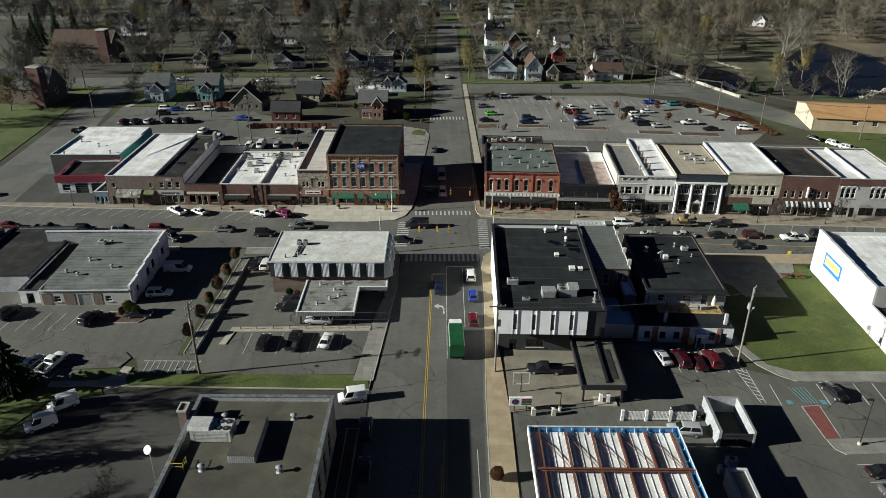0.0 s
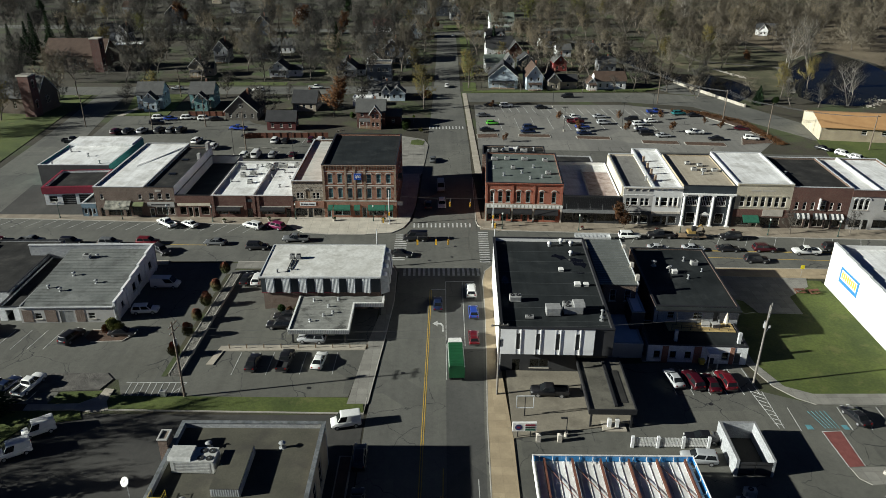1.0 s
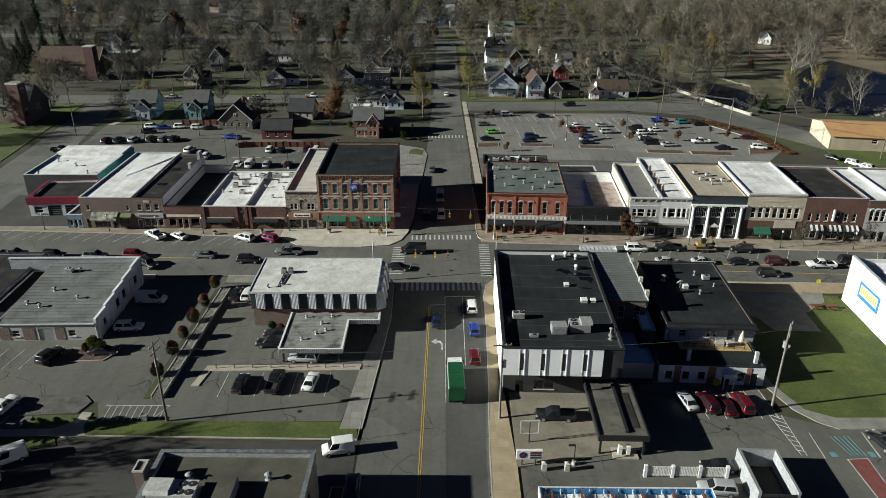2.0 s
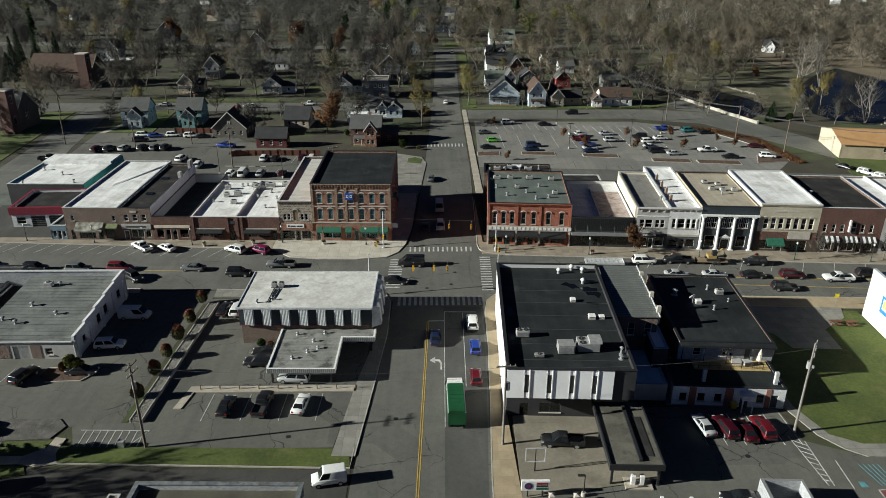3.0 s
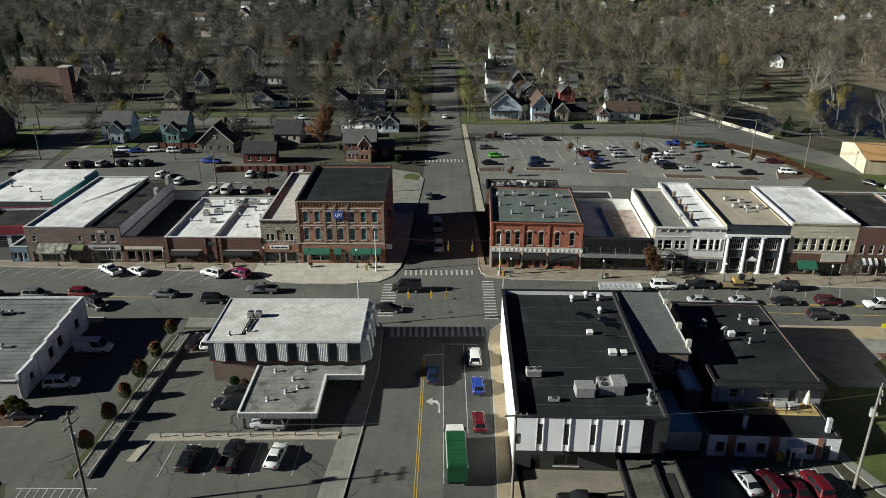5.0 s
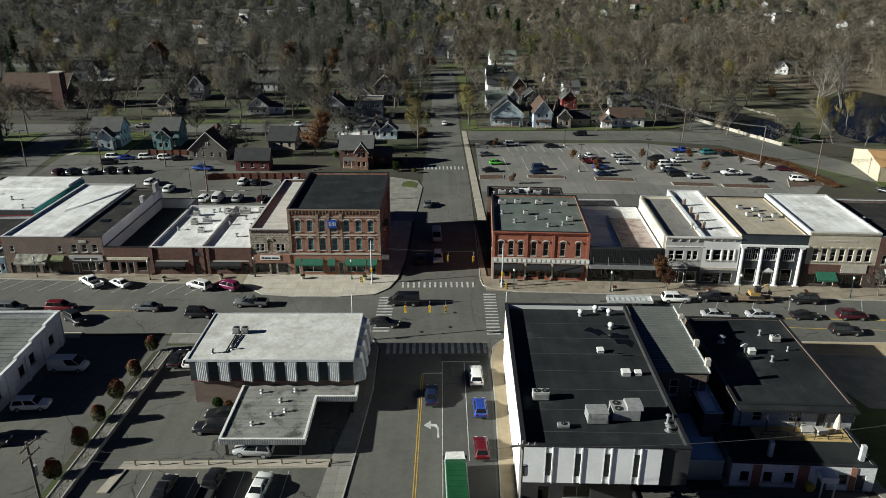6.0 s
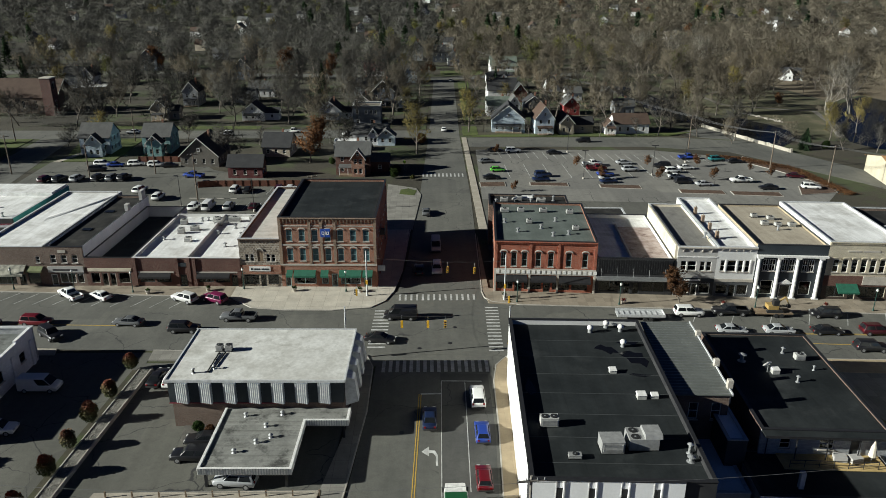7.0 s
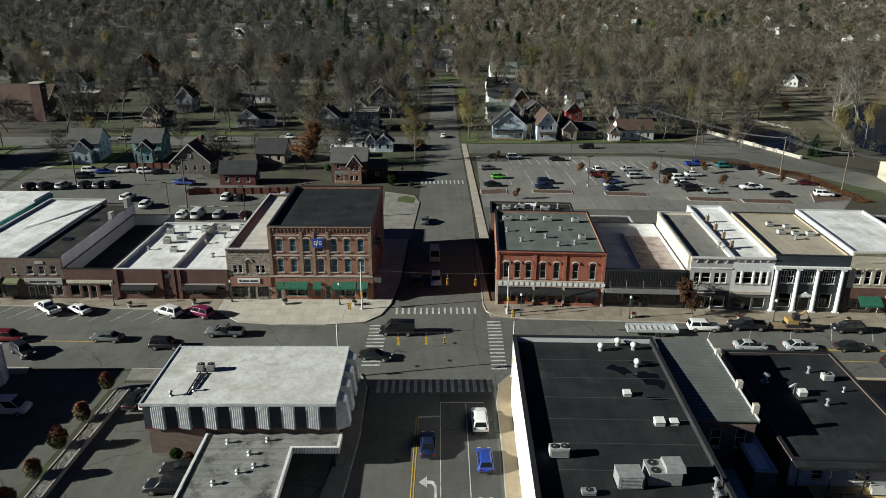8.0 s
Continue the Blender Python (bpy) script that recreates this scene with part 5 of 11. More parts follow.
part("roof_edge", Geo().box(-0.2, 22.0, -0.3, -0.1, 6.7, 7.02).box(-0.2, 22.0, 13.3, 13.5, 6.7, 7.02).box(-0.2, 0.0, -0.1, 13.3, 6.7, 7.02).box(21.8, 22.0, -0.1, 13.3, 6.7, 7.02), METAL_PALE, bank)
for y in (0.6, 3.9, 7.2, 10.4):
    part("fin", Geo().add([(21.8, y, 2.9), (23.4, y, 3.5), (23.0, y, 6.7), (21.8, y, 6.95), (21.8, y + 2.4, 2.9), (23.4, y + 1.5, 3.5), (23.0, y + 1.5, 6.7), (21.8, y + 2.4, 6.95)],
         [(0, 1, 2, 3), (7, 6, 5, 4), (0, 4, 5, 1), (1, 5, 6, 2), (2, 6, 7, 3), (3, 7, 4, 0)]), METAL_PALE, bank, "white folded metal fin")
can = part("canopy", Geo().box(7.2, 17.0, -11.6, 0.3, 2.45, 2.75).box(17.0, 22.2, -2.4, 0.3, 2.45, 2.75), CANOPY_FELT, bank, "flat drive-through canopy with streaked grey felt roof")
edge = part("canopy_edge", Geo().box(6.95, 17.3, -11.9, -11.6, 2.15, 2.95).box(6.9, 7.2, -11.6, 0.0, 2.3, 2.95).box(17.0, 17.3, -11.6, -2.4, 2.15, 2.95).box(17.3, 22.5, -2.7, -2.4, 2.15, 2.95).box(22.2, 22.5, -2.4, 0.2, 2.15, 2.95), TRIM_WHITE, can, "white ribbed metal edge")
rib = mesh_of("edge_rib", Geo().box(0, 0.1, -0.07, 0, 2.15, 2.95), METAL_GREY)
for i in range(34):
    part("edge_rib", rib, None, edge).location = (7.05 + i * 0.3, -11.9, 0)
for i in range(17):
    part("edge_rib", rib, None, edge).location = (17.4 + i * 0.3, -2.7, 0)
for i in range(12):
    part("roof_seam", Geo().box(7.25, 16.95, -11.2 + i * 0.95, -11.14 + i * 0.95, 2.75, 2.79), CANOPY_FELT, can)
for x, y in ((7.6, -11.2), (16.5, -11.2), (7.6, -5.5), (16.5, -5.8), (21.8, -2.2)):
    part("post", Geo().box(x - 0.15, x + 0.15, y - 0.15, y + 0.15, 0, 2.5), METAL_DARK, bank)
for x in (10.4, 13.8):
    part("teller_island", Geo().box(x - 0.5, x + 0.5, -9.0, -3.5, 0, 0.2).box(x - 0.3, x + 0.3, -6.6, -5.8, 0.2, 1.5), CONCRETE, bank)
window(bank, 13.6, 17.2, 0.6, 2.3, TRIM_DARK, t=0.3, bars=(3, 1))
part("door", Geo().box(19.2, 20.4, 0.4, 0.5, 0, 2.3), GLASS, bank)

# repair shop
rep = thing("repair_shop_building", pose(-59.1, -14.7, 0, 0, 0, 0.4), "long low workshop with a grey ribbed roof and stepped parapet", "building")
part("front_wall", panel(Geo(), -17.0, -0.4, 0, 3.2, [(-14.5, -13.2, 0.8, 2.0), (-10, -7.5, 0, 2.4), (-5, -3.8, 0.8, 2.0)], 0, 0.3), STUCCO_GREY, rep, "patched front of faded paint and brick")
for a, b in ((-16.6, -14.8), (-12.6, -10.6), (-7.2, -5.6)):
    part("patch", Geo().box(a, b, -0.05, 0, 0.2, 2.6), BRICK_BROWN, rep)
part("eaves_strip", Geo().box(-17.1, -0.4, -0.25, 0.0, 3.15, 3.32), METAL_PALE, rep)
sh = [(2.6, 3.6, 1.6, 2.6), (8.4, 9.8, 1.6, 3.2), (11.4, 12.8, 1.8, 3.4), (17.2, 18.6, 1.8, 3.2)]
part("side_wall", panel(Geo(), 0.0, 21.4, 0, 4.0, sh, -0.4, 0, "y"), BLOCK_WHITE, rep, "white-painted block flank wall")
for k in range(5):
    part("parapet_step", Geo().box(-0.42, 0.03, k * 4.28, 4.28 + k * 4.28, 4.0, 4.15 + 0.33 * k), BLOCK_WHITE, rep)
    part("wall_pier", Geo().box(0.0, 0.22, 0.2 + k * 4.95, 0.75 + k * 4.95, 0, 3.9), BLOCK_WHITE, rep)
for h in sh:
    window(rep, *h, TRIM_DARK, t=0, axis="y", side=-1)
window(rep, -14.5, -13.2, 0.8, 2.0)
window(rep, -5, -3.8, 0.8, 2.0)
part("roller_door", Geo().box(-10, -7.5, 0.12, 0.2, 0, 2.4), METAL_GREY, rep)
part("side_wall", Geo().box(-17.0, -16.7, 0.3, 21.4, 0, 3.4), BLOCK_GREY, rep)
part("back_wall", Geo().box(-25.0, 0, 21.4, 21.8, 0, 5.3), BLOCK_GREY, rep)
part("back_coping", Geo().box(-25.1, 0.1, 21.3, 21.95, 5.3, 5.45), METAL_PALE, rep)
part("roof", Geo().add([(-16.7, 0.1, 3.25), (-0.4, 0.1, 3.25), (-0.4, 21.4, 4.4), (-16.7, 21.4, 4.4), (-16.7, 0.1, 3.05), (-0.4, 0.1, 3.05), (-0.4, 21.4, 4.2), (-16.7, 21.4, 4.2)],
     [(0, 1, 2, 3), (7, 6, 5, 4), (0, 4, 5, 1), (1, 5, 6, 2), (2, 6, 7, 3), (3, 7, 4, 0)]), ROOF_RIB, rep)
seam = mesh_of("roof_seam", Geo().box(-16.7, -0.4, -0.035, 0.035, -0.02, 0.06), ROOF_RIB)
for i in range(20):
    y = 0.7 + i * 1.07
    part("roof_seam", seam, None, rep).location = (0, y, 3.26 + 1.15 * (y - 0.1) / 21.3)
part("downpipe", Geo().tube((-0.2, 0.05, 0), (-0.2, -0.08, 3.2), 0.06, n=6), METAL_GREY, rep)
block("workshop_annex_building", "low dark-roofed annex with cluttered roof", pose(-95, -9.5, 0, 0, 0, 0), 14.5, 23, 3.4, BLOCK_GREY, ROOF_TAR, [], 0.3, coping=METAL_DARK)
block("lean_to_building", "low white-fronted lean-to with a pale wall", pose(-80.3, -14.0, 0, 0, 0, 0), 4.2, 23.0, 2.8, BLOCK_WHITE, ROOF_TAR, [(1.2, 2.6, 0, 2.2)], 0.4, coping=METAL_DARK)
block("west_store_building", "flat dark-roofed store at the roadside", pose(-123, -9.0, 0, 0, 0, 0), 27.5, 20.0, 4.2, BRICK_BROWN, ROOF_TAR, [], 0.3, coping=METAL_DARK)

# tall black-roofed building
tall = thing("black_roofed_building", pose(7.7, -33.2, 0, 0, 0, -2.5), "tall flat building with white panels and a black roof", "building")
part("side_wall", Geo().box(0, 0.3, 2.7, 33.4, 0, 9.7), STUCCO_WHITE, tall, "white street-side wall")
part("side_wall", Geo().box(17.0, 17.3, 2.7, 33.4, 0, 9.7), PANEL_BLACK, tall)
part("back_wall", Geo().box(0.3, 17.0, 33.1, 33.4, 0, 9.7), STUCCO_WHITE, tall)
part("front_wall", panel(Geo(), 0.3, 17.0, 0, 5.0, [(2.2, 3.4, 0, 2.3), (5.0, 8.0, 0.8, 2.4)], 2.7, 3.0), PANEL_BLACK, tall)
part("soffit", Geo().box(0.3, 17.0, 0.3, 4.0, 4.9, 5.15), PANEL_BLACK, tall)
window(tall, 5.0, 8.0, 0.8, 2.4, TRIM_DARK, t=2.7, bars=(2, 1))
part("door", Geo().box(2.2, 3.4, 2.8, 2.88, 0, 2.3), GLASS, tall)
part("upper_wall", Geo().prism([(0, 0), (17.3, 0), (17.3, 2.7), (17.0, 2.7), (17.0, 0.3), (0.3, 0.3), (0.3, 2.7), (0, 2.7)], 5.0, 9.7), PANEL_BLACK, tall)
part("roof", Geo().box(0.3, 17.0, 0.3, 33.1, 8.75, 9.0), ROOF_BLACK, tall)
part("coping", Geo().box(-0.15, 0.35, -0.1, 33.5, 9.7, 9.8).box(16.95, 17.35, -0.1, 33.5, 9.7, 9.8).box(0.35, 16.95, 33.05, 33.5, 9.7, 9.8).box(0.35, 16.95, -0.1, 0.35, 9.7, 9.8), METAL_DARK, tall)
fas = part("fascia", Geo().box(0.0, 14.3, -0.1, 0.0, 5.3, 9.75), METAL_DARK, tall, "dark backing behind flat white panels")
SLOTS = [2.39 + k * 3.03 for k in range(4)]
for a, b in zip([0.0] + [u + 0.6 for u in SLOTS], SLOTS + [14.3]):
    part("white_panel", Geo().box(a, b, -0.3, -0.1, 5.25, 9.8), PANEL_WHITE, fas, "flat white wall panel")
for u in SLOTS:
    part("panel_cap", Geo().box(u, u + 0.6, -0.26, -0.1, 8.97, 9.8), PANEL_WHITE, fas)
    part("panel_sill", Geo().box(u, u + 0.6, -0.26, -0.1, 5.25, 6.05), PANEL_WHITE, fas)
    part("pane", Geo().box(u, u + 0.6, -0.14, -0.1, 6.05, 8.97), PANEL_BLACK, fas, "narrow black window strip")
    part("trim_bar", Geo().box(u - 0.1, u - 0.02, -0.325, -0.3, 5.25, 9.8), TRIM_WHITE, fas)
    part("fin", Geo().box(u + 0.62, u + 0.74, -0.41, -0.3, 5.25, 9.8), TRIM_WHITE, fas, "thin white upright fin")
part("fascia_cap", Geo().box(-0.05, 14.35, -0.36, -0.1, 9.8, 9.88), METAL_DARK, fas)
for k in range(7):
    part("roof_seam", Geo().box(0.35, 16.95, 3.4 + k * 4.2, 3.48 + k * 4.2, 9.0, 9.02), ROOF_SEAM, tall)

# standing-seam roofed brick building beside it
met = thing("metal_roofed_building", pose(26.75, -17.5, 0, 0, 0, -2.4), "brick building under a grey ribbed metal roof", "building")
mh = [(1.4, 2.5, 5.4, 7.6), (4.0, 5.1, 5.4, 7.6)]
part("front_wall", panel(Geo(), 0.0, 5.9, 0, 8.6, mh, 0.2, 0.5), BRICK_BROWN, met)
part("side_wall", Geo().box(0.0, 0.3, 0.5, 17.0, 0, 8.6), BRICK_BROWN, met)
part("side_wall", Geo().box(5.6, 5.9, 0.5, 17.0, 0, 8.6), BRICK_RED, met)
part("back_wall", Geo().box(0.3, 5.6, 16.7, 17.0, 0, 8.9), BRICK_BROWN, met)
for q in mh:
    window(met, *q, t=0.2)
SLOPE = Matrix.Translation((0, 0, 8.62)) @ Matrix.Rotation(math.atan(0.6 / 17.2), 4, "X")
part("roof", Geo().box(-0.5, 6.05, 0, 17.3, 0, 0.14, SLOPE), rough_surface("ribbed_roof", (0.115, 0.125, 0.115), (0.165, 0.175, 0.16), 0.3, 3, 0.6, 0.1, metal=0.2), met)
rib = mesh_of("rib", Geo().box(-0.5, 6.05, -0.02, 0.02, 0.14, 0.18), METAL_GREY)
for k in range(27):
    part("rib", rib, None, met).matrix_local = SLOPE @ Matrix.Translation((0, 0.3 + k * 0.64, 0))
part("verge_flashing", Geo().box(6.05, 6.2, 0, 17.3, 0, 0.3, SLOPE), METAL_PALE, met)
for y in (1.2, 6.0, 13.4):
    part("chimney_stub", Geo().box(5.9, 6.5, y, y + 0.6, 6.8, 9.9), TRIM_STONE, met)

# black-roofed pub with rear extension
up1 = [(2.2, 3.4, 4.0, 5.3), (6.6, 8.2, 4.0, 5.3), (10.0, 11.0, 3.4, 5.4)]
pub = block("pub_building", "flat black-roofed brick pub with white trim", pose(35.2, -21.0, 0, 0, 0, -3.4), 14.2, 23.2, 6.4, BLOCK_GREY, ROOF_BLACK, up1, 0.2, side=BRICK_BROWN, coping=METAL_DARK)
part("eaves_slab", Geo().box(0.0, 14.2, -1.2, -0.02, 6.1, 6.36), ROOF_BLACK, pub)
part("eaves_board", Geo().box(0.0, 14.2, -1.26, -1.2, 6.1, 6.42), METAL_DARK, pub, "dark board along the eaves")
for u in (0.3, 3.6, 7.0, 10.4, 13.8):
    part("eaves_post", Geo().box(u - 0.05, u + 0.05, -1.1, -1.0, 3.2, 6.1), METAL_DARK, pub)
for q in up1[:2]:
    window(pub, *q)
part("door", Geo().box(10.0, 11.0, 0.1, 0.17, 3.4, 5.4), TRIM_DARK, pub)
eh = [(1.0, 2.0, 0.9, 2.2), (3.6, 4.6, 0.9, 2.2), (6.0, 7.0, 0.9, 2.2), (12.0, 13.0, 0.9, 2.2), (14.0, 15.0, 0, 2.2)]
ext = block("pub_extension_building", "single-storey white and brick extension with black roof", pose(32.5, -28.2, 0, 0, 0, -4.0), 16.0, 8.0, 3.3, BLOCK_WHITE, ROOF_BLACK, eh, 0.1, side=BLOCK_GREY, coping=METAL_DARK)
for h in eh[:4]:
    window(ext, *h, TRIM_DARK)
part("back_door", Geo().box(14.0, 15.0, 0.1, 0.17, 0, 2.2), TRIM_DARK, ext)
for a, b in ((2.3, 3.3), (7.4, 8.6), (13.2, 13.9)):
    part("brick_pier", Geo().box(a, b, -0.08, 0, 0, 3.2), BRICK_RED, ext)
part("porch", Geo().box(9.4, 11.2, -1.6, 0, 2.2, 2.9).box(9.5, 9.65, -1.5, -1.35, 0, 2.2).box(10.95, 11.1, -1.5, -1.35, 0, 2.2), BLOCK_WHITE, ext, "small white entrance porch")
part("entrance_door", Geo().box(9.7, 10.8, -0.06, 0, 0, 2.1), TRIM_DARK, ext)
for x, y in ((4.4, 1.4), (14.6, 1.2)):
    part("vent_pipe", Geo().box(x, x + 0.5, y, y + 0.5, 3.2, 5.2), METAL_PALE, ext)
deck = thing("roof_deck", pose(37.6, -23.6, 3.24, 0, 0, -3.6), "timber roof deck with yellow boards and railing", "deck")
for k in range(11):
    part("board", Geo().box(-0.6, 10.6, -0.3 + k * 0.27, -0.05 + k * 0.27, 0, 0.08), WOOD_NEW, deck)
part("rail", Geo().tube((0, 0, 1.0), (9.5, 0, 1.0), 0.04, n=6).tube((0, 0, 0.55), (9.5, 0, 0.55), 0.03, n=6), METAL_DARK, deck)
for x in np.arange(0, 9.6, 1.58):
    part("rail_post", Geo().tube((x, 0, 0), (x, 0, 1.05), 0.04, n=6), METAL_DARK, deck)
shade = thing("closed_parasol", pose(46.9, -23.0, 3.32), "closed beige parasol on a timber deck", "parasol")
part("pole", Geo().tube((0, 0, 0), (0, 0, 2.9), 0.04, 0.04, 8), METAL_GREY, shade)
part("cover", Geo().tube((0, 0, 0.9), (0, 0, 2.0), 0.42, 0.3, 9).tube((0, 0, 2.0), (0, 0, 2.8), 0.3, 0.05, 9), STUCCO_CREAM, shade)
for x, y, r_ in ((45.2, -22.9, 8), (43.6, -22.6, -12)):
    tb = thing("covered_table", pose(x, y, 3.32, 0, 0, r_), "low table under a grey cover on the deck", "table")
    part("cover", Geo().prism([(-0.7, -0.5), (0.7, -0.45), (0.65, 0.5), (-0.6, 0.55)], 0.15, 0.75), STUCCO_GREY, tb)
    part("base", Geo().box(-0.3, 0.3, -0.3, 0.3, 0.0, 0.15), METAL_DARK, tb)
# White membrane with the blue of skylight in shade mixed into its colour.
ROOF_SKYLIT = rough_surface("roof_membrane_white_skylit", (0.7, 0.75, 0.8), (0.82, 0.86, 0.9), 0.4, 3, 0.7, 0.1, speckle=0.2)
block("courtyard_building", "low pale-roofed link building in a courtyard", pose(25.2, -26.8, 0, 0, 0, -3), 6.8, 13.5, 2.7, STUCCO_GREY, ROOF_SKYLIT, [], 0.05)
block("stair_tower_building", "narrow stair tower, its pale cap tinted blue as by skylight", pose(30.9, -22.4, 0, 0, 0, -3), 2.2, 9.0, 6.0, PANEL_NAVY, ROOF_SKYLIT, [], 0.05, coping=METAL_BLUE_GREY)

# big white building by the lawn
white = thing("white_hall_building", pose(74.9, -2.0, 0, 0, 0, -92.6), "large plain white building with a painted wall sign", "building")
part("side_wall", Geo().box(0, 23.0, 0, 0.4, 0, 8.7), STUCCO_WHITE, white)
part("front_wall", Geo().box(0, 0.4, 0.4, 22, 0, 8.7), STUCCO_WHITE, white)
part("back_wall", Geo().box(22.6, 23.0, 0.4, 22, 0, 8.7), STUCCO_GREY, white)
part("side_wall", Geo().box(0.4, 22.6, 21.6, 22, 0, 8.7), STUCCO_WHITE, white)
part("roof", Geo().box(0.4, 22.6, 0.4, 21.6, 7.7, 8.0), ROOF_WHITE, white)
wing = part("low_wing", Geo().box(23.0, 36.0, 0, 0.4, 0, 5.2).box(35.6, 36.0, 0.4, 22, 0, 5.2), STUCCO_WHITE, white)
part("wing_roof", Geo().box(23.0, 35.6, 0.4, 22, 4.4, 4.7), ROOF_TAR, wing)
for k in range(5):
    part("coping", Geo().box(k * 4.6, k * 4.6 + 4.6, -0.06, 0.46, 8.7, 8.8 + 0.14 * (4 - k)), METAL_PALE, white)
sgn = part("wall_sign", Geo().box(4.6, 11.4, -0.06, 0, 3.4, 6.4), BLUE_PAINT, white, "blue-bordered sign with yellow and white blocks")
part("sign_field", Geo().box(5.1, 10.9, -0.09, -0.06, 4.1, 6.0), TRIM_WHITE, sgn)
YELLOW = plain("sign_yellow", (0.7, 0.5, 0.05), 0.5)
for i in range(8):
    part("sign_letter_bar", Geo().box(5.35 + i * 0.7, 5.8 + i * 0.7, -0.12, -0.09, 4.5, 5.7), YELLOW, sgn)
part("meter", Geo().box(24.2, 24.6, -0.3, 0, 1.0, 1.8).tube((24.9, -0.15, 0), (24.9, -0.15, 2.2), 0.05, n=6), METAL_GREY, white)

COPING_OLD = rough_surface("weathered_coping", (0.09, 0.10, 0.11), (0.19, 0.20, 0.205), 1.2, 5, 0.8, 0.3, stain=((0.05, 0.055, 0.05), 0.8, 0.5, 0.7))
# flat-roofed building in the foreground
sw = thing("brown_roofed_building", pose(-35.4, -51.4, 0, 0, 0, -1.2), "flat-roofed brick building with a brown gravel roof", "building")
part("back_wall", Geo().box(0, 18.6, -0.4, 0, 0, 7.0), BLOCK_GREY, sw)
part("side_wall", Geo().box(0, 0.4, -70, -0.4, 0, 7.0), BLOCK_GREY, sw)
sh = [(-6.5 - k * 4, -4.5 - k * 4, 1.2, 5.4) for k in range(6)]
part("side_wall", panel(Geo(), -70, -0.4, 0, 7.0, sh, 18.2, 18.6, "y"), BRICK_TAN, sw)
for h in sh:
    window(sw, *h, TRIM_STONE, t=18.6, axis="y", side=-1, bars=(1, 3))
part("front_wall", Geo().box(0, 18.6, -70.4, -70, 0, 7.0), BRICK_TAN, sw)
part("roof", Geo().box(0.4, 18.2, -70, -0.4, 6.0, 6.3), ROOF_BROWN, sw)
part("coping", Geo().box(-0.1, 18.7, -0.45, 0.1, 7.0, 7.12).box(-0.1, 0.45, -70, -0.45, 7.0, 7.12).box(18.15, 18.7, -70, -0.45, 7.0, 7.12), COPING_OLD, sw)
pent = part("penthouse", Geo().box(7.2, 10.6, -12.6, -5.2, 6.3, 7.45), STUCCO_GREY, sw, "rooftop stair box with brown felt top")
part("felt", Geo().box(7.15, 10.55, -12.65, -5.1, 7.45, 7.53), ROOF_BROWN, pent)
for i in range(12):
    part("rib", Geo().box(7.3 + i * 0.28, 7.42 + i * 0.28, -12.66, -12.6, 6.42, 7.4), METAL_PALE, pent)
part("east_flashing", Geo().box(10.6, 10.64, -12.6, -5.2, 6.32, 7.44), METAL_BLUE_GREY, pent)
part("chimney", Geo().box(-1.2, -0.1, -5.4, -3.6, 0, 8.4), BRICK_BROWN, sw)
part("chimney_cap", Geo().box(-1.3, 0.0, -5.5, -5.3, 8.4, 8.6).box(-1.3, 0.0, -3.7, -3.5, 8.4, 8.6).box(-1.3, -1.1, -5.3, -3.7, 8.4, 8.6).box(-0.2, 0.0, -5.3, -3.7, 8.4, 8.6), STUCCO_GREY, sw)
planter = thing("planter_bed", pose(-14.6, -50.6, 0, 0, 0, -1.2), "low planting bed with kerb beside the building", "planting bed")
part("kerb", Geo().box(-0.9, 0.9, -14, 0, 0, 0.3), CONCRETE, planter)
part("soil", Geo().box(-0.7, 0.7, -13.8, -0.2, 0.3, 0.34), MULCH, planter)

# drive-in canopy of the old service bay
DRIVE_FELT = rough_surface("old_brown_felt", (0.075, 0.07, 0.055), (0.13, 0.122, 0.098), 0.3, 3, 0.92, 0.3, speckle=0.5, stain=((0.05, 0.046, 0.038), 0.5, 0.52, 0.66))
drv = thing("drive_canopy", pose(19.4, -45.2, 0, 0, 0, -2.0), "dark flat drive-in canopy with rough roof", "canopy")
part("roof", Geo().box(0.2, 6.6, 0.2, 13.4, 3.0, 3.3), DRIVE_FELT, drv)
part("edge", Geo().box(0, 0.2, 0, 13.5, 2.7, 3.55).box(6.6, 6.8, 0, 13.5, 2.7, 3.55).box(0.2, 6.6, 0, 0.2, 2.7, 3.55), METAL_DARK, drv, "black ribbed edge")
for x, y in ((0.5, 0.6), (6.3, 0.6), (0.5, 9.0), (6.3, 9.0)):
    part("post", Geo().box(x - 0.14, x + 0.14, y - 0.14, y + 0.14, 0, 3.0), METAL_DARK, drv)
part("roof_duct", Geo().box(3.8, 4.2, 1.0, 12.8, 3.3, 3.65), METAL_DARK, drv, "long dark duct on the roof")
part("roof_patch", Geo().box(4.6, 5.9, 2.0, 10.0, 3.3, 3.36), ROOF_TAR, drv)
part("island", Geo().box(2.2, 5.6, -0.4, 1.8, 0, 0.2), CONCRETE, drv)
for x in (3.2, 4.3):
    part("pump", Geo().box(x - 0.25, x + 0.25, 0.3, 0.9, 0.2, 1.5), TRIM_WHITE, drv)

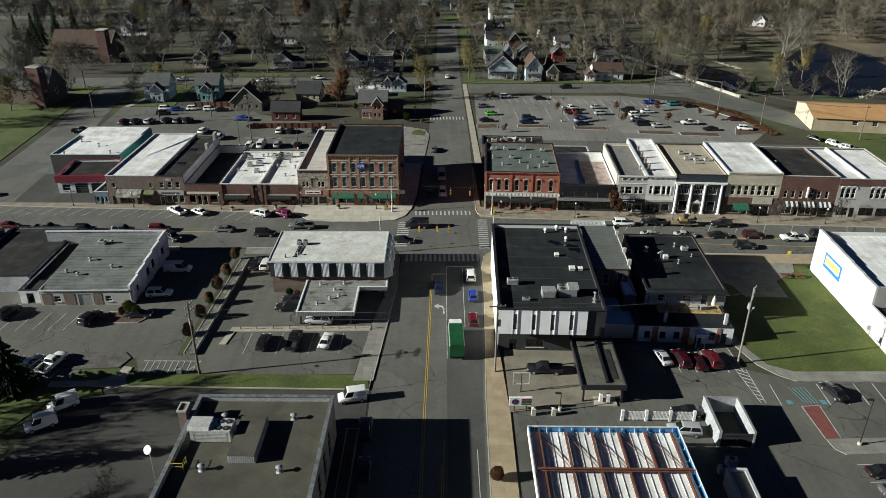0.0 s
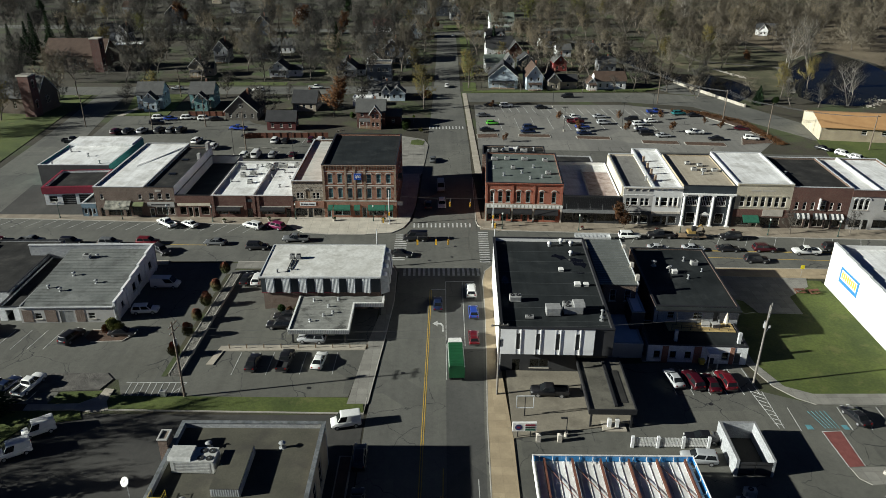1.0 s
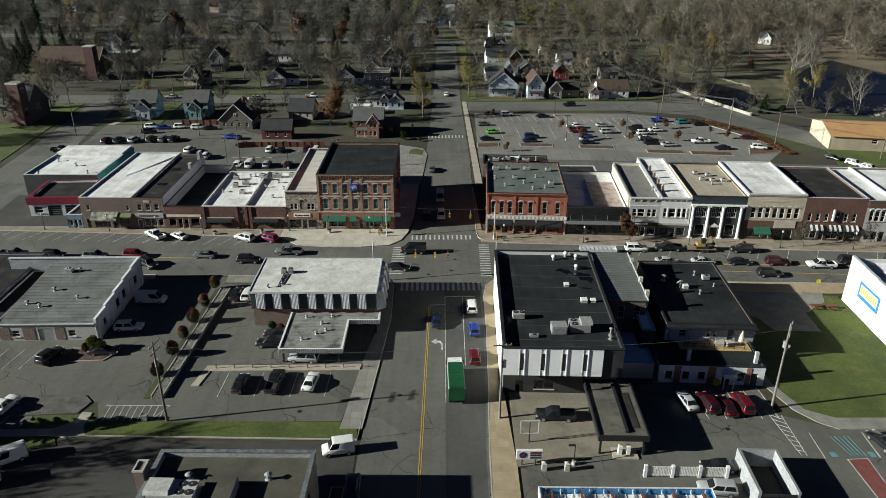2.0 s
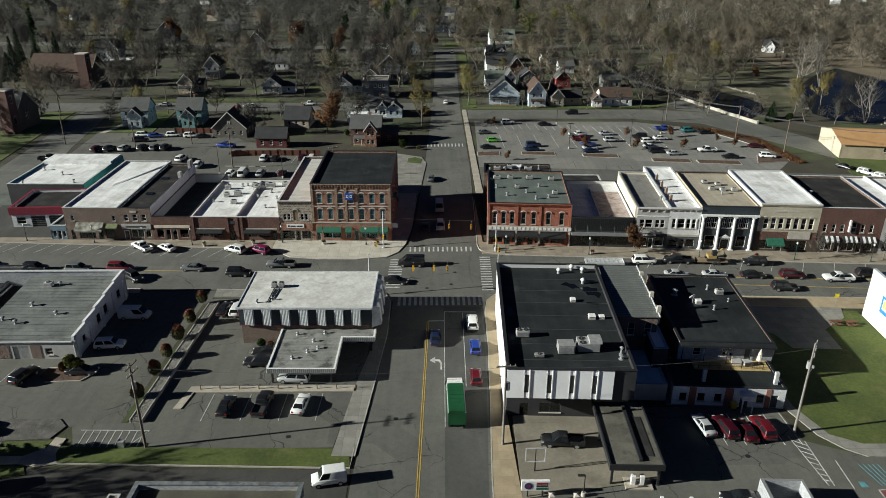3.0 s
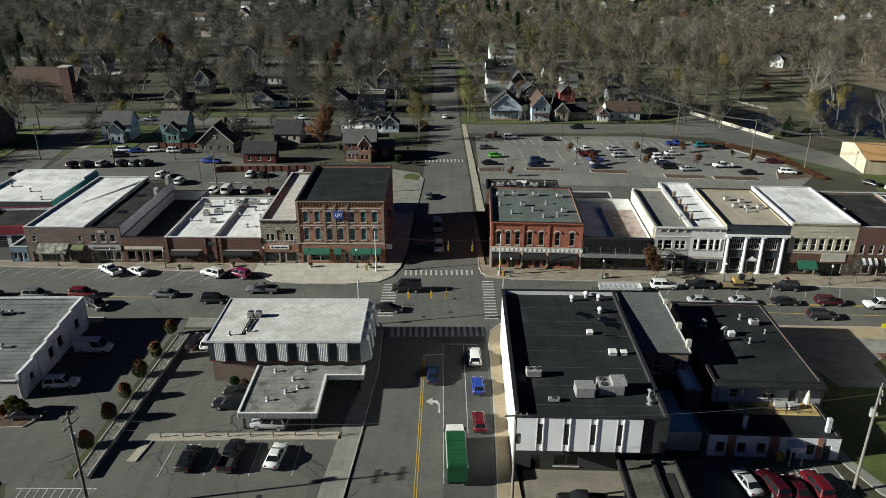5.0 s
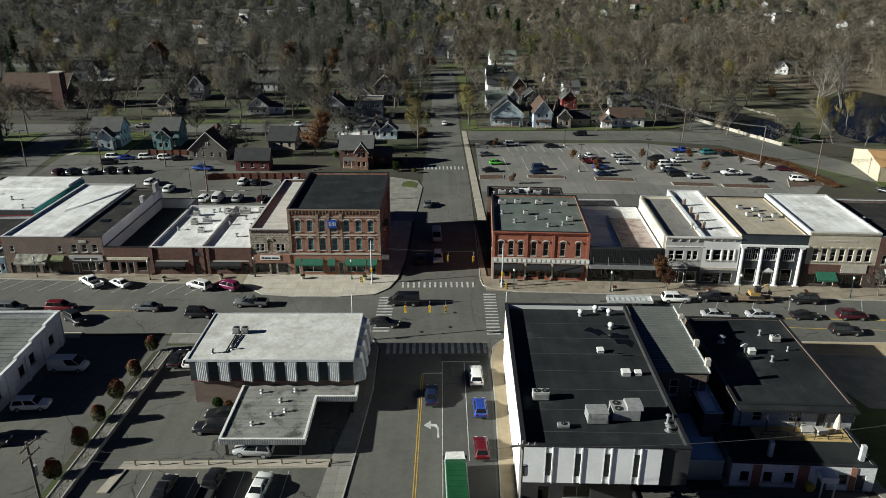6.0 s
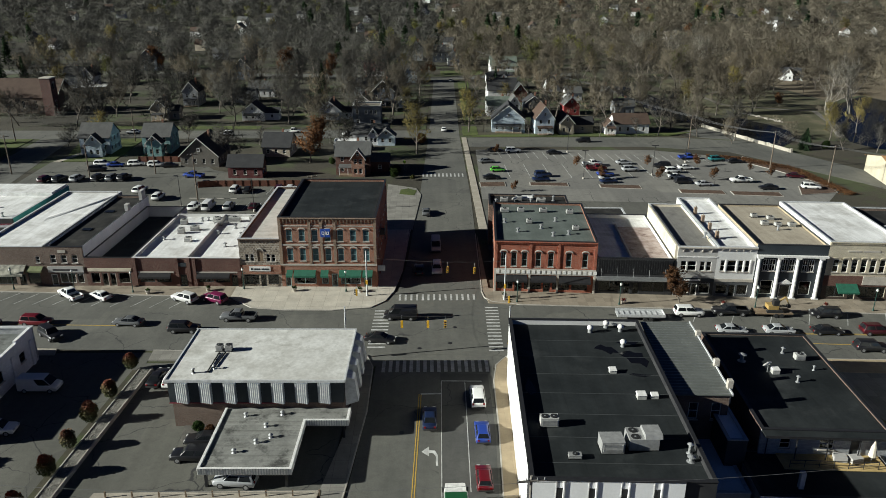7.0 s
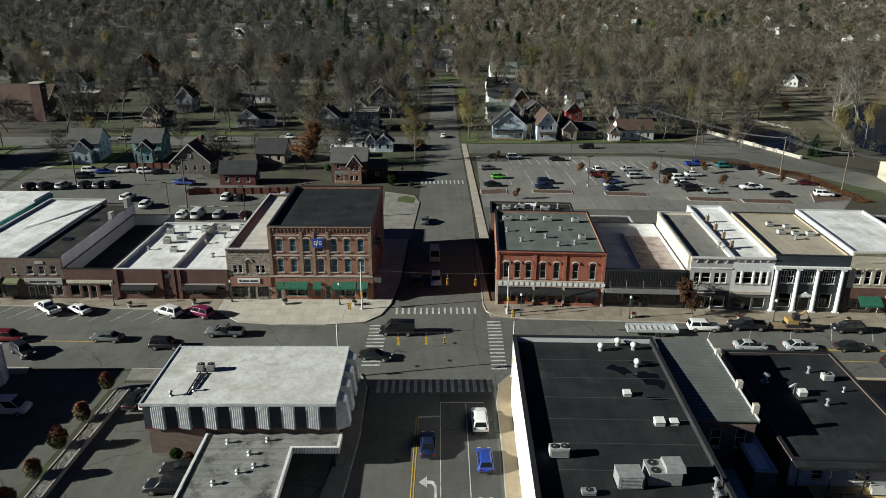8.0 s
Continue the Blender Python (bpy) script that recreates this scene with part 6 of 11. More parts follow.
# unroofed fuel canopy
fuel = thing("fuel_canopy", pose(9.8, -56.2, 0, 0, 0, -1.4), "large fuel canopy with bare steel beams over white decking", "canopy")
W, L = 20.4, -36.0
for k in range(22):
    a = 0.4 + k * (W - 0.8) / 22
    b = a + (W - 0.8) / 22
    part("deck_pan", Geo().box(a + 0.02, b - 0.02, L, -0.3, 4.3, 4.34).box(a + 0.02, a + 0.07, L, -0.3, 4.34, 4.42), ROOF_WHITE, fuel)
for k in range(6):
    x = 1.5 + k * 3.55
    part("beam", Geo().box(x - 0.12, x + 0.12, L, -0.3, 4.5, 4.54).box(x - 0.03, x + 0.03, L, -0.3, 4.54, 4.86).box(x - 0.12, x + 0.12, L, -0.3, 4.86, 4.9), RUST, fuel)
for y in (-8.2, -18.0, -28):
    part("girder", Geo().box(0.5, W - 0.4, y - 0.16, y + 0.16, 4.92, 4.97).box(0.5, W - 0.4, y - 0.04, y + 0.04, 4.97, 5.3).box(0.5, W - 0.4, y - 0.16, y + 0.16, 5.3, 5.34), RUST, fuel)
for k in range(5):
    x = 1.5 + k * 3.55
    part("cross_brace", Geo().tube((x, -0.8, 4.6), (x + 3.55, -7.8, 4.6), 0.05, n=6), RUST, fuel)
fa = part("fascia", Geo().box(0, W, -0.06, 0, 4.1, 5.2).box(W - 0.06, W, L, -0.06, 4.1, 5.2), BLUE_PAINT, fuel, "blue fascia with white top edge")
part("fascia_edge", Geo().box(0, W, -0.14, -0.06, 5.1, 5.26).box(W - 0.14, W - 0.06, L, -0.14, 5.1, 5.26).box(0, 0.12, L, -0.14, 4.1, 5.26), TRIM_WHITE, fa)
for k in range(12):
    x = 0.9 + k * 1.7
    part("bracket", Geo().box(x - 0.05, x + 0.05, -0.9, -0.14, 4.5, 4.56).box(x - 0.05, x + 0.05, -0.2, -0.14, 4.56, 5.0), TRIM_WHITE, fa)
for k in range(13):
    y = -1.6 - k * 2.2
    part("bracket", Geo().box(W - 0.8, W - 0.14, y - 0.05, y + 0.05, 4.5, 4.56).box(W - 0.2, W - 0.14, y - 0.05, y + 0.05, 4.56, 5.0), TRIM_WHITE, fa)
for x in (4.5, 16.0):
    for y in (-8.2, -28):
        part("column", Geo().box(x - 0.25, x + 0.25, y - 0.25, y + 0.25, 0, 4.3), TRIM_WHITE, fuel)
yard = thing("walled_enclosure", pose(36.9, -54.9, 0, 0, 0, -3), "grey block enclosure with dark gates, open to the sky", "enclosure")
part("side_wall", Geo().box(0, 0.4, 0, 8.0, 0, 2.8), BLOCK_GREY, yard)
part("side_wall", Geo().box(4.8, 5.1, 0, 8.0, 0, 2.8), BLOCK_GREY, yard)
part("back_wall", Geo().box(0.4, 4.8, 7.7, 8.0, 0, 2.8), BLOCK_GREY, yard)
for u in (0.45, 2.65):
    gt = part("gate", Geo().box(u, u + 2.1, 0.05, 0.12, 0.15, 2.4), PANEL_BLACK, yard, "dark panelled gate leaf")
    part("gate_rail", Geo().box(u, u + 2.1, -0.02, 0.05, 0.4, 0.5).box(u, u + 2.1, -0.02, 0.05, 2.0, 2.1), METAL_DARK, gt)
part("floor", Geo().box(0.4, 4.8, 0.15, 7.7, 0.03, 0.08), ASPHALT_OLD_SHADED, yard)
block("station_store_building", "low grey-roofed station store", pose(33.6, -92, 0, 0, 0, -3), 2.6, 30, 2.8, BLOCK_GREY, ROOF_GREY, [], 0.3, coping=METAL_PALE)
wallf = thing("screen_wall", pose(24.9, -49.0, 0, 0, 0, -2), "white slatted screen wall with posts", "wall")
for k in range(4):
    part("post", Geo().box(k * 3.5 - 0.2, k * 3.5 + 0.2, -0.2, 0.2, 0, 1.9), BLOCK_WHITE, wallf)
    if k < 3:
        pn = part("panel_rail", Geo().box(k * 3.5 + 0.2, k * 3.5 + 3.3, -0.07, 0.07, 0.4, 0.5), TRIM_WHITE, wallf)
        for i in range(15):
            part("slat", Geo().box(k * 3.5 + 0.25 + i * 0.2, k * 3.5 + 0.38 + i * 0.2, -0.05, 0.05, 0.2, 1.7), TRIM_WHITE, pn)

# sports hall by the river
gym = thing("sports_hall_building", pose(120.6, 94.4, 0, 0, 0, -10), "tan brick hall with an orange-brown pitched metal roof", "building")
gh = [(k, k + 1.6, 2.4, 3.8) for k in (12, 18, 24)]
part("front_wall", panel(Geo(), 0, 34, 0, 4.6, gh, 0, 0.3), BRICK_TAN, gym)
part("back_wall", Geo().box(0, 34, 19.7, 20, 0, 4.6), BRICK_TAN, gym)
part("gable_wall", Geo().prism([(0, 0), (20, 0), (20, 4.6), (10, 6.6), (0, 4.6)], 0, 0.3, Matrix(((0, 0, 1, 0), (1, 0, 0, 0), (0, 1, 0, 0), (0, 0, 0, 1)))), BRICK_CREAM, gym)
part("roof", Geo().add([(-0.4, -0.6, 4.5), (34.4, -0.6, 4.5), (34.4, 10, 6.75), (-0.4, 10, 6.75), (34.4, 20.6, 4.5), (-0.4, 20.6, 4.5), (-0.4, -0.6, 4.3), (34.4, -0.6, 4.3), (34.4, 20.6, 4.3), (-0.4, 20.6, 4.3)],
     [(0, 1, 2, 3), (3, 2, 4, 5), (0, 6, 7, 1), (4, 8, 9, 5)]), rough_surface("orange_metal_roof", (0.42, 0.23, 0.1), (0.5, 0.29, 0.13), 0.4, 4, 0.6, 0.15, speckle=0.25), gym)
for q in gh:
    window(gym, *q)

# ---- vehicles ----
def car_paint():
    m, nt, b = nodes_of("car_paint")
    info = nt.nodes.new("ShaderNodeObjectInfo")
    dust = ramp(nt, grain(nt, place(nt, True), 3.0, 5), [(0.35, (0.88, 0.88, 0.87)), (0.7, (1.02, 1.02, 1.02))])
    nt.links.new(blend(nt, 0.7, info.outputs["Color"], dust, "MULTIPLY"), b.inputs["Base Color"])
    b.inputs["Roughness"].default_value, b.inputs["Coat Weight"].default_value, b.inputs["Metallic"].default_value = 0.32, 0.25, 0.0
    return m


PAINT = car_paint()
RUBBER = plain("tyre_rubber", (0.02, 0.02, 0.02), 0.9)
RIM = plain("alloy_rim", (0.45, 0.45, 0.46), 0.4, 0.7)
LAMP_CLEAR = plain("headlight_lens", (0.6, 0.6, 0.58), 0.15)
LAMP_RED = plain("tail_light_lens", (0.25, 0.01, 0.01), 0.2)
BUMPER = plain("dark_plastic", (0.03, 0.03, 0.03), 0.7)
COLOURS = {"white": (0.72, 0.72, 0.7), "silver": (0.36, 0.37, 0.38), "grey": (0.12, 0.125, 0.13), "black": (0.012, 0.012, 0.014), "red": (0.11, 0.006, 0.011), "dark red": (0.042, 0.003, 0.007),
           "blue": (0.02, 0.05, 0.26), "dark blue": (0.012, 0.022, 0.06), "teal": (0.02, 0.14, 0.15), "green": (0.01, 0.16, 0.05), "lime green": (0.1, 0.42, 0.05), "tan": (0.28, 0.22, 0.14), "magenta": (0.16, 0.01, 0.06)}
# length, width, lower profile (x forward, z), cabin: bottom x0 x1, top x0 x1, belt z, roof z, wheel x, wheel radius
KINDS = {
    "sedan": dict(w=1.82, low=[(-2.3, 0.3), (2.3, 0.3), (2.42, 0.5), (2.36, 0.68), (2.1, 0.78), (1.05, 0.94), (-1.7, 0.98), (-2.3, 0.96), (-2.42, 0.8), (-2.4, 0.45)], cab=(-1.8, 1.12, -1.0, 0.3, 0.93, 1.44), wheels=(1.45, -1.45), r=0.33),
    "hatchback": dict(w=1.8, low=[(-2.05, 0.3), (2.05, 0.3), (2.15, 0.5), (2.1, 0.7), (1.85, 0.82), (1.0, 0.98), (-1.95, 1.02), (-2.12, 0.9), (-2.12, 0.45)], cab=(-2.0, 1.1, -1.6, 0.35, 0.97, 1.52), wheels=(1.3, -1.3), r=0.33),
    "suv": dict(w=1.95, low=[(-2.35, 0.36), (2.35, 0.36), (2.45, 0.6), (2.4, 0.88), (2.15, 1.0), (1.15, 1.1), (-2.25, 1.12), (-2.42, 1.0), (-2.42, 0.5)], cab=(-2.34, 1.22, -2.05, 0.5, 1.08, 1.76), wheels=(1.48, -1.45), r=0.38),
    "pickup": dict(w=2.0, low=[(-2.8, 0.42), (2.8, 0.42), (2.92, 0.65), (2.88, 0.98), (2.6, 1.1), (1.45, 1.16), (-0.75, 1.18), (-0.75, 0.82), (-2.78, 0.82), (-2.9, 0.75), (-2.88, 0.55)], cab=(-0.72, 1.55, -0.55, 0.75, 1.14, 1.84), wheels=(1.85, -1.75), r=0.4, bed=True),
    "van": dict(w=2.02, low=[(-2.7, 0.35), (2.65, 0.35), (2.78, 0.6), (2.74, 0.95), (2.45, 1.1), (1.95, 1.25), (-2.65, 1.27), (-2.76, 1.1), (-2.76, 0.5)], cab=(-2.72, 2.02, -2.66, 1.1, 1.22, 2.25), wheels=(1.75, -1.7), r=0.36, blank=True),
    "mail_truck": dict(w=1.95, low=[(-2.1, 0.38), (2.1, 0.38), (2.2, 0.6), (2.15, 0.95), (1.6, 1.12), (1.2, 1.2), (-2.12, 1.22), (-2.2, 1.0), (-2.2, 0.5)], cab=(-2.16, 1.3, -2.12, 0.75, 1.18, 2.2), wheels=(1.35, -1.35), r=0.35, blank=True),
}
MADE = {}


def rounded(me, width, segments=2):
    """Rounds the edges of a closed mesh and shades it smoothly."""
    bm = bmesh.new()
    bm.from_mesh(me)
    bmesh.ops.recalc_face_normals(bm, faces=bm.faces)
    bmesh.ops.bevel(bm, geom=list(bm.edges), offset=width, segments=segments, affect="EDGES", profile=0.5, clamp_overlap=True)
    for f in bm.faces:
        f.smooth = True
    bm.to_mesh(me)
    bm.free()
    return me


def build_vehicle(kind):
    s = KINDS[kind]
    w = s["w"] / 2
    root = thing("parked_" + kind if kind != "mail_truck" else "mail_truck", Matrix(), "vehicle", kind.replace("_", " "), "vehicles")
    low = s["low"]
    n = len(low)
    mx = sum(q[0] for q in low) / n
    g = Geo()
    rings = []
    for y, k, dz in ((-w, 0.93, 0.15), (-w + 0.05, 0.965, 0.07), (-w + 0.17, 0.988, 0.02), (0, 1.0, -0.02), (w - 0.17, 0.988, 0.02), (w - 0.05, 0.965, 0.07), (w, 0.93, 0.15)):
        rings.append([(mx + (x - mx) * k, y, z - (dz if z > 0.7 else -dz * 0.5)) for x, z in low])
    verts = [q for r_ in rings for q in r_]
    faces = [tuple(range(n)), tuple(range(7 * n - 1, 6 * n - 1, -1))]
    for k in range(6):
        faces += [(k * n + i, (k + 1) * n + i, (k + 1) * n + (i + 1) % n, k * n + (i + 1) % n) for i in range(n)]
    body = part("body", g.add(verts, faces), PAINT, root, "", True)
    b0, b1, t0, t1, zb, zt = s["cab"]
    wb, wt = w - 0.07, w - 0.26
    if s.get("blank"):
        wt = w - 0.14
    zr = zt - 0.07
    cab = Geo().add([(b0, -wb, zb - 0.1), (b1, -wb, zb - 0.1), (b1, wb, zb - 0.1), (b0, wb, zb - 0.1), (t0, -wt, zr), (t1, -wt, zr), (t1, wt, zr), (t0, wt, zr), (t0 + 0.12, -wt + 0.14, zt), (t1 - 0.18, -wt + 0.14, zt), (t1 - 0.18, wt - 0.14, zt), (t0 + 0.12, wt - 0.14, zt)],
                    [(0, 1, 5, 4), (1, 2, 6, 5), (2, 3, 7, 6), (3, 0, 4, 7), (4, 5, 9, 8), (5, 6, 10, 9), (6, 7, 11, 10), (7, 4, 8, 11), (8, 9, 10, 11)])
    part("cabin", rounded(mesh_of("cabin", cab, PAINT), 0.11, 3), None, root)

    def glass(name, a, b, c, d, inset, out):
        q = [Vector(p) for p in (a, b, c, d)]
        mid = sum(q, Vector()) / 4
        nrm = (q[1] - q[0]).cross(q[3] - q[0]).normalized()
        v = [p + (mid - p) * inset + nrm * out for p in q]
        v += [p - nrm * 0.03 for p in v]
        part(name, Geo().add(v, [(0, 1, 2, 3), (7, 6, 5, 4), (0, 4, 5, 1), (1, 5, 6, 2), (2, 6, 7, 3), (3, 7, 4, 0)]), CAR_GLASS, root)

    glass("windshield", (b1, -wb, zb), (b1, wb, zb), (t1, wt, zr), (t1, -wt, zr), 0.1, 0.012)
    if not (s.get("blank") and kind == "mail_truck"):
        glass("rear_window", (b0, wb, zb), (b0, -wb, zb), (t0, -wt, zr), (t0, wt, zr), 0.16, 0.012)
    cuts = ((0.62, 1.0),) if s.get("blank") else ((0.06, 0.5), (0.52, 0.97))
    for y, yt, sgn in ((-wb, -wt, 1), (wb, wt, -1)):
        for c0, c1 in cuts:
            lo0, lo1 = b0 + (b1 - b0) * c0, b0 + (b1 - b0) * c1
            hi0, hi1 = t0 + (t1 - t0) * c0, t0 + (t1 - t0) * c1
            q = [(lo0, y, zb), (lo1, y, zb), (hi1, yt, zr), (hi0, yt, zr)]
            glass("side_window", *(q if sgn > 0 else (q[1], q[0], q[3], q[2])), 0.1, 0.012)
    if s.get("bed"):
        part("bed", Geo().box(-2.68, -0.8, -w + 0.18, w - 0.18, 0.8, 0.84), BUMPER, root)
        part("bed_wall", Geo().box(-2.84, -0.76, -w + 0.02, -w + 0.16, 0.72, 1.16), PAINT, root)
        part("bed_wall", Geo().box(-2.84, -0.76, w - 0.16, w - 0.02, 0.72, 1.16), PAINT, root)
        part("tailgate", Geo().box(-2.88, -2.76, -w + 0.16, w - 0.16, 0.72, 1.14), PAINT, root)
    fx, bx = max(q[0] for q in low), min(q[0] for q in low)
    zh = 0.62 if kind in ("sedan", "hatchback") else 0.82
    for y in (-w + 0.34, w - 0.34):
        part("headlight", Geo().box(fx - 0.16, fx + 0.0, y - 0.18, y + 0.18, zh - 0.07, zh + 0.09), LAMP_CLEAR, root)
        part("tail_light", Geo().box(bx - 0.01, bx + 0.1, y * 1.08 - 0.12, y * 1.08 + 0.12, zh + 0.05, zh + 0.25), LAMP_RED, root)
    part("front_bumper", Geo().box(fx - 0.2, fx + 0.04, -w + 0.12, w - 0.12, 0.34, 0.52), BUMPER, root)
    part("rear_bumper", Geo().box(bx - 0.05, bx + 0.2, -w + 0.12, w - 0.12, 0.36, 0.54), BUMPER, root)
    rr = s["r"]
    for x in s["wheels"]:
        for y in (-1, 1):
            tyre = part("wheel", Geo().tube((x, y * (w - 0.22), rr), (x, y * (w + 0.012), rr), rr, n=16), RUBBER, root)
            part("rim", Geo().tube((x, y * (w - 0.05), rr), (x, y * (w + 0.022), rr), rr * 0.62, n=10), RIM, tyre)
    return root


CAR_GLASS = plain("tinted_car_glass", (0.012, 0.014, 0.016), 0.08)
CAR_GLASS.node_tree.nodes["Principled BSDF"].inputs["Specular IOR Level"].default_value = 0.25


def vehicle(kind, colour, x, y, heading=0.0, where="parked on asphalt", z=0.045):
    m = pose(x, y, z, 0, 0, heading)
    if kind in MADE:
        car = copy_thing(MADE[kind], m)
    else:
        car = MADE[kind] = build_vehicle(kind)
        car.matrix_world = m
    c = COLOURS[colour]
    k = 0.88 + 0.24 * random.random()
    for o in car.children:
        o.color = (*(min(1, v * k) for v in c), 1)
    tagged(car, f"{colour} {kind.replace('_', ' ')} {where}")
    if y > 60 and car is not MADE[kind]:
        for o in [o for o in car.children_recursive if o.name.startswith(("rim", "tail_light", "headlight"))]:
            bpy.data.objects.remove(o)
    return car


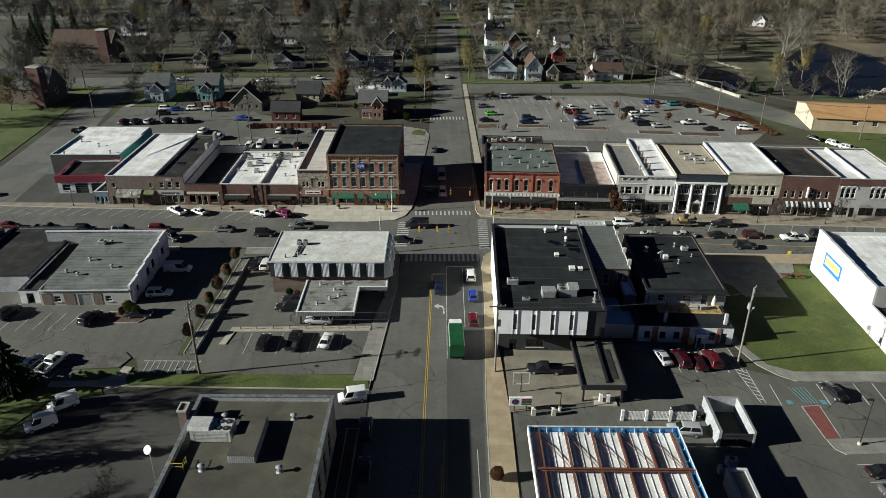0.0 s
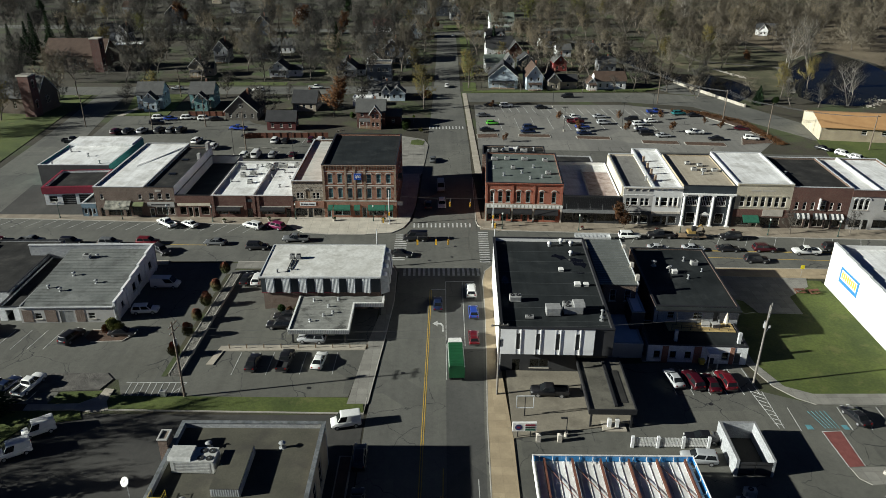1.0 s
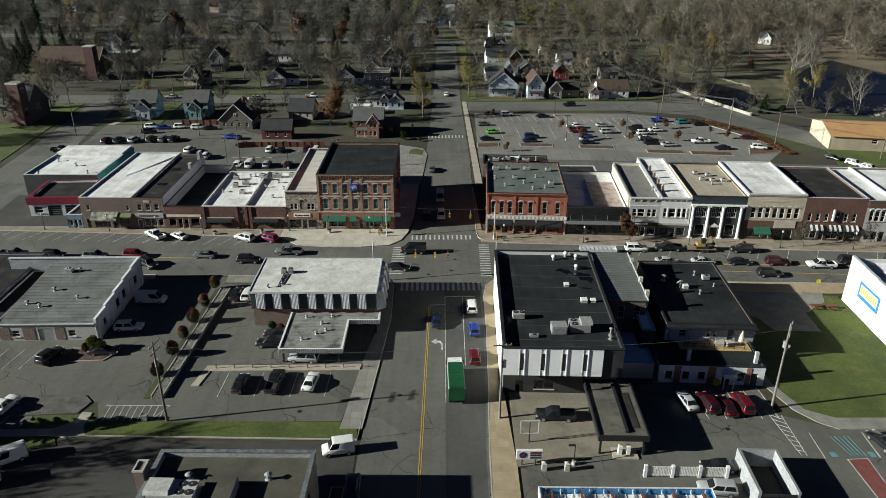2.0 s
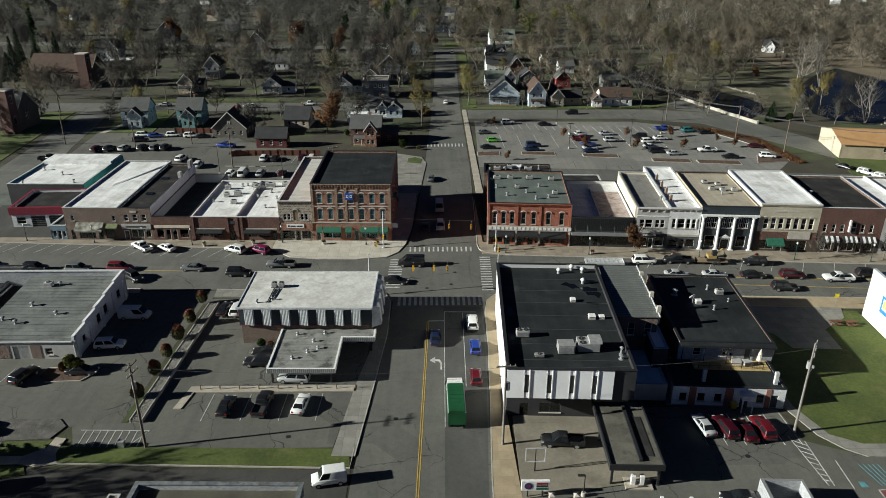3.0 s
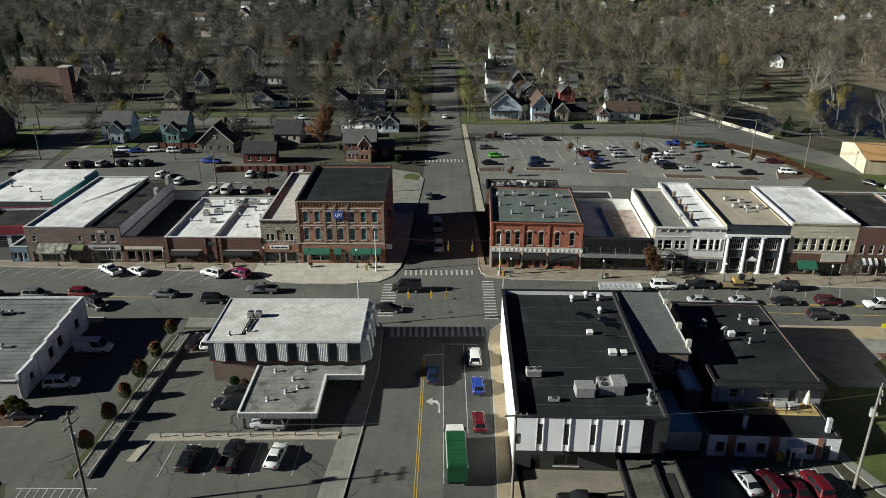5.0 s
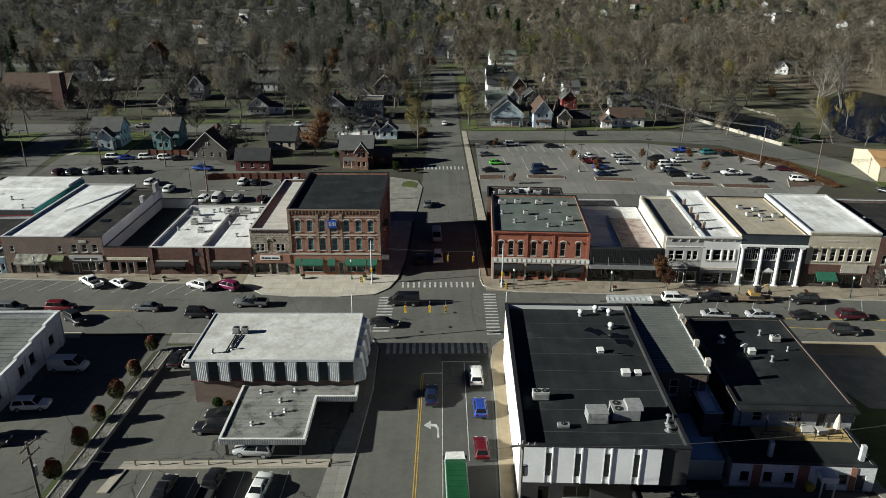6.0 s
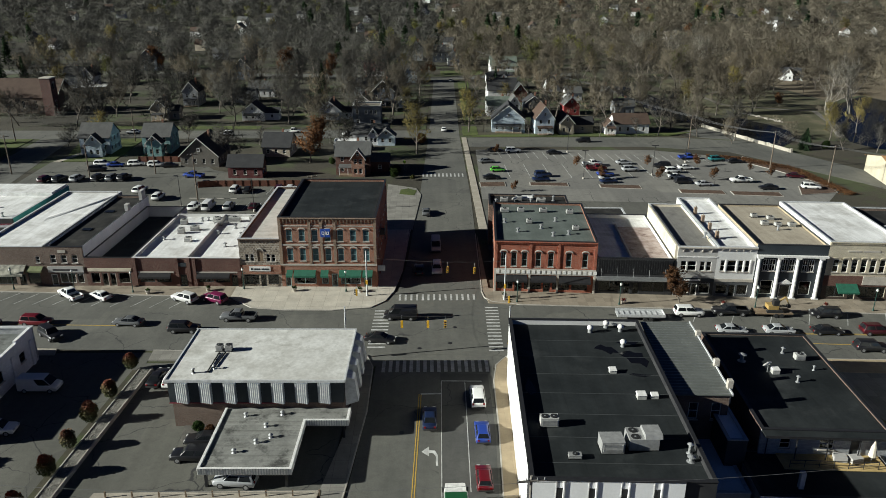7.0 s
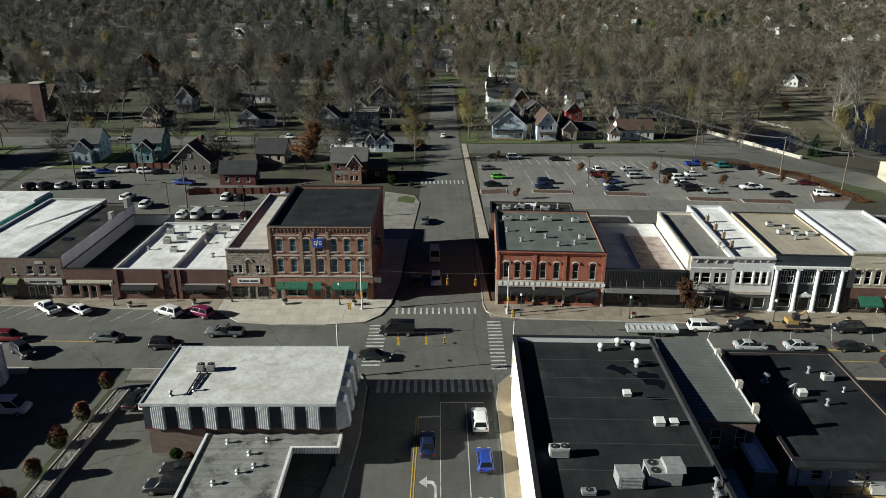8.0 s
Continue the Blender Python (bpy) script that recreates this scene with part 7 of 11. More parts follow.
LANE, BANKLOT, YARD, KERBSIDE, LOT = "waiting in the street lane", "parked in the bank car park", "parked in the asphalt yard", "parked along the main street kerb", "parked in the open car park"
for row in (
    ("suv", "white", 4.7, -4.9, 90, LANE), ("hatchback", "blue", 4.8, -12.8, 90, LANE), ("hatchback", "red", 4.4, -21.5, 90, LANE), ("sedan", "dark blue", -1.7, -9.7, 90, LANE),
    ("sedan", "black", -32, -28.4, 87, BANKLOT), ("pickup", "black", -26.8, -28.1, 86, BANKLOT), ("sedan", "white", -21.3, -28.1, 83, BANKLOT), ("suv", "black", -29.6, -16.9, 177, BANKLOT), ("sedan", "black", -29, -13.7, 180, BANKLOT),
    ("suv", "silver", -23.4, -21.5, 174, "waiting under the bank canopy"), ("sedan", "black", -39.6, 0.7, 87, BANKLOT), ("suv", "white", -37.2, 0.4, 87, BANKLOT),
    ("van", "white", -54.8, -1.5, -1, YARD), ("suv", "white", -55.3, -11.4, 4, YARD), ("sedan", "black", -56.6, -19, 0, YARD), ("suv", "black", -64.8, -20.4, 72, YARD), ("suv", "black", -80.6, -18.2, 76, YARD), ("sedan", "black", -86.3, -18.8, 76, YARD),
    ("sedan", "blue", -74.5, -34.3, 77, YARD), ("sedan", "black", -71.7, -34.6, 77, YARD), ("sedan", "dark blue", -68.7, -34.3, 76, YARD), ("pickup", "white", -65.2, -34.3, 76, YARD), ("suv", "silver", -77.3, -34.3, 78, YARD),
    ("mail_truck", "white", -15.3, -43.8, -169, "standing on the driveway apron"), ("mail_truck", "white", -59.8, -49.5, -147, "parked under trees in the yard"), ("mail_truck", "white", -58.6, -45, -146, "parked under trees in the yard"),
    ("sedan", "black", -12.3, -59.4, 91, "parked in the building's shadow"), ("suv", "black", -12.7, -51.3, 91, "parked in the building's shadow"),
    ("pickup", "black", 15.2, -36.9, 176, "parked on the concrete drive"), ("sedan", "silver", 35.3, -33.7, 98, "parked by the pub wall"), ("suv", "dark red", 38.2, -34.3, 98, "parked by the pub wall"), ("sedan", "dark red", 40.7, -35, 94, "parked by the pub wall"), ("suv", "red", 43.3, -34.5, 93, "parked by the pub wall"),
    ("sedan", "black", 59.2, -43.3, 103, LOT), ("sedan", "black", 57.4, -60.6, 2, LOT), ("sedan", "grey", 57.2, -64, 2, LOT), ("suv", "silver", 33.2, -52, 173, "parked beside the fuel canopy"), ("sedan", "black", 35, -47.8, 177, "parked beside the screen wall"),
    ("pickup", "white", -64.3, 28.6, 140, KERBSIDE), ("sedan", "white", -58.9, 28.2, 145, KERBSIDE), ("suv", "white", -44, 27, 152, KERBSIDE), ("suv", "magenta", -38.8, 26.7, 152, KERBSIDE),
    ("pickup", "grey", -32.9, 19.6, 178, "driving along the main street"), ("sedan", "grey", -50.3, 18.1, 174, "driving along the main street"), ("suv", "black", -40.6, 15.6, -2, "driving along the main street"),
    ("suv", "red", -65.1, 18.3, -5, KERBSIDE), ("suv", "black", -60.8, 13.9, -39, KERBSIDE), ("suv", "grey", -73.2, 17.9, -4, KERBSIDE), ("suv", "black", -82, 18.3, -5, KERBSIDE), ("pickup", "grey", -90.8, 19, -4, KERBSIDE), ("sedan", "red", -100.2, 20.6, -4, KERBSIDE),
    ("van", "black", -6.4, 19.8, 178, "crossing the junction"), ("sedan", "black", -9.3, 11.9, -11, "crossing the junction"),
    ("van", "silver", -0.3, 51.7, -90, "waiting at the junction"), ("suv", "white", -0.2, 39.8, -90, "waiting at the junction"), ("sedan", "black", -3.6, 39.5, 91, "waiting at the junction"), ("sedan", "grey", -2.3, 74.7, 90, "driving up the side street"), ("sedan", "white", 3.8, 168.3, 89, "driving on the far street"),
    ("suv", "white", 41.6, 20.5, -3, KERBSIDE), ("sedan", "silver", 46.4, 14.2, -5, KERBSIDE), ("sedan", "silver", 53.9, 14, -3, KERBSIDE), ("sedan", "black", 61.5, 13.7, -3, "driving along the main street"), ("suv", "dark red", 69.3, 13.5, -3, "driving along the main street"),
    ("pickup", "white", 77.8, 12, 176, "driving along the main street"), ("suv", "black", 84.8, 13.9, -3, "driving along the main street"), ("suv", "black", 65.4, 8.2, -4, KERBSIDE), ("suv", "black", 64.3, 19.7, 175, KERBSIDE), ("pickup", "white", 93.8, 10.4, 175, KERBSIDE), ("sedan", "black", 100.2, 12.2, -4, KERBSIDE),
    ("pickup", "black", 48.8, 20.8, 176, "towing a loaded trailer"),
    ("sedan", "black", 19.2, 137.2, 4, LOT), ("hatchback", "lime green", 17.9, 113.1, 3, LOT), ("suv", "dark blue", 30, 107.5, 3, LOT), ("sedan", "dark blue", 28.9, 103.1, 3, LOT), ("pickup", "white", 46.3, 119.6, 7, LOT), ("pickup", "red", 46.5, 114.4, 3, LOT), ("sedan", "silver", 56.1, 121.2, 3, LOT), ("suv", "silver", 55.9, 113.2, 3, LOT),
    ("sedan", "blue", 47.7, 108.6, 3, LOT), ("sedan", "silver", 47.3, 104.3, 3, LOT), ("sedan", "dark blue", 46.9, 101.1, 6, LOT), ("suv", "black", 66.3, 117.3, 176, LOT), ("suv", "white", 67.5, 111.4, 7, LOT), ("sedan", "white", 72.6, 115.4, 3, LOT), ("sedan", "white", 66.7, 105.6, 3, LOT), ("suv", "black", 67, 100.5, 3, LOT), ("sedan", "silver", 71.9, 98.2, 3, LOT),
    ("pickup", "white", 83.1, 101.5, 180, LOT), ("sedan", "black", 87.7, 94.8, 179, LOT), ("pickup", "blue", 77.2, 127.4, 4, LOT), ("suv", "teal", 85.1, 125, 4, LOT), ("sedan", "black", 89.7, 122.7, 7, LOT), ("sedan", "dark red", 100.1, 105.9, -13, LOT), ("suv", "white", 99.1, 95, -12, LOT), ("suv", "white", 24.8, 136.2, 4, LOT), ("sedan", "black", 37.4, 133.8, 4, LOT),
    ("suv", "black", 49.8, 150.6, 180, "driving on the back street"), ("sedan", "black", 15.6, 105.2, 3, LOT), ("sedan", "grey", 15.6, 123, 7, LOT), ("suv", "white", 90.7, 68.4, 93, LOT), ("suv", "black", 93.8, 68.1, 93, LOT), ("sedan", "grey", 87.8, 68.7, 92, LOT), ("sedan", "dark blue", 77, 71.4, 177, LOT), ("sedan", "black", 116.8, 84.3, -55, KERBSIDE), ("suv", "white", 120.2, 78.7, -55, KERBSIDE), ("suv", "white", 122.4, 74.4, -56, KERBSIDE),
    ("suv", "white", -96.3, 120, 4, LOT), ("sedan", "blue", -92.2, 119.1, 4, LOT), ("suv", "white", -86.5, 119.9, 7, LOT), ("suv", "white", -80.5, 119, 4, LOT), ("sedan", "black", -76.4, 118.4, 7, LOT), ("suv", "dark red", -104.7, 103.3, 80, LOT), ("suv", "black", -101, 103.7, 80, LOT), ("suv", "silver", -96.6, 104.2, 80, LOT), ("suv", "black", -91.2, 104.9, 80, LOT), ("suv", "grey", -87.4, 105, 80, LOT), ("suv", "black", -84.3, 105.1, 80, LOT), ("suv", "black", -95.3, 113.9, 7, LOT),
    ("suv", "white", -75.8, 93.3, 79, LOT), ("suv", "white", -69.1, 87.2, 88, LOT), ("pickup", "blue", -66.2, 107.1, 166, LOT), ("sedan", "black", -60.9, 98.9, 177, LOT), ("suv", "white", -51.5, 93.5, 87, LOT), ("sedan", "black", -48.3, 93.5, 88, LOT), ("suv", "dark red", -40.3, 93.7, 87, LOT), ("suv", "white", -37.4, 93.7, 87, LOT),
    ("suv", "white", -57.8, 79, 87, LOT), ("van", "white", -54.3, 79, 87, LOT), ("suv", "silver", -49.5, 79.1, 88, LOT), ("sedan", "dark red", -43.6, 79.2, 87, LOT),
    ("pickup", "black", -114.8, 93.8, 9, "parked on the side road"), ("suv", "black", -109.3, 88.4, 15, "parked on the side road"), ("suv", "black", -115.8, 39.7, 30, "parked on the side road"),
    ("suv", "silver", -95.1, 160.8, -170, "parked on the residential street"), ("suv", "white", -71, 160.9, -175, "parked on the residential street"), ("pickup", "white", -49, 165.2, 5, "parked on the residential street"), ("sedan", "white", -29, 160.7, 5, "parked on the residential street"), ("sedan", "white", -104, 164.2, -175, "parked on the residential street"),
    ("sedan", "white", 9.7, 289.4, 88, "parked on the far street"),
):
    vehicle(*row)

truck = thing("box_truck", pose(1.0, -29.2, 0.045, 0, 0, 90.6), "green box truck with a white cab roof in the street lane", "truck")
TRUCK_GREEN = rough_surface("green_truck_side", (0.004, 0.06, 0.02), (0.008, 0.088, 0.03), 0.6, 5, 0.55, 0.1, own=True, speckle=0.3)
box = part("cargo_box", Geo().prism([(-1.22, 0.95), (1.22, 0.95), (1.22, 3.05), (1.1, 3.25), (-1.1, 3.25), (-1.22, 3.05)], -4.6, 2.1, Matrix(((0, 0, 1, 0), (1, 0, 0, 0), (0, 1, 0, 0), (0, 0, 0, 1)))), TRUCK_GREEN, truck, "green tarpaulin-covered cargo box")
for x in np.arange(-4.3, 2.0, 0.9):
    part("roof_bow", Geo().box(x - 0.03, x + 0.03, -1.08, 1.08, 3.25, 3.29), TRUCK_GREEN, box)
part("box_rim", Geo().box(-4.66, 2.16, 1.12, 1.26, 3.02, 3.12).box(-4.66, 2.16, -1.26, -1.12, 3.02, 3.12).box(2.1, 2.2, -1.2, 1.2, 1.0, 3.3), TRIM_WHITE, box)
part("cab", Geo().add([(2.3, -1.15, 0.5), (4.5, -1.15, 0.5), (4.5, 1.15, 0.5), (2.3, 1.15, 0.5), (2.3, -1.1, 3.2), (3.7, -1.05, 3.1), (3.7, 1.05, 3.1), (2.3, 1.1, 3.2), (4.4, -1.15, 1.5), (4.4, 1.15, 1.5)], [(0, 1, 8, 5, 4), (3, 7, 6, 9, 2), (1, 2, 9, 8), (8, 9, 6, 5), (4, 5, 6, 7), (0, 4, 7, 3), (3, 2, 1, 0)]), TRIM_WHITE, truck)
part("windshield", Geo().add([(4.36, -1.0, 1.6), (4.36, 1.0, 1.6), (3.78, 0.92, 2.95), (3.78, -0.92, 2.95), (4.3, -1.0, 1.6), (4.3, 1.0, 1.6), (3.72, 0.92, 2.95), (3.72, -0.92, 2.95)], [(0, 1, 2, 3), (0, 3, 7, 4), (1, 5, 6, 2), (0, 4, 5, 1), (2, 6, 7, 3), (7, 6, 5, 4)], Matrix.Translation((0.06, 0, 0.02))), CAR_GLASS, truck)
for y in (-1.3, 1.3):
    part("mirror", Geo().box(3.7, 3.85, y - 0.12, y + 0.12, 1.9, 2.5), METAL_DARK, truck)
part("chassis", Geo().box(-4.4, 4.3, -0.5, 0.5, 0.5, 0.9), BUMPER, truck)
for x in (3.4, -2.4, -3.5):
    for y in (-1, 1):
        part("wheel", Geo().tube((x, y * 0.85, 0.48), (x, y * 1.15, 0.48), 0.48, n=14), RUBBER, truck)

trailer = thing("flat_trailer", pose(55.73, 20.41, 0.045, 0, 0, -3), "flat trailer carrying a small tan digger", "trailer")
part("deck", Geo().box(-3.2, 3.0, -1.1, 1.1, 0.6, 0.75), WOOD, trailer)
part("tongue", Geo().box(-4.4, -3.2, -0.06, 0.06, 0.5, 0.62), METAL_DARK, trailer)
for x in (0.2, 1.1):
    for y in (-1, 1):
        part("wheel", Geo().tube((x, y * 0.95, 0.36), (x, y * 1.2, 0.36), 0.36, n=12), RUBBER, trailer)
flat = thing("pale_trailer", pose(33.4, 19.3, 0.045, 0, 0, -3), "long pale aluminium trailer parked at the kerb", "trailer")
part("deck", Geo().box(-4.2, 3.6, -1.1, 1.1, 0.7, 0.82), METAL_PALE, flat)
part("frame_rail", Geo().box(-4.2, 3.6, -1.16, -1.06, 0.82, 1.25).box(-4.2, 3.6, 1.06, 1.16, 0.82, 1.25).box(3.5, 3.6, -1.06, 1.06, 0.82, 1.25), METAL_PALE, flat)
for x in np.arange(-3.8, 3.6, 0.9):
    part("cross_bar", Geo().box(x - 0.04, x + 0.04, -1.06, 1.06, 0.82, 0.9), METAL_GREY, flat)
part("tongue", Geo().box(-5.4, -4.2, -0.06, 0.06, 0.5, 0.62), METAL_DARK, flat)
for x in (0.4, 1.3):
    for y in (-1, 1):
        part("wheel", Geo().tube((x, y * 0.95, 0.36), (x, y * 1.2, 0.36), 0.36, n=12), RUBBER, flat)
digger = thing("mini_digger", pose(55.73, 20.41, 0.8, 0, 0, -3), "tan mini digger loaded on a trailer", "digger")
TANP = plain("tan_machine_paint", (0.36, 0.24, 0.08), 0.55)
for y in (-0.75, 0.75):
    part("track", Geo().prism([(-1.2, 0.0), (1.2, 0.0), (1.4, 0.25), (1.2, 0.5), (-1.2, 0.5), (-1.4, 0.25)], y - 0.2, y + 0.2, Matrix(((1, 0, 0, 0), (0, 0, 1, 0), (0, 1, 0, 0), (0, 0, 0, 1)))), RUBBER, digger)
part("house", Geo().box(-1.1, 0.6, -0.8, 0.8, 0.55, 1.2), TANP, digger)
part("cab", Geo().box(-0.3, 0.6, -0.75, 0.1, 1.2, 2.2), METAL_DARK, digger)
part("boom", Geo().tube((0.6, 0.4, 1.1), (1.9, 0.4, 2.4), 0.16, 0.12, 6).tube((1.9, 0.4, 2.4), (2.7, 0.4, 1.0), 0.12, 0.09, 6), TANP, digger)
part("bucket", Geo().box(2.4, 2.9, 0.1, 0.7, 0.5, 1.0), METAL_DARK, digger)

# ---- houses ----
SIDING_WHITE = banded("siding_white", (0.7, 0.7, 0.69), (0.8, 0.8, 0.79), 0.15)
SIDING_BLUE = banded("siding_pale_blue", (0.42, 0.5, 0.56), (0.52, 0.6, 0.66), 0.15)
SIDING_TEAL = banded("siding_teal", (0.16, 0.33, 0.33), (0.22, 0.4, 0.4), 0.15)
SIDING_GREY = banded("siding_grey", (0.24, 0.25, 0.26), (0.32, 0.33, 0.34), 0.15)
SIDING_DARK = banded("siding_dark", (0.06, 0.075, 0.1), (0.09, 0.105, 0.13), 0.15)
SIDING_TAN = banded("siding_tan", (0.34, 0.29, 0.22), (0.44, 0.38, 0.29), 0.15)
SIDING_BROWN = banded("siding_brown_grey", (0.10, 0.09, 0.075), (0.15, 0.135, 0.11), 0.15)
SIDING_BARN = banded("siding_barn_red", (0.09, 0.014, 0.014), (0.13, 0.022, 0.02), 0.2)
SIDING_RED = banded("siding_red", (0.2, 0.025, 0.025), (0.28, 0.04, 0.035), 0.2)
SHINGLE_DARK = banded("shingles_dark", (0.025, 0.026, 0.028), (0.045, 0.045, 0.047), 0.16, rough=0.95)
SHINGLE_GREY = banded("shingles_grey", (0.075, 0.075, 0.072), (0.12, 0.12, 0.115), 0.16, rough=0.95)
SHINGLE_BROWN = banded("shingles_brown", (0.06, 0.036, 0.025), (0.095, 0.06, 0.042), 0.16, rough=0.95)
SHINGLE_GREEN = banded("shingles_green", (0.12, 0.15, 0.12), (0.18, 0.21, 0.175), 0.16, rough=0.95)
YZ = Matrix(((0, 0, 1, 0), (1, 0, 0, 0), (0, 1, 0, 0), (0, 0, 0, 1)))
XZ = Matrix(((1, 0, 0, 0), (0, 0, -1, 0), (0, 1, 0, 0), (0, 0, 0, 1)))


def gabled(parent, x0, x1, y0, y1, z, rise, roof, wall, ridge, over=0.4, t=0.14):
    """Two roof slopes with thickness, and the gable triangles beneath them."""
    if ridge == "y":
        mid = (x0 + x1) / 2
        for s, e in ((x0, -1), (x1, 1)):
            k = rise / abs(mid - s)
            g = Geo().add([(s + e * over, y0 - over, z - k * over), (mid, y0 - over, z + rise), (mid, y1 + over, z + rise), (s + e * over, y1 + over, z - k * over),
                           (s + e * over, y0 - over, z - k * over + t), (mid, y0 - over, z + rise + t), (mid, y1 + over, z + rise + t), (s + e * over, y1 + over, z - k * over + t)],
                          [(0, 1, 2, 3), (4, 7, 6, 5), (0, 4, 5, 1), (1, 5, 6, 2), (2, 6, 7, 3), (3, 7, 4, 0)])
            part("roof", g, roof, parent)
        for y in (y0, y1 - 0.2):
            part("gable", Geo().prism([(x0, z), (x1, z), (mid, z + rise)], -y - 0.2, -y, XZ), wall, parent)
        for s, e in ((x0, -1), (x1, 1)):
            k = rise / abs(mid - s)
            part("bargeboard", Geo().prism([(s + e * over, z - k * over - 0.12), (mid, z + rise - 0.12), (mid, z + rise + t * 0.9), (s + e * over, z - k * over + t * 0.9)], -(y0 - over - 0.02), -(y0 - over - 0.09), XZ), TRIM_WHITE, parent)
    else:
        mid = (y0 + y1) / 2
        for s, e in ((y0, -1), (y1, 1)):
            k = rise / abs(mid - s)
            g = Geo().add([(x0 - over, s + e * over, z - k * over), (x0 - over, mid, z + rise), (x1 + over, mid, z + rise), (x1 + over, s + e * over, z - k * over),
                           (x0 - over, s + e * over, z - k * over + t), (x0 - over, mid, z + rise + t), (x1 + over, mid, z + rise + t), (x1 + over, s + e * over, z - k * over + t)],
                          [(0, 3, 2, 1), (4, 5, 6, 7), (0, 1, 5, 4), (1, 2, 6, 5), (2, 3, 7, 6), (3, 0, 4, 7)])
            part("roof", g, roof, parent)
        for x in (x0, x1 - 0.2):
            part("gable", Geo().prism([(y0, z), (y1, z), (mid, z + rise)], x, x + 0.2, YZ), wall, parent)


def house(label, x, y, rot, w, d, h, rise, wall, roof, ridge="y", trim=None, porch=True, chimney=True, wing=None, detail=True, name="house"):
    b = thing(name, pose(x, y, 0, 0, 0, rot), label, "house", "houses")
    trim = trim or TRIM_WHITE
    floors = 2 if h > 4 else 1
    def openings(a, c, n):
        return [(u0, u1, 1.0 + 2.7 * f, 2.4 + 2.7 * f) for f in range(floors) for u0, u1 in row_of(n, a, c, 0.9) if 2.4 + 2.7 * f < h]
    nf, ns = max(2, round(w / 3)), max(2, round(d / 3.4))
    hf, hs = openings(-w / 2 + 0.4, w / 2 - 0.4, nf), openings(0.5, d - 0.5, ns)
    part("front_wall", panel(Geo(), -w / 2, w / 2, 0, h, hf, 0, 0.2), wall, b)
    part("back_wall", Geo().box(-w / 2, w / 2, d - 0.2, d, 0, h), wall, b)
    part("side_wall", panel(Geo(), 0.2, d - 0.2, 0, h, hs, -w / 2, -w / 2 + 0.2, "y"), wall, b)
    part("side_wall", panel(Geo(), 0.2, d - 0.2, 0, h, hs if detail else [], w / 2 - 0.2, w / 2, "y"), wall, b)
    for q in hf:
        window(b, *q, trim, sill=detail)
    for q in hs:
        window(b, *q, trim, t=-w / 2, axis="y", sill=False)
        if detail:
            window(b, *q, trim, t=w / 2, axis="y", side=-1, sill=False)
    gabled(b, -w / 2, w / 2, 0, d, h, rise, roof, wall, ridge)
    if detail and ridge == "y":
        window(b, -0.4, 0.4, h + rise * 0.22, h + rise * 0.22 + 1.0, trim, t=-0.2, sill=False)
    if porch:
        p = part("porch_roof", Geo().add([(-w * 0.4, -2.0, 2.4), (w * 0.4, -2.0, 2.4), (w * 0.4, 0, 2.95), (-w * 0.4, 0, 2.95), (-w * 0.4, -2.0, 2.54), (w * 0.4, -2.0, 2.54), (w * 0.4, 0, 3.09), (-w * 0.4, 0, 3.09)],
                 [(3, 2, 1, 0), (4, 5, 6, 7), (0, 1, 5, 4), (1, 2, 6, 5), (2, 3, 7, 6), (3, 0, 4, 7)]), roof, b)
        part("porch_floor", Geo().box(-w * 0.4, w * 0.4, -1.9, 0, 0, 0.35), WOOD, b)
        for k in range(4):
            u = -w * 0.38 + k * w * 0.76 / 3
            part("porch_post", Geo().box(u - 0.07, u + 0.07, -1.85, -1.7, 0.35, 2.42), trim, b)
    if chimney:
        part("chimney", Geo().box(0.8, 1.4, d * 0.55, d * 0.55 + 0.6, h, h + rise + 0.9), BRICK_RED, b)
    if wing:
        ww, wd, wh, wr = wing
        sx = w / 2
        part("wing_wall", panel(Geo(), sx, sx + ww, 0, wh, [(sx + ww / 2 - 0.5, sx + ww / 2 + 0.5, 1.0, 2.2)], d * 0.3, d * 0.3 + 0.2).box(sx + ww - 0.2, sx + ww, d * 0.3 + 0.2, d * 0.3 + wd, 0, wh).box(sx, sx + ww - 0.2, d * 0.3 + wd - 0.2, d * 0.3 + wd, 0, wh), wall, b)
        window(b, sx + ww / 2 - 0.5, sx + ww / 2 + 0.5, 1.0, 2.2, trim, t=d * 0.3, sill=False)
        gabled(b, sx + 0.2, sx + ww, d * 0.3, d * 0.3 + wd, wh, wr, roof, wall, "x", 0.25)
    return b


house("pale blue gabled house with dark cross-gable roof", -103.8, 133.5, 2, 9.0, 9.0, 5.4, 3.6, SIDING_BLUE, SHINGLE_GREY, "x", wing=None, chimney=False)
house("small pale blue front wing with a dark roof", -102.6, 129.8, 2, 4.6, 2.6, 4.6, 2.4, SIDING_BLUE, SHINGLE_DARK, "y", porch=False, chimney=False)
house("teal clapboard house with grey roof and porch", -85.6, 134.8, 2, 8.4, 9.5, 5.4, 3.2, SIDING_TEAL, SHINGLE_GREY, "x")
house("teal front wing under a dark gable", -84.9, 130.6, 2, 4.4, 2.8, 4.4, 2.2, SIDING_TEAL, SHINGLE_DARK, "y", porch=False, chimney=False)
house("dark grey gabled house with white trim and arched window", -67.8, 118.5, -2, 11.0, 12.0, 3.4, 5.1, SIDING_BROWN, SHINGLE_DARK, "y", porch=False)
house("red barn with a grey shingle roof", -51.9, 106.4, -1, 9.4, 5.2, 3.4, 2.6, SIDING_BARN, SHINGLE_DARK, "x", porch=False, chimney=False, name="barn")
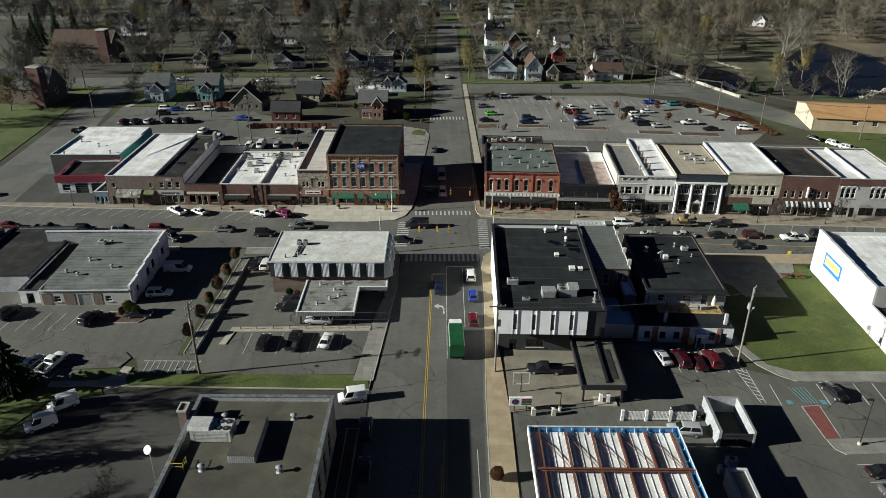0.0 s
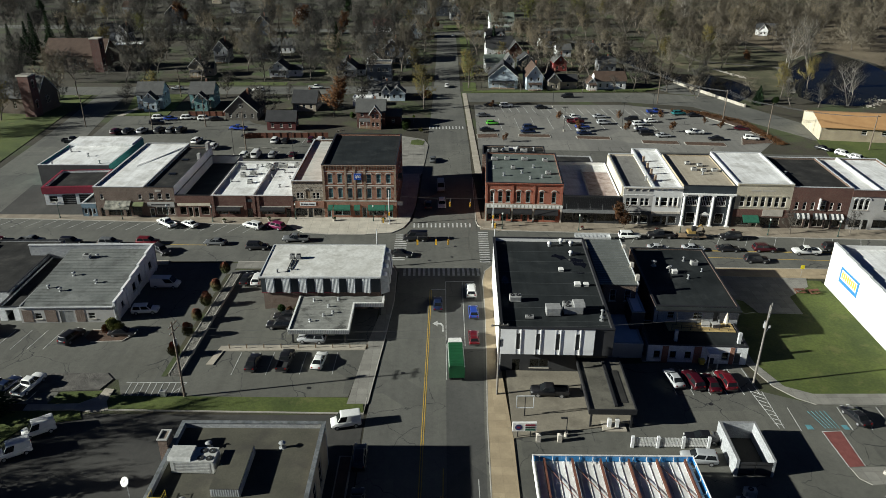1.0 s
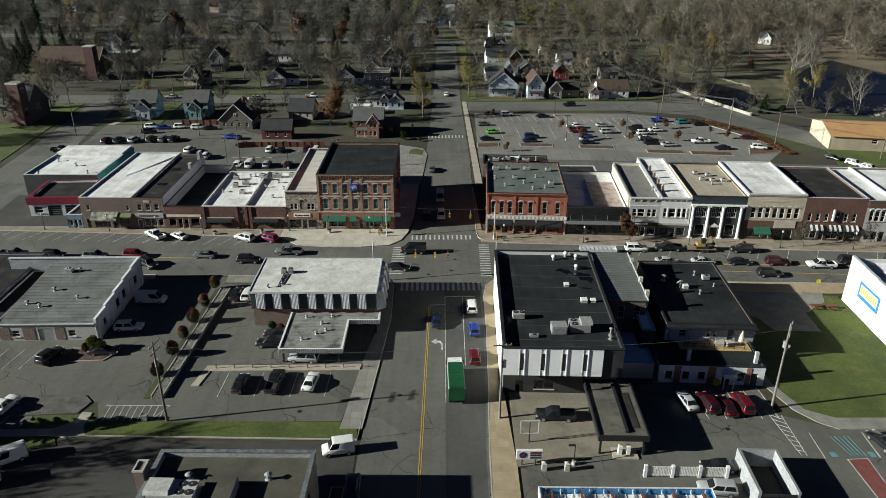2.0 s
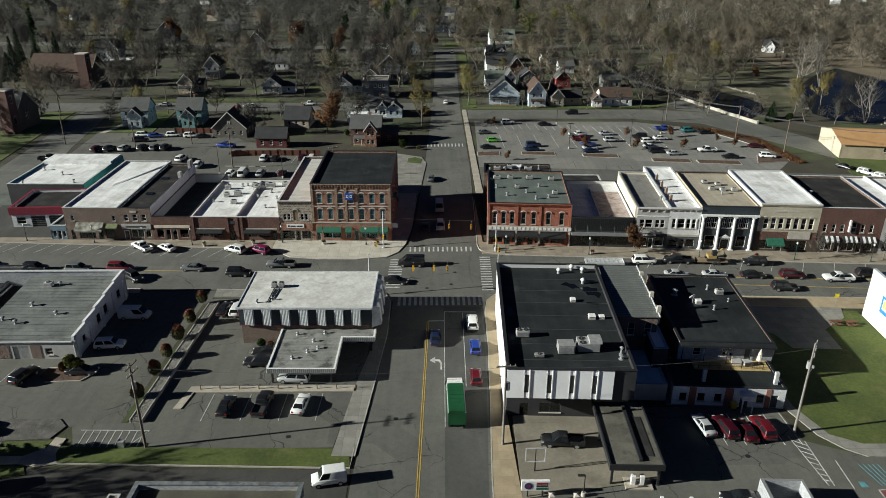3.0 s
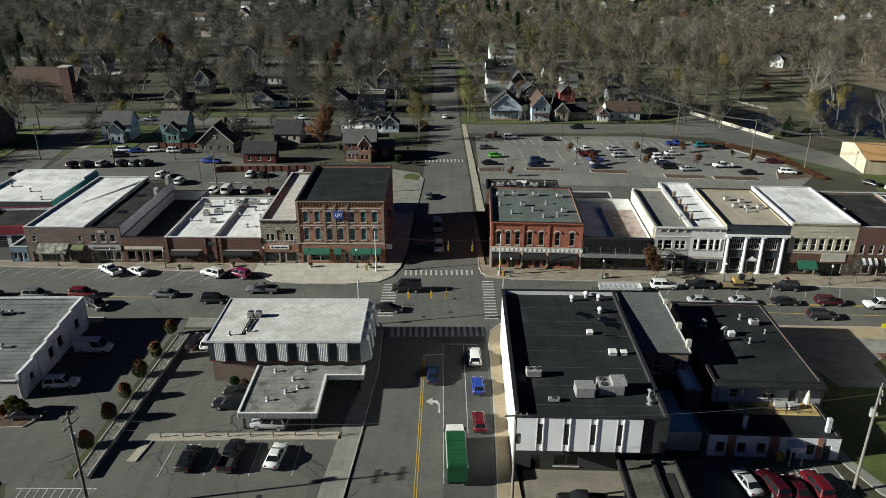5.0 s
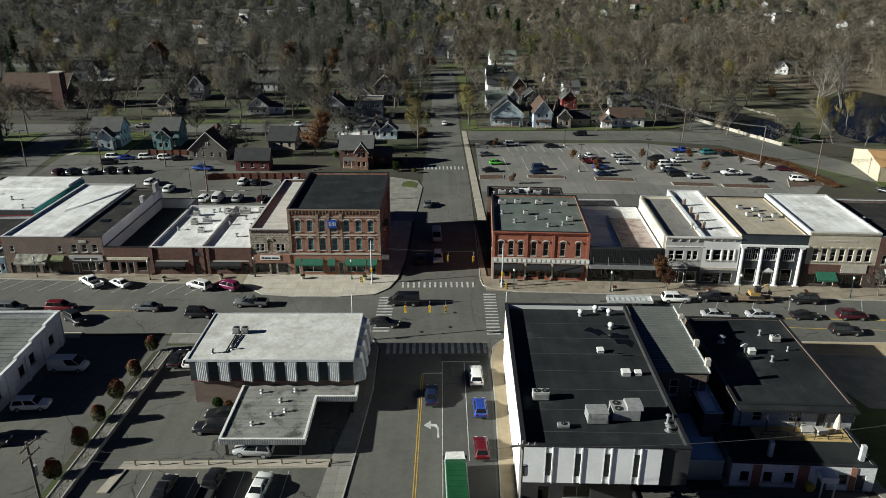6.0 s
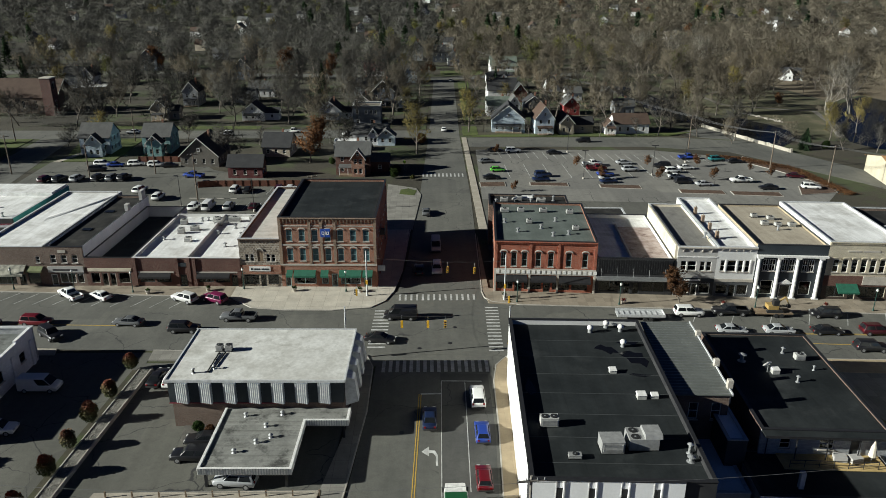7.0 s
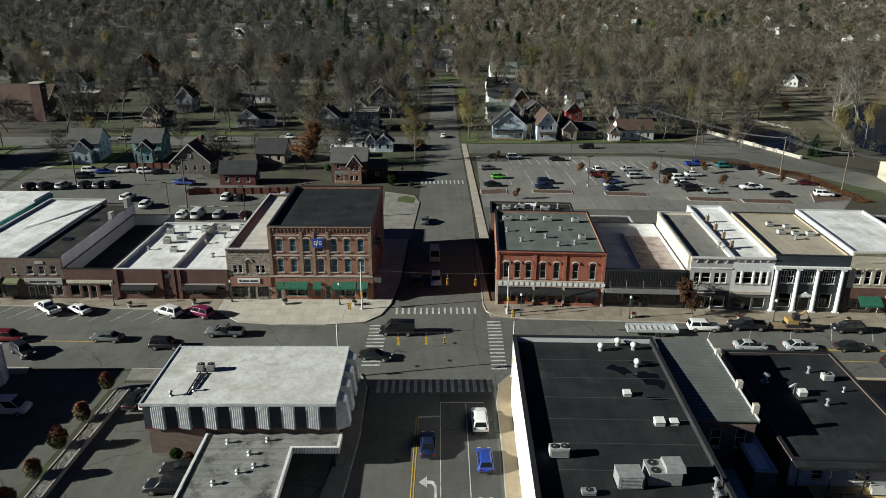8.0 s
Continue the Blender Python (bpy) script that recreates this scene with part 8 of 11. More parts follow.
house("grey bungalow with a dark hipped-looking roof", -48.1, 130.5, -4, 8.4, 9.5, 3.2, 3.4, SIDING_TAN, SHINGLE_DARK, "x", porch=False)
house("red brick house with cross gable and white trim", -22.8, 109.8, -1, 9.4, 9.0, 5.4, 3.0, BRICK_MAROON, SHINGLE_GREY, "x", wing=(5.2, 5.0, 3.2, 1.8))
house("red brick gabled front bay", -21.1, 107.3, -1, 3.6, 1.5, 5.4, 2.4, BRICK_RED, SHINGLE_GREY, "y", porch=False, chimney=False)
house("white house with steep twin gables", -20.8, 148.3, -1, 11.5, 7.5, 3.4, 2.6, SIDING_WHITE, SHINGLE_GREY, "x", porch=False)
house("small white gabled dormer house front", -19.6, 145.9, -1, 3.2, 3.0, 3.6, 2.0, SIDING_WHITE, SHINGLE_GREY, "y", porch=False, chimney=False)
house("pale blue gabled wing with white trim", -15.4, 145.6, -1, 5.6, 4.4, 3.2, 2.2, SIDING_BLUE, SHINGLE_GREY, "y", porch=False, chimney=False)
block("carport_building", "low white flat-roofed carport behind a brick house", pose(-31.5, 137.5, 0), 7.2, 5.0, 3.1, SIDING_WHITE, ROOF_WHITE, [], 0.15, category="house")
DECK_HOLES = [(1.2, 2.2, 4.4, 5.8), (4.4, 5.4, 4.4, 5.8), (6.2, 7.2, 4.4, 5.8), (7.8, 8.8, 4.4, 5.8), (1.2, 2.4, 1.0, 2.4), (6.4, 7.6, 1.0, 2.4)]
deckh = block("flat_roofed_house", "dark blue flat-topped house with a roof deck", pose(-29.2, 177.4, 0), 10.1, 10.0, 7.2, SIDING_DARK, ROOF_TAN, DECK_HOLES, 0.7, coping=TRIM_WHITE, category="house")
for q in DECK_HOLES:
    window(deckh, *q)
house("white bungalow with dark cross gable", -67.4, 185.7, 0, 8.0, 8.0, 3.6, 3.2, SIDING_WHITE, SHINGLE_DARK, "y", chimney=False, wing=(5.2, 5.0, 2.9, 1.6))
house("white gabled cottage among trees", -38.8, 186.8, 0, 8.4, 10.0, 3.9, 3.4, SIDING_WHITE, SHINGLE_DARK, "y", wing=(3.6, 5.0, 2.8, 1.6))
house("long grey-roofed cottage with pale walls", -80.0, 226.0, 2, 9.5, 7.0, 3.4, 2.6, SIDING_GREY, SHINGLE_GREY, "x", porch=False, chimney=False)
house("white house under a broad grey roof", -75.8, 241.0, 2, 11.0, 8.0, 3.8, 2.8, SIDING_WHITE, SHINGLE_GREY, "x", porch=False)
house("brown-grey cottage with a white front gable", -102.5, 186.7, 0, 6.4, 8.0, 4.6, 3.4, SIDING_TAN, SHINGLE_DARK, "y", wing=(3.4, 5.0, 3.4, 1.8))
house("tall pale house with a dark gable and glazed porch", -100.0, 217.7, 0, 6.4, 10.0, 6.2, 3.8, SIDING_GREY, SHINGLE_DARK, "y")
house("dark shingled house half hidden by trees", -97.1, 295.0, 0, 8.5, 9.0, 6.0, 4.6, SIDING_DARK, SHINGLE_DARK, "y", porch=False)
house("white-gabled house behind the church hall", -166.0, 272.0, 0, 6.2, 9.0, 5.0, 3.8, SIDING_WHITE, SHINGLE_DARK, "y", porch=False)
house("blue-grey house beside a white gable", -174.5, 276.0, 0, 9.0, 8.0, 5.0, 3.4, SIDING_GREY, SHINGLE_DARK, "x", porch=False)
house("tall dark house under a black gable", -156.3, 328.0, 0, 9.5, 10.0, 7.4, 4.6, SIDING_DARK, SHINGLE_DARK, "y", porch=False)
# White front in pale blue siding, which puts the skylight's tint into the colour.
house("white house with broad front gable and porch", 26.4, 166.0, -4, 11.6, 11.0, 4.6, 4.8, SIDING_BLUE, SHINGLE_DARK, "y", chimney=False)
house("narrow pale house with brown roof", 38.7, 162.6, 2, 6.6, 10.0, 5.6, 4.2, SIDING_BLUE, SHINGLE_BROWN, "y")
house("tan gabled house with a dark wing", 46.4, 162.1, 2, 4.8, 9.0, 4.2, 2.6, SIDING_TAN, SHINGLE_DARK, "y", porch=False, wing=(7.5, 6.5, 3.0, 2.2))
house("white bungalow with a brown hipped roof and blue side", 69.5, 163.6, 1, 12.0, 9.0, 3.6, 2.8, SIDING_WHITE, SHINGLE_BROWN, "x", porch=False, chimney=False)
house("small white porch gable with thin posts", 61.6, 162.0, 1, 3.6, 5.0, 3.0, 1.9, SIDING_WHITE, SHINGLE_BROWN, "y", chimney=False)
house("white house with a pale green roof", 26.6, 196.0, 2, 10.5, 8.5, 4.4, 2.6, SIDING_WHITE, SHINGLE_GREEN, "x", porch=False)
house("white steep cross gable beside a green roof", 31.4, 192.6, 2, 4.6, 5.0, 5.4, 3.2, SIDING_WHITE, SHINGLE_GREY, "y", porch=False, chimney=False)
house("dark blue-grey house behind a white gable", 40.0, 200.0, 2, 7.0, 7.0, 4.6, 2.6, SIDING_DARK, SHINGLE_DARK, "y", porch=False)
house("big dark-roofed house with a brick side gable", 30.4, 230.0, 2, 12.5, 10.0, 5.0, 4.4, SIDING_WHITE, SHINGLE_DARK, "x", porch=False)
house("maroon brick gabled wing under a dark roof", 37.8, 227.4, 2, 6.0, 8.0, 4.4, 3.6, BRICK_MAROON, SHINGLE_DARK, "y", porch=False, chimney=False)
house("grey-roofed house up the street", 31.0, 262.0, 2, 9.5, 9.0, 5.0, 3.0, SIDING_WHITE, SHINGLE_DARK, "x", porch=False)
house("dark gabled house up the street", 33.6, 246.5, 2, 8.0, 8.0, 5.0, 3.4, SIDING_DARK, SHINGLE_DARK, "y", porch=False, chimney=False)
green_house = house("big white house with a green shingle roof and dormer", 38.7, 309.2, 2, 14.0, 11.0, 5.4, 4.2, SIDING_WHITE, SHINGLE_GREEN, "x", chimney=False)
part("dormer", Geo().box(-2.8, 3.0, 1.4, 4.2, 6.6, 8.2), SIDING_WHITE, green_house)
part("dormer_roof", Geo().box(-3.1, 3.3, 1.1, 5.0, 8.2, 8.35), SHINGLE_GREEN, green_house)
for k in range(4):
    part("dormer_window", Geo().box(-2.4 + k * 1.35, -1.5 + k * 1.35, 1.33, 1.4, 7.0, 7.9), METAL_DARK, green_house)
house("red-sided cottage with a grey gable", 54.7, 198.2, 2, 6.2, 7.5, 4.2, 2.9, SIDING_RED, SHINGLE_GREY, "y", porch=False)
house("small green-grey house with shingle roof", 75.2, 196.4, 2, 7.6, 7.0, 4.0, 2.3, SIDING_GREY, SHINGLE_GREY, "x", porch=False)
house("tan house near the river", 75.7, 228.1, 12, 5.0, 8.0, 4.4, 2.4, SIDING_TAN, SHINGLE_DARK, "y", porch=False)
house("white cottage behind the red house", 62.0, 232.0, 4, 7.0, 7.0, 3.4, 2.2, SIDING_WHITE, SHINGLE_GREY, "x", porch=False, chimney=False)
house("dark-roofed cottage among trees", 58.0, 256.0, 8, 8.0, 7.0, 3.8, 3.0, SIDING_WHITE, SHINGLE_DARK, "x", porch=False)
house("white riverside house with sunlit gable and verandah", 187.1, 294.3, -20, 11.0, 8.0, 3.4, 2.8, SIDING_WHITE, SHINGLE_DARK, "x", chimney=False)
house("white gabled wing of the riverside house", 184.5, 292.6, -20, 4.6, 6.0, 3.4, 2.8, SIDING_WHITE, SHINGLE_DARK, "y", porch=False, chimney=False)
house("dark grey house with a grey side roof", -30.8, 243.0, 0, 8.0, 9.0, 4.6, 3.0, SIDING_GREY, SHINGLE_GREY, "x", porch=False)
house("large dark house with a white-trimmed gable", -20.4, 216.7, -2, 9.0, 11.0, 6.6, 4.2, SIDING_DARK, SHINGLE_DARK, "y")
house("dark gabled cottage behind the deck house", -28.0, 203.0, -2, 7.0, 8.0, 4.2, 3.0, SIDING_GREY, SHINGLE_DARK, "y", porch=False)
house("house with a maroon roof among trees", -30.3, 306.0, 0, 10.0, 8.0, 3.6, 3.0, SIDING_WHITE, plain("maroon_roofing", (0.11, 0.012, 0.016), 0.8), "x", porch=False, chimney=False)
house("blue-sided house up the street", -10.8, 284.0, -2, 6.2, 8.0, 5.2, 2.9, SIDING_BLUE, SHINGLE_DARK, "y", porch=False)
house("small blue garden shed", -12.5, 214.1, 0, 2.7, 3.0, 2.4, 1.3, SIDING_BLUE, SHINGLE_DARK, "y", porch=False, chimney=False, name="garden_shed")
house("white gable at the end of the street", 13.4, 352.0, 4, 6.4, 8.0, 4.8, 3.8, SIDING_WHITE, SHINGLE_DARK, "y")
house("dark blue house at the end of the street", 6.1, 371.0, 0, 9.6, 9.0, 6.4, 3.6, SIDING_DARK, SHINGLE_DARK, "x", porch=False)
house("grey house with white trim beyond the street", -9.1, 379.0, 0, 8.4, 9.0, 7.0, 4.6, SIDING_GREY, SHINGLE_DARK, "y", porch=False)

# churches
TOWER_BRICK = jointed("tower_brick", (0.12, 0.045, 0.034), (0.17, 0.065, 0.05), 0.22, 0.075, 0.01, (0.1, 0.07, 0.06), upright=True, offset=0.5)
CHURCH_BRICK = jointed("church_brick", (0.10, 0.072, 0.05), (0.155, 0.115, 0.078), 0.22, 0.075, 0.01, (0.12, 0.1, 0.08), upright=True, offset=0.5)


def church(label, x, y, rot, w, d, h, rise, roof, tower_at):
    b = thing("church", pose(x, y, 0, 0, 0, rot), label, "church")
    hs = [(u0, u1, 2.0, 5.0) for u0, u1 in row_of(5, 1, d - 1, 1.2)]
    part("front_wall", panel(Geo(), -w / 2, w / 2, 0, h, [(-1.2, 1.2, 3.0, 6.4)], 0, 0.4), CHURCH_BRICK, b)
    part("back_wall", Geo().box(-w / 2, w / 2, d - 0.4, d, 0, h), CHURCH_BRICK, b)
    for x0, side in ((-w / 2, 1), (w / 2, -1)):
        part("side_wall", panel(Geo(), 0.4, d - 0.4, 0, h, hs, min(x0, x0 + 0.4 * side), max(x0, x0 + 0.4 * side), "y"), CHURCH_BRICK, b)
        for q in hs:
            window(b, *q, TRIM_STONE, t=x0, axis="y", side=side, bars=(2, 3))
    window(b, -1.2, 1.2, 3.0, 6.4, TRIM_STONE, bars=(3, 3))
    gabled(b, -w / 2, w / 2, 0, d, h, rise, roof, CHURCH_BRICK, "y", 0.4)
    tx, ty = tower_at
    th = h + rise + 1.6
    t = part("tower", panel(Geo(), tx - 2, tx + 2, 0, th, [(tx - 0.6, tx + 0.6, 3, 5), (tx - 0.6, tx + 0.6, th - 4.2, th - 1.8)], ty - 2, ty - 1.6).box(tx - 2, tx + 2, ty + 1.6, ty + 2, 0, th).box(tx - 2, tx - 1.6, ty - 1.6, ty + 1.6, 0, th).box(tx + 1.6, tx + 2, ty - 1.6, ty + 1.6, 0, th), TOWER_BRICK, b)
    part("tower_top", Geo().box(tx - 2.2, tx + 2.2, ty - 2.2, ty + 2.2, th, th + 0.4), TRIM_STONE, t)
    for z in (3, th - 4.2):
        arch(t, tx - 0.75, tx + 0.75, z + 2.1, 0.6, TRIM_STONE).location = (0, ty - 2, 0)
        window(b, tx - 0.6, tx + 0.6, z, z + 2 if z == 3 else z + 2.4, TRIM_STONE, t=ty - 2)
    return b


church("maroon brick church with a brown roof and corner tower", -146.0, 207.5, 86, 14, 27, 6.5, 6.0, SHINGLE_BROWN, (-9.0, 1.0))
church("dark brick church with a grey roof and square tower", -139.2, 132, 82, 12, 28, 6.0, 6.5, SHINGLE_GREY, (-7.5, 1.0))
block("church_hall_building", "low white-roofed church hall", pose(-157, 238, 0, 0, 0, 12), 13, 10, 4.4, BRICK_TAN, ROOF_WHITE, [], 0.2)


def middle(o):
    return o.matrix_world @ (sum((Vector(c) for c in o.bound_box), Vector()) / 8)


# plain far houses: no sills, and blind walls on the sides turned away from the town
bpy.context.view_layer.update()
for o in [o for o in scene.objects if o.parent and o.parent.parent is None and o.name.startswith("window") and o.parent.name.startswith(("house", "church"))]:
    y = o.parent.matrix_world.translation.y
    walls = [middle(k).y for k in o.parent.children if "wall" in k.name]
    if y > 100 and walls and middle(o).y > sum(walls) / len(walls) + 1.5:
        for k in list(o.children):
            bpy.data.objects.remove(k)
        bpy.data.objects.remove(o)
for o in [o for o in scene.objects if o.name.startswith("sill") and o.parent and o.parent.parent and o.parent.parent.name.startswith(("house", "church"))]:
    bpy.data.objects.remove(o)


# ---- trees and shrubs ----
def twig_stuff(name, dark, light, scale=0.09):
    m, nt, b = nodes_of(name)
    p = place(nt)
    c = ramp(nt, grain(nt, p, scale, 3), [(0.35, dark), (0.65, light)])
    one = nt.nodes.new("ShaderNodeNewGeometry").outputs["Random Per Island"]
    c = blend(nt, 0.8, c, ramp(nt, one, [(0.0, (0.75, 0.75, 0.75)), (1.0, (1.2, 1.2, 1.2))]), "MULTIPLY")
    each = nt.nodes.new("ShaderNodeObjectInfo").outputs["Random"]
    c = blend(nt, 1.0, c, ramp(nt, each, [(0.0, (0.68, 0.68, 0.68)), (0.5, (1.0, 1.0, 0.98)), (1.0, (1.3, 1.25, 1.14))]), "MULTIPLY")
    nt.links.new(c, b.inputs["Base Color"])
    b.inputs["Roughness"].default_value = 0.9
    b.inputs["Specular IOR Level"].default_value = 0.1
    thin, mix = nt.nodes.new("ShaderNodeBsdfTranslucent"), nt.nodes.new("ShaderNodeMixShader")
    nt.links.new(c, thin.inputs["Color"])
    mix.inputs[0].default_value = 0.1
    nt.links.new(b.outputs[0], mix.inputs[1])
    nt.links.new(thin.outputs[0], mix.inputs[2])
    nt.links.new(mix.outputs[0], nt.nodes["Material Output"].inputs["Surface"])
    return m


BARK = rough_surface("bark", (0.09, 0.075, 0.06), (0.19, 0.165, 0.14), 0.7, 9, 0.95, 0.6, 0.05)
BARK_PALE = rough_surface("pale_bark", (0.19, 0.17, 0.14), (0.36, 0.33, 0.285), 0.7, 5, 0.9, 0.4, 0.04)
TWIGS = twig_stuff("bare_twigs", (0.056, 0.055, 0.051), (0.115, 0.111, 0.102))
# Tan for the eastern trees, lightened because their sunlit side shows.
TWIGS_TAN_LIT = twig_stuff("tan_twigs", (0.112, 0.097, 0.074), (0.21, 0.182, 0.139))
TWIGS_PALE = twig_stuff("pale_twigs", (0.11, 0.102, 0.085), (0.175, 0.16, 0.135))
# Far woods: west greyed for haze and darkened as backlit, east lightened as sunlit.
TWIGS_FAR_SHADED = twig_stuff("far_shaded_twigs", (0.06, 0.059, 0.054), (0.122, 0.118, 0.107), 0.045)
TWIGS_FAR_TAN_LIT = twig_stuff("far_tan_lit_twigs", (0.108, 0.094, 0.073), (0.205, 0.178, 0.138), 0.045)
LEAVES_YELLOW = twig_stuff("yellow_leaves", (0.13, 0.108, 0.04), (0.215, 0.175, 0.06))
LEAVES_BROWN = twig_stuff("rust_leaves", (0.085, 0.042, 0.022), (0.15, 0.075, 0.036))
LEAVES_OLIVE = twig_stuff("olive_leaves", (0.075, 0.085, 0.025), (0.14, 0.14, 0.045))
LEAVES_GREEN = twig_stuff("green_leaves", (0.03, 0.055, 0.016), (0.06, 0.09, 0.03))
LEAVES_RED = twig_stuff("red_leaves", (0.10, 0.022, 0.018), (0.17, 0.04, 0.03))
m, nt, b = nodes_of("turning_leaves")
tall_part = split(nt, place(nt, True))[2]
c = ramp(nt, calc(nt, "DIVIDE", calc(nt, "ADD", tall_part, calc(nt, "MULTIPLY", grain(nt, place(nt), 0.9, 3), 1.6)), 5.0), [(0.3, (0.04, 0.055, 0.015)), (0.52, (0.09, 0.07, 0.02)), (0.72, (0.17, 0.04, 0.022))])
nt.links.new(blend(nt, 0.7, c, ramp(nt, nt.nodes.new("ShaderNodeNewGeometry").outputs["Random Per Island"], [(0.0, (0.6, 0.6, 0.6)), (1.0, (1.3, 1.3, 1.3))]), "MULTIPLY"), b.inputs["Base Color"])
b.inputs["Roughness"].default_value = 0.9
LEAVES_TURNING = m
NEEDLES = twig_stuff("dark_needles", (0.016, 0.032, 0.016), (0.035, 0.06, 0.028))


def sliver(g, a, d, length, width, rnd):
    """A thin tapering twig that forks once."""
    side = d.cross(Vector((rnd.uniform(-1, 1), rnd.uniform(-1, 1), rnd.uniform(-1, 1)))).normalized() * width
    n = len(g.v)
    g.v += [tuple(a - side), tuple(a + side), tuple(a + d * length)]
    g.f.append((n, n + 1, n + 2))


def limb_tree(seed, height, wide, stems=1, twigs=3200, twig=(0.7, 1.8, 0.042), leaf=None, low=0.24):
    """Skeleton of a broadleaved tree: tapering trunk and limbs in one mesh, fine twigs or leaves in another."""
    rnd = random.Random(seed)
    wood, fine, tips = Geo(), Geo(), []

    def branch(p, d, length, r, n, sides, up):
        """A limb of n bending pieces; gives its joints."""
        joints = [(p, d)]
        for i in range(n):
            d = (d + Vector((rnd.gauss(0, 0.16), rnd.gauss(0, 0.16), rnd.gauss(up, 0.12)))).normalized()
            e = p + d * length / n
            wood.tube(p, e, r * (1 - 0.75 * i / n), r * (1 - 0.75 * (i + 1) / n), sides, False)
            p = e
            joints.append((p, d))
        return joints

    def away(a, rise):
        return Vector((math.cos(a), math.sin(a), rise)).normalized()
    r0 = height * 0.018
    for s in range(stems):
        lean = Vector((rnd.gauss(0, 0.04 + 0.2 * (stems > 1)), rnd.gauss(0, 0.04 + 0.2 * (stems > 1)), 1)).normalized()
        trunk = branch(Vector((0.4 * s, 0, -0.1)), lean, height * 0.82, r0 * (0.7 if stems > 1 else 1), 6, 7, 0.1)
        turn = rnd.uniform(0, 6)
        for k in range(11 if stems == 1 else 6):
            f = low + (0.95 - low) * (k + rnd.random() * 0.6) / (11 if stems == 1 else 6)
            i = min(5, int(f * 6))
            p = trunk[i][0].lerp(trunk[i + 1][0], f * 6 - i)
            turn += 2.4 + rnd.uniform(-0.4, 0.4)
            bulge = math.sqrt(max(0.12, 1 - ((f - 0.42) / 0.62) ** 2))
            limb = branch(p, away(turn, 0.42 + 0.85 * f), wide * bulge * rnd.uniform(0.85, 1.2), r0 * (0.5 - 0.25 * f), 4, 5, 0.13)
            for q, d in limb[1:]:
                for _ in range(2):
                    sub = branch(q, (d * 0.7 + away(rnd.uniform(0, 6.3), rnd.uniform(-0.1, 0.9)) * 0.8).normalized(), wide * rnd.uniform(0.28, 0.5), r0 * 0.12, 2, 3, 0.12)
                    tips.append(sub)
                    for q2, d2 in sub[1:]:
                        tips.append(branch(q2, (d2 * 0.7 + away(rnd.uniform(0, 6.3), rnd.uniform(-0.1, 0.9)) * 0.7).normalized(), wide * rnd.uniform(0.16, 0.3), r0 * 0.06, 1, 3, 0.1))
    for i in range(twigs):
        j = rnd.choice(tips)
        k = rnd.randrange(len(j) - 1)
        p = j[k][0].lerp(j[k + 1][0], rnd.random())
        way = (j[k][1] * 0.8 + Vector((rnd.gauss(0, 0.6), rnd.gauss(0, 0.6), rnd.gauss(0.1, 0.5)))).normalized()
        if leaf:
            p = p + way * rnd.uniform(0, leaf[1])
            u = Vector((rnd.gauss(0, 1), rnd.gauss(0, 1), rnd.gauss(0, 1))).normalized()
            v = u.orthogonal().normalized() * leaf[0] * rnd.uniform(0.6, 1.2)
            u = u * leaf[0] * rnd.uniform(0.6, 1.3)
            fine.add([p - v, p + u, p + v, p - u * 0.8], [(0, 1, 2, 3)])
        elif i % 5 == 0:
            for _ in range(5):
                fan = (way + Vector((rnd.gauss(0, 0.38), rnd.gauss(0, 0.38), rnd.gauss(0.05, 0.38)))).normalized()
                sliver(fine, p, fan, rnd.uniform(twig[0], twig[1]), twig[2], rnd)
    return wood, fine


def billow(ob, low=0.25):
    """Turns the faces of a crown outwards and lets it shade as one soft round mass."""
    me = ob.data
    v = np.empty(len(me.vertices) * 3, np.float32)
    me.vertices.foreach_get("co", v)
    v = v.reshape(-1, 3)
    mid = np.array([v[:, 0].mean(), v[:, 1].mean(), v[:, 2].min() * (1 - low) + v[:, 2].max() * low])
    out = (v - mid) / np.array([np.ptp(v[:, 0]), np.ptp(v[:, 1]), np.ptp(v[:, 2]) * 0.8])
    soften(me, out)
    return ob


def soften(me, out, mixed=0.6):
    out = out / (np.linalg.norm(out, axis=1)[:, None] + 1e-6)
    own = np.empty(len(me.polygons) * 3, np.float32)
    me.polygons.foreach_get("normal", own)
    own = own.reshape(-1, 3)
    count = np.empty(len(me.polygons), np.int32)
    me.polygons.foreach_get("loop_total", count)
    at = np.empty(len(me.loops), np.int32)
    me.loops.foreach_get("vertex_index", at)
    starts = np.concatenate([[0], np.cumsum(count)[:-1]])
    turn = (own * out[at[starts]]).sum(1) < 0
    n = int(count[0])
    grid = at.reshape(-1, n)
    grid[turn] = grid[turn][:, ::-1]
    me.loops.foreach_set("vertex_index", grid.ravel())
    own[turn] *= -1
    me.update()
    normal = np.repeat(own, n, axis=0) * (1 - mixed) + out[grid.ravel()] * mixed
    normal /= np.linalg.norm(normal, axis=1)[:, None] + 1e-6
    me.normals_split_custom_set(normal.astype(np.float64).tolist())


def tree_kind(name, seed, label, wood_mat, fine_mat, **kw):
    wood, fine = limb_tree(seed, **kw)
    t = thing(name, Matrix.Identity(4), label, "tree")
    part("trunk", wood, wood_mat, t, "", True)
    billow(part("crown", fine, fine_mat, t))
    return t


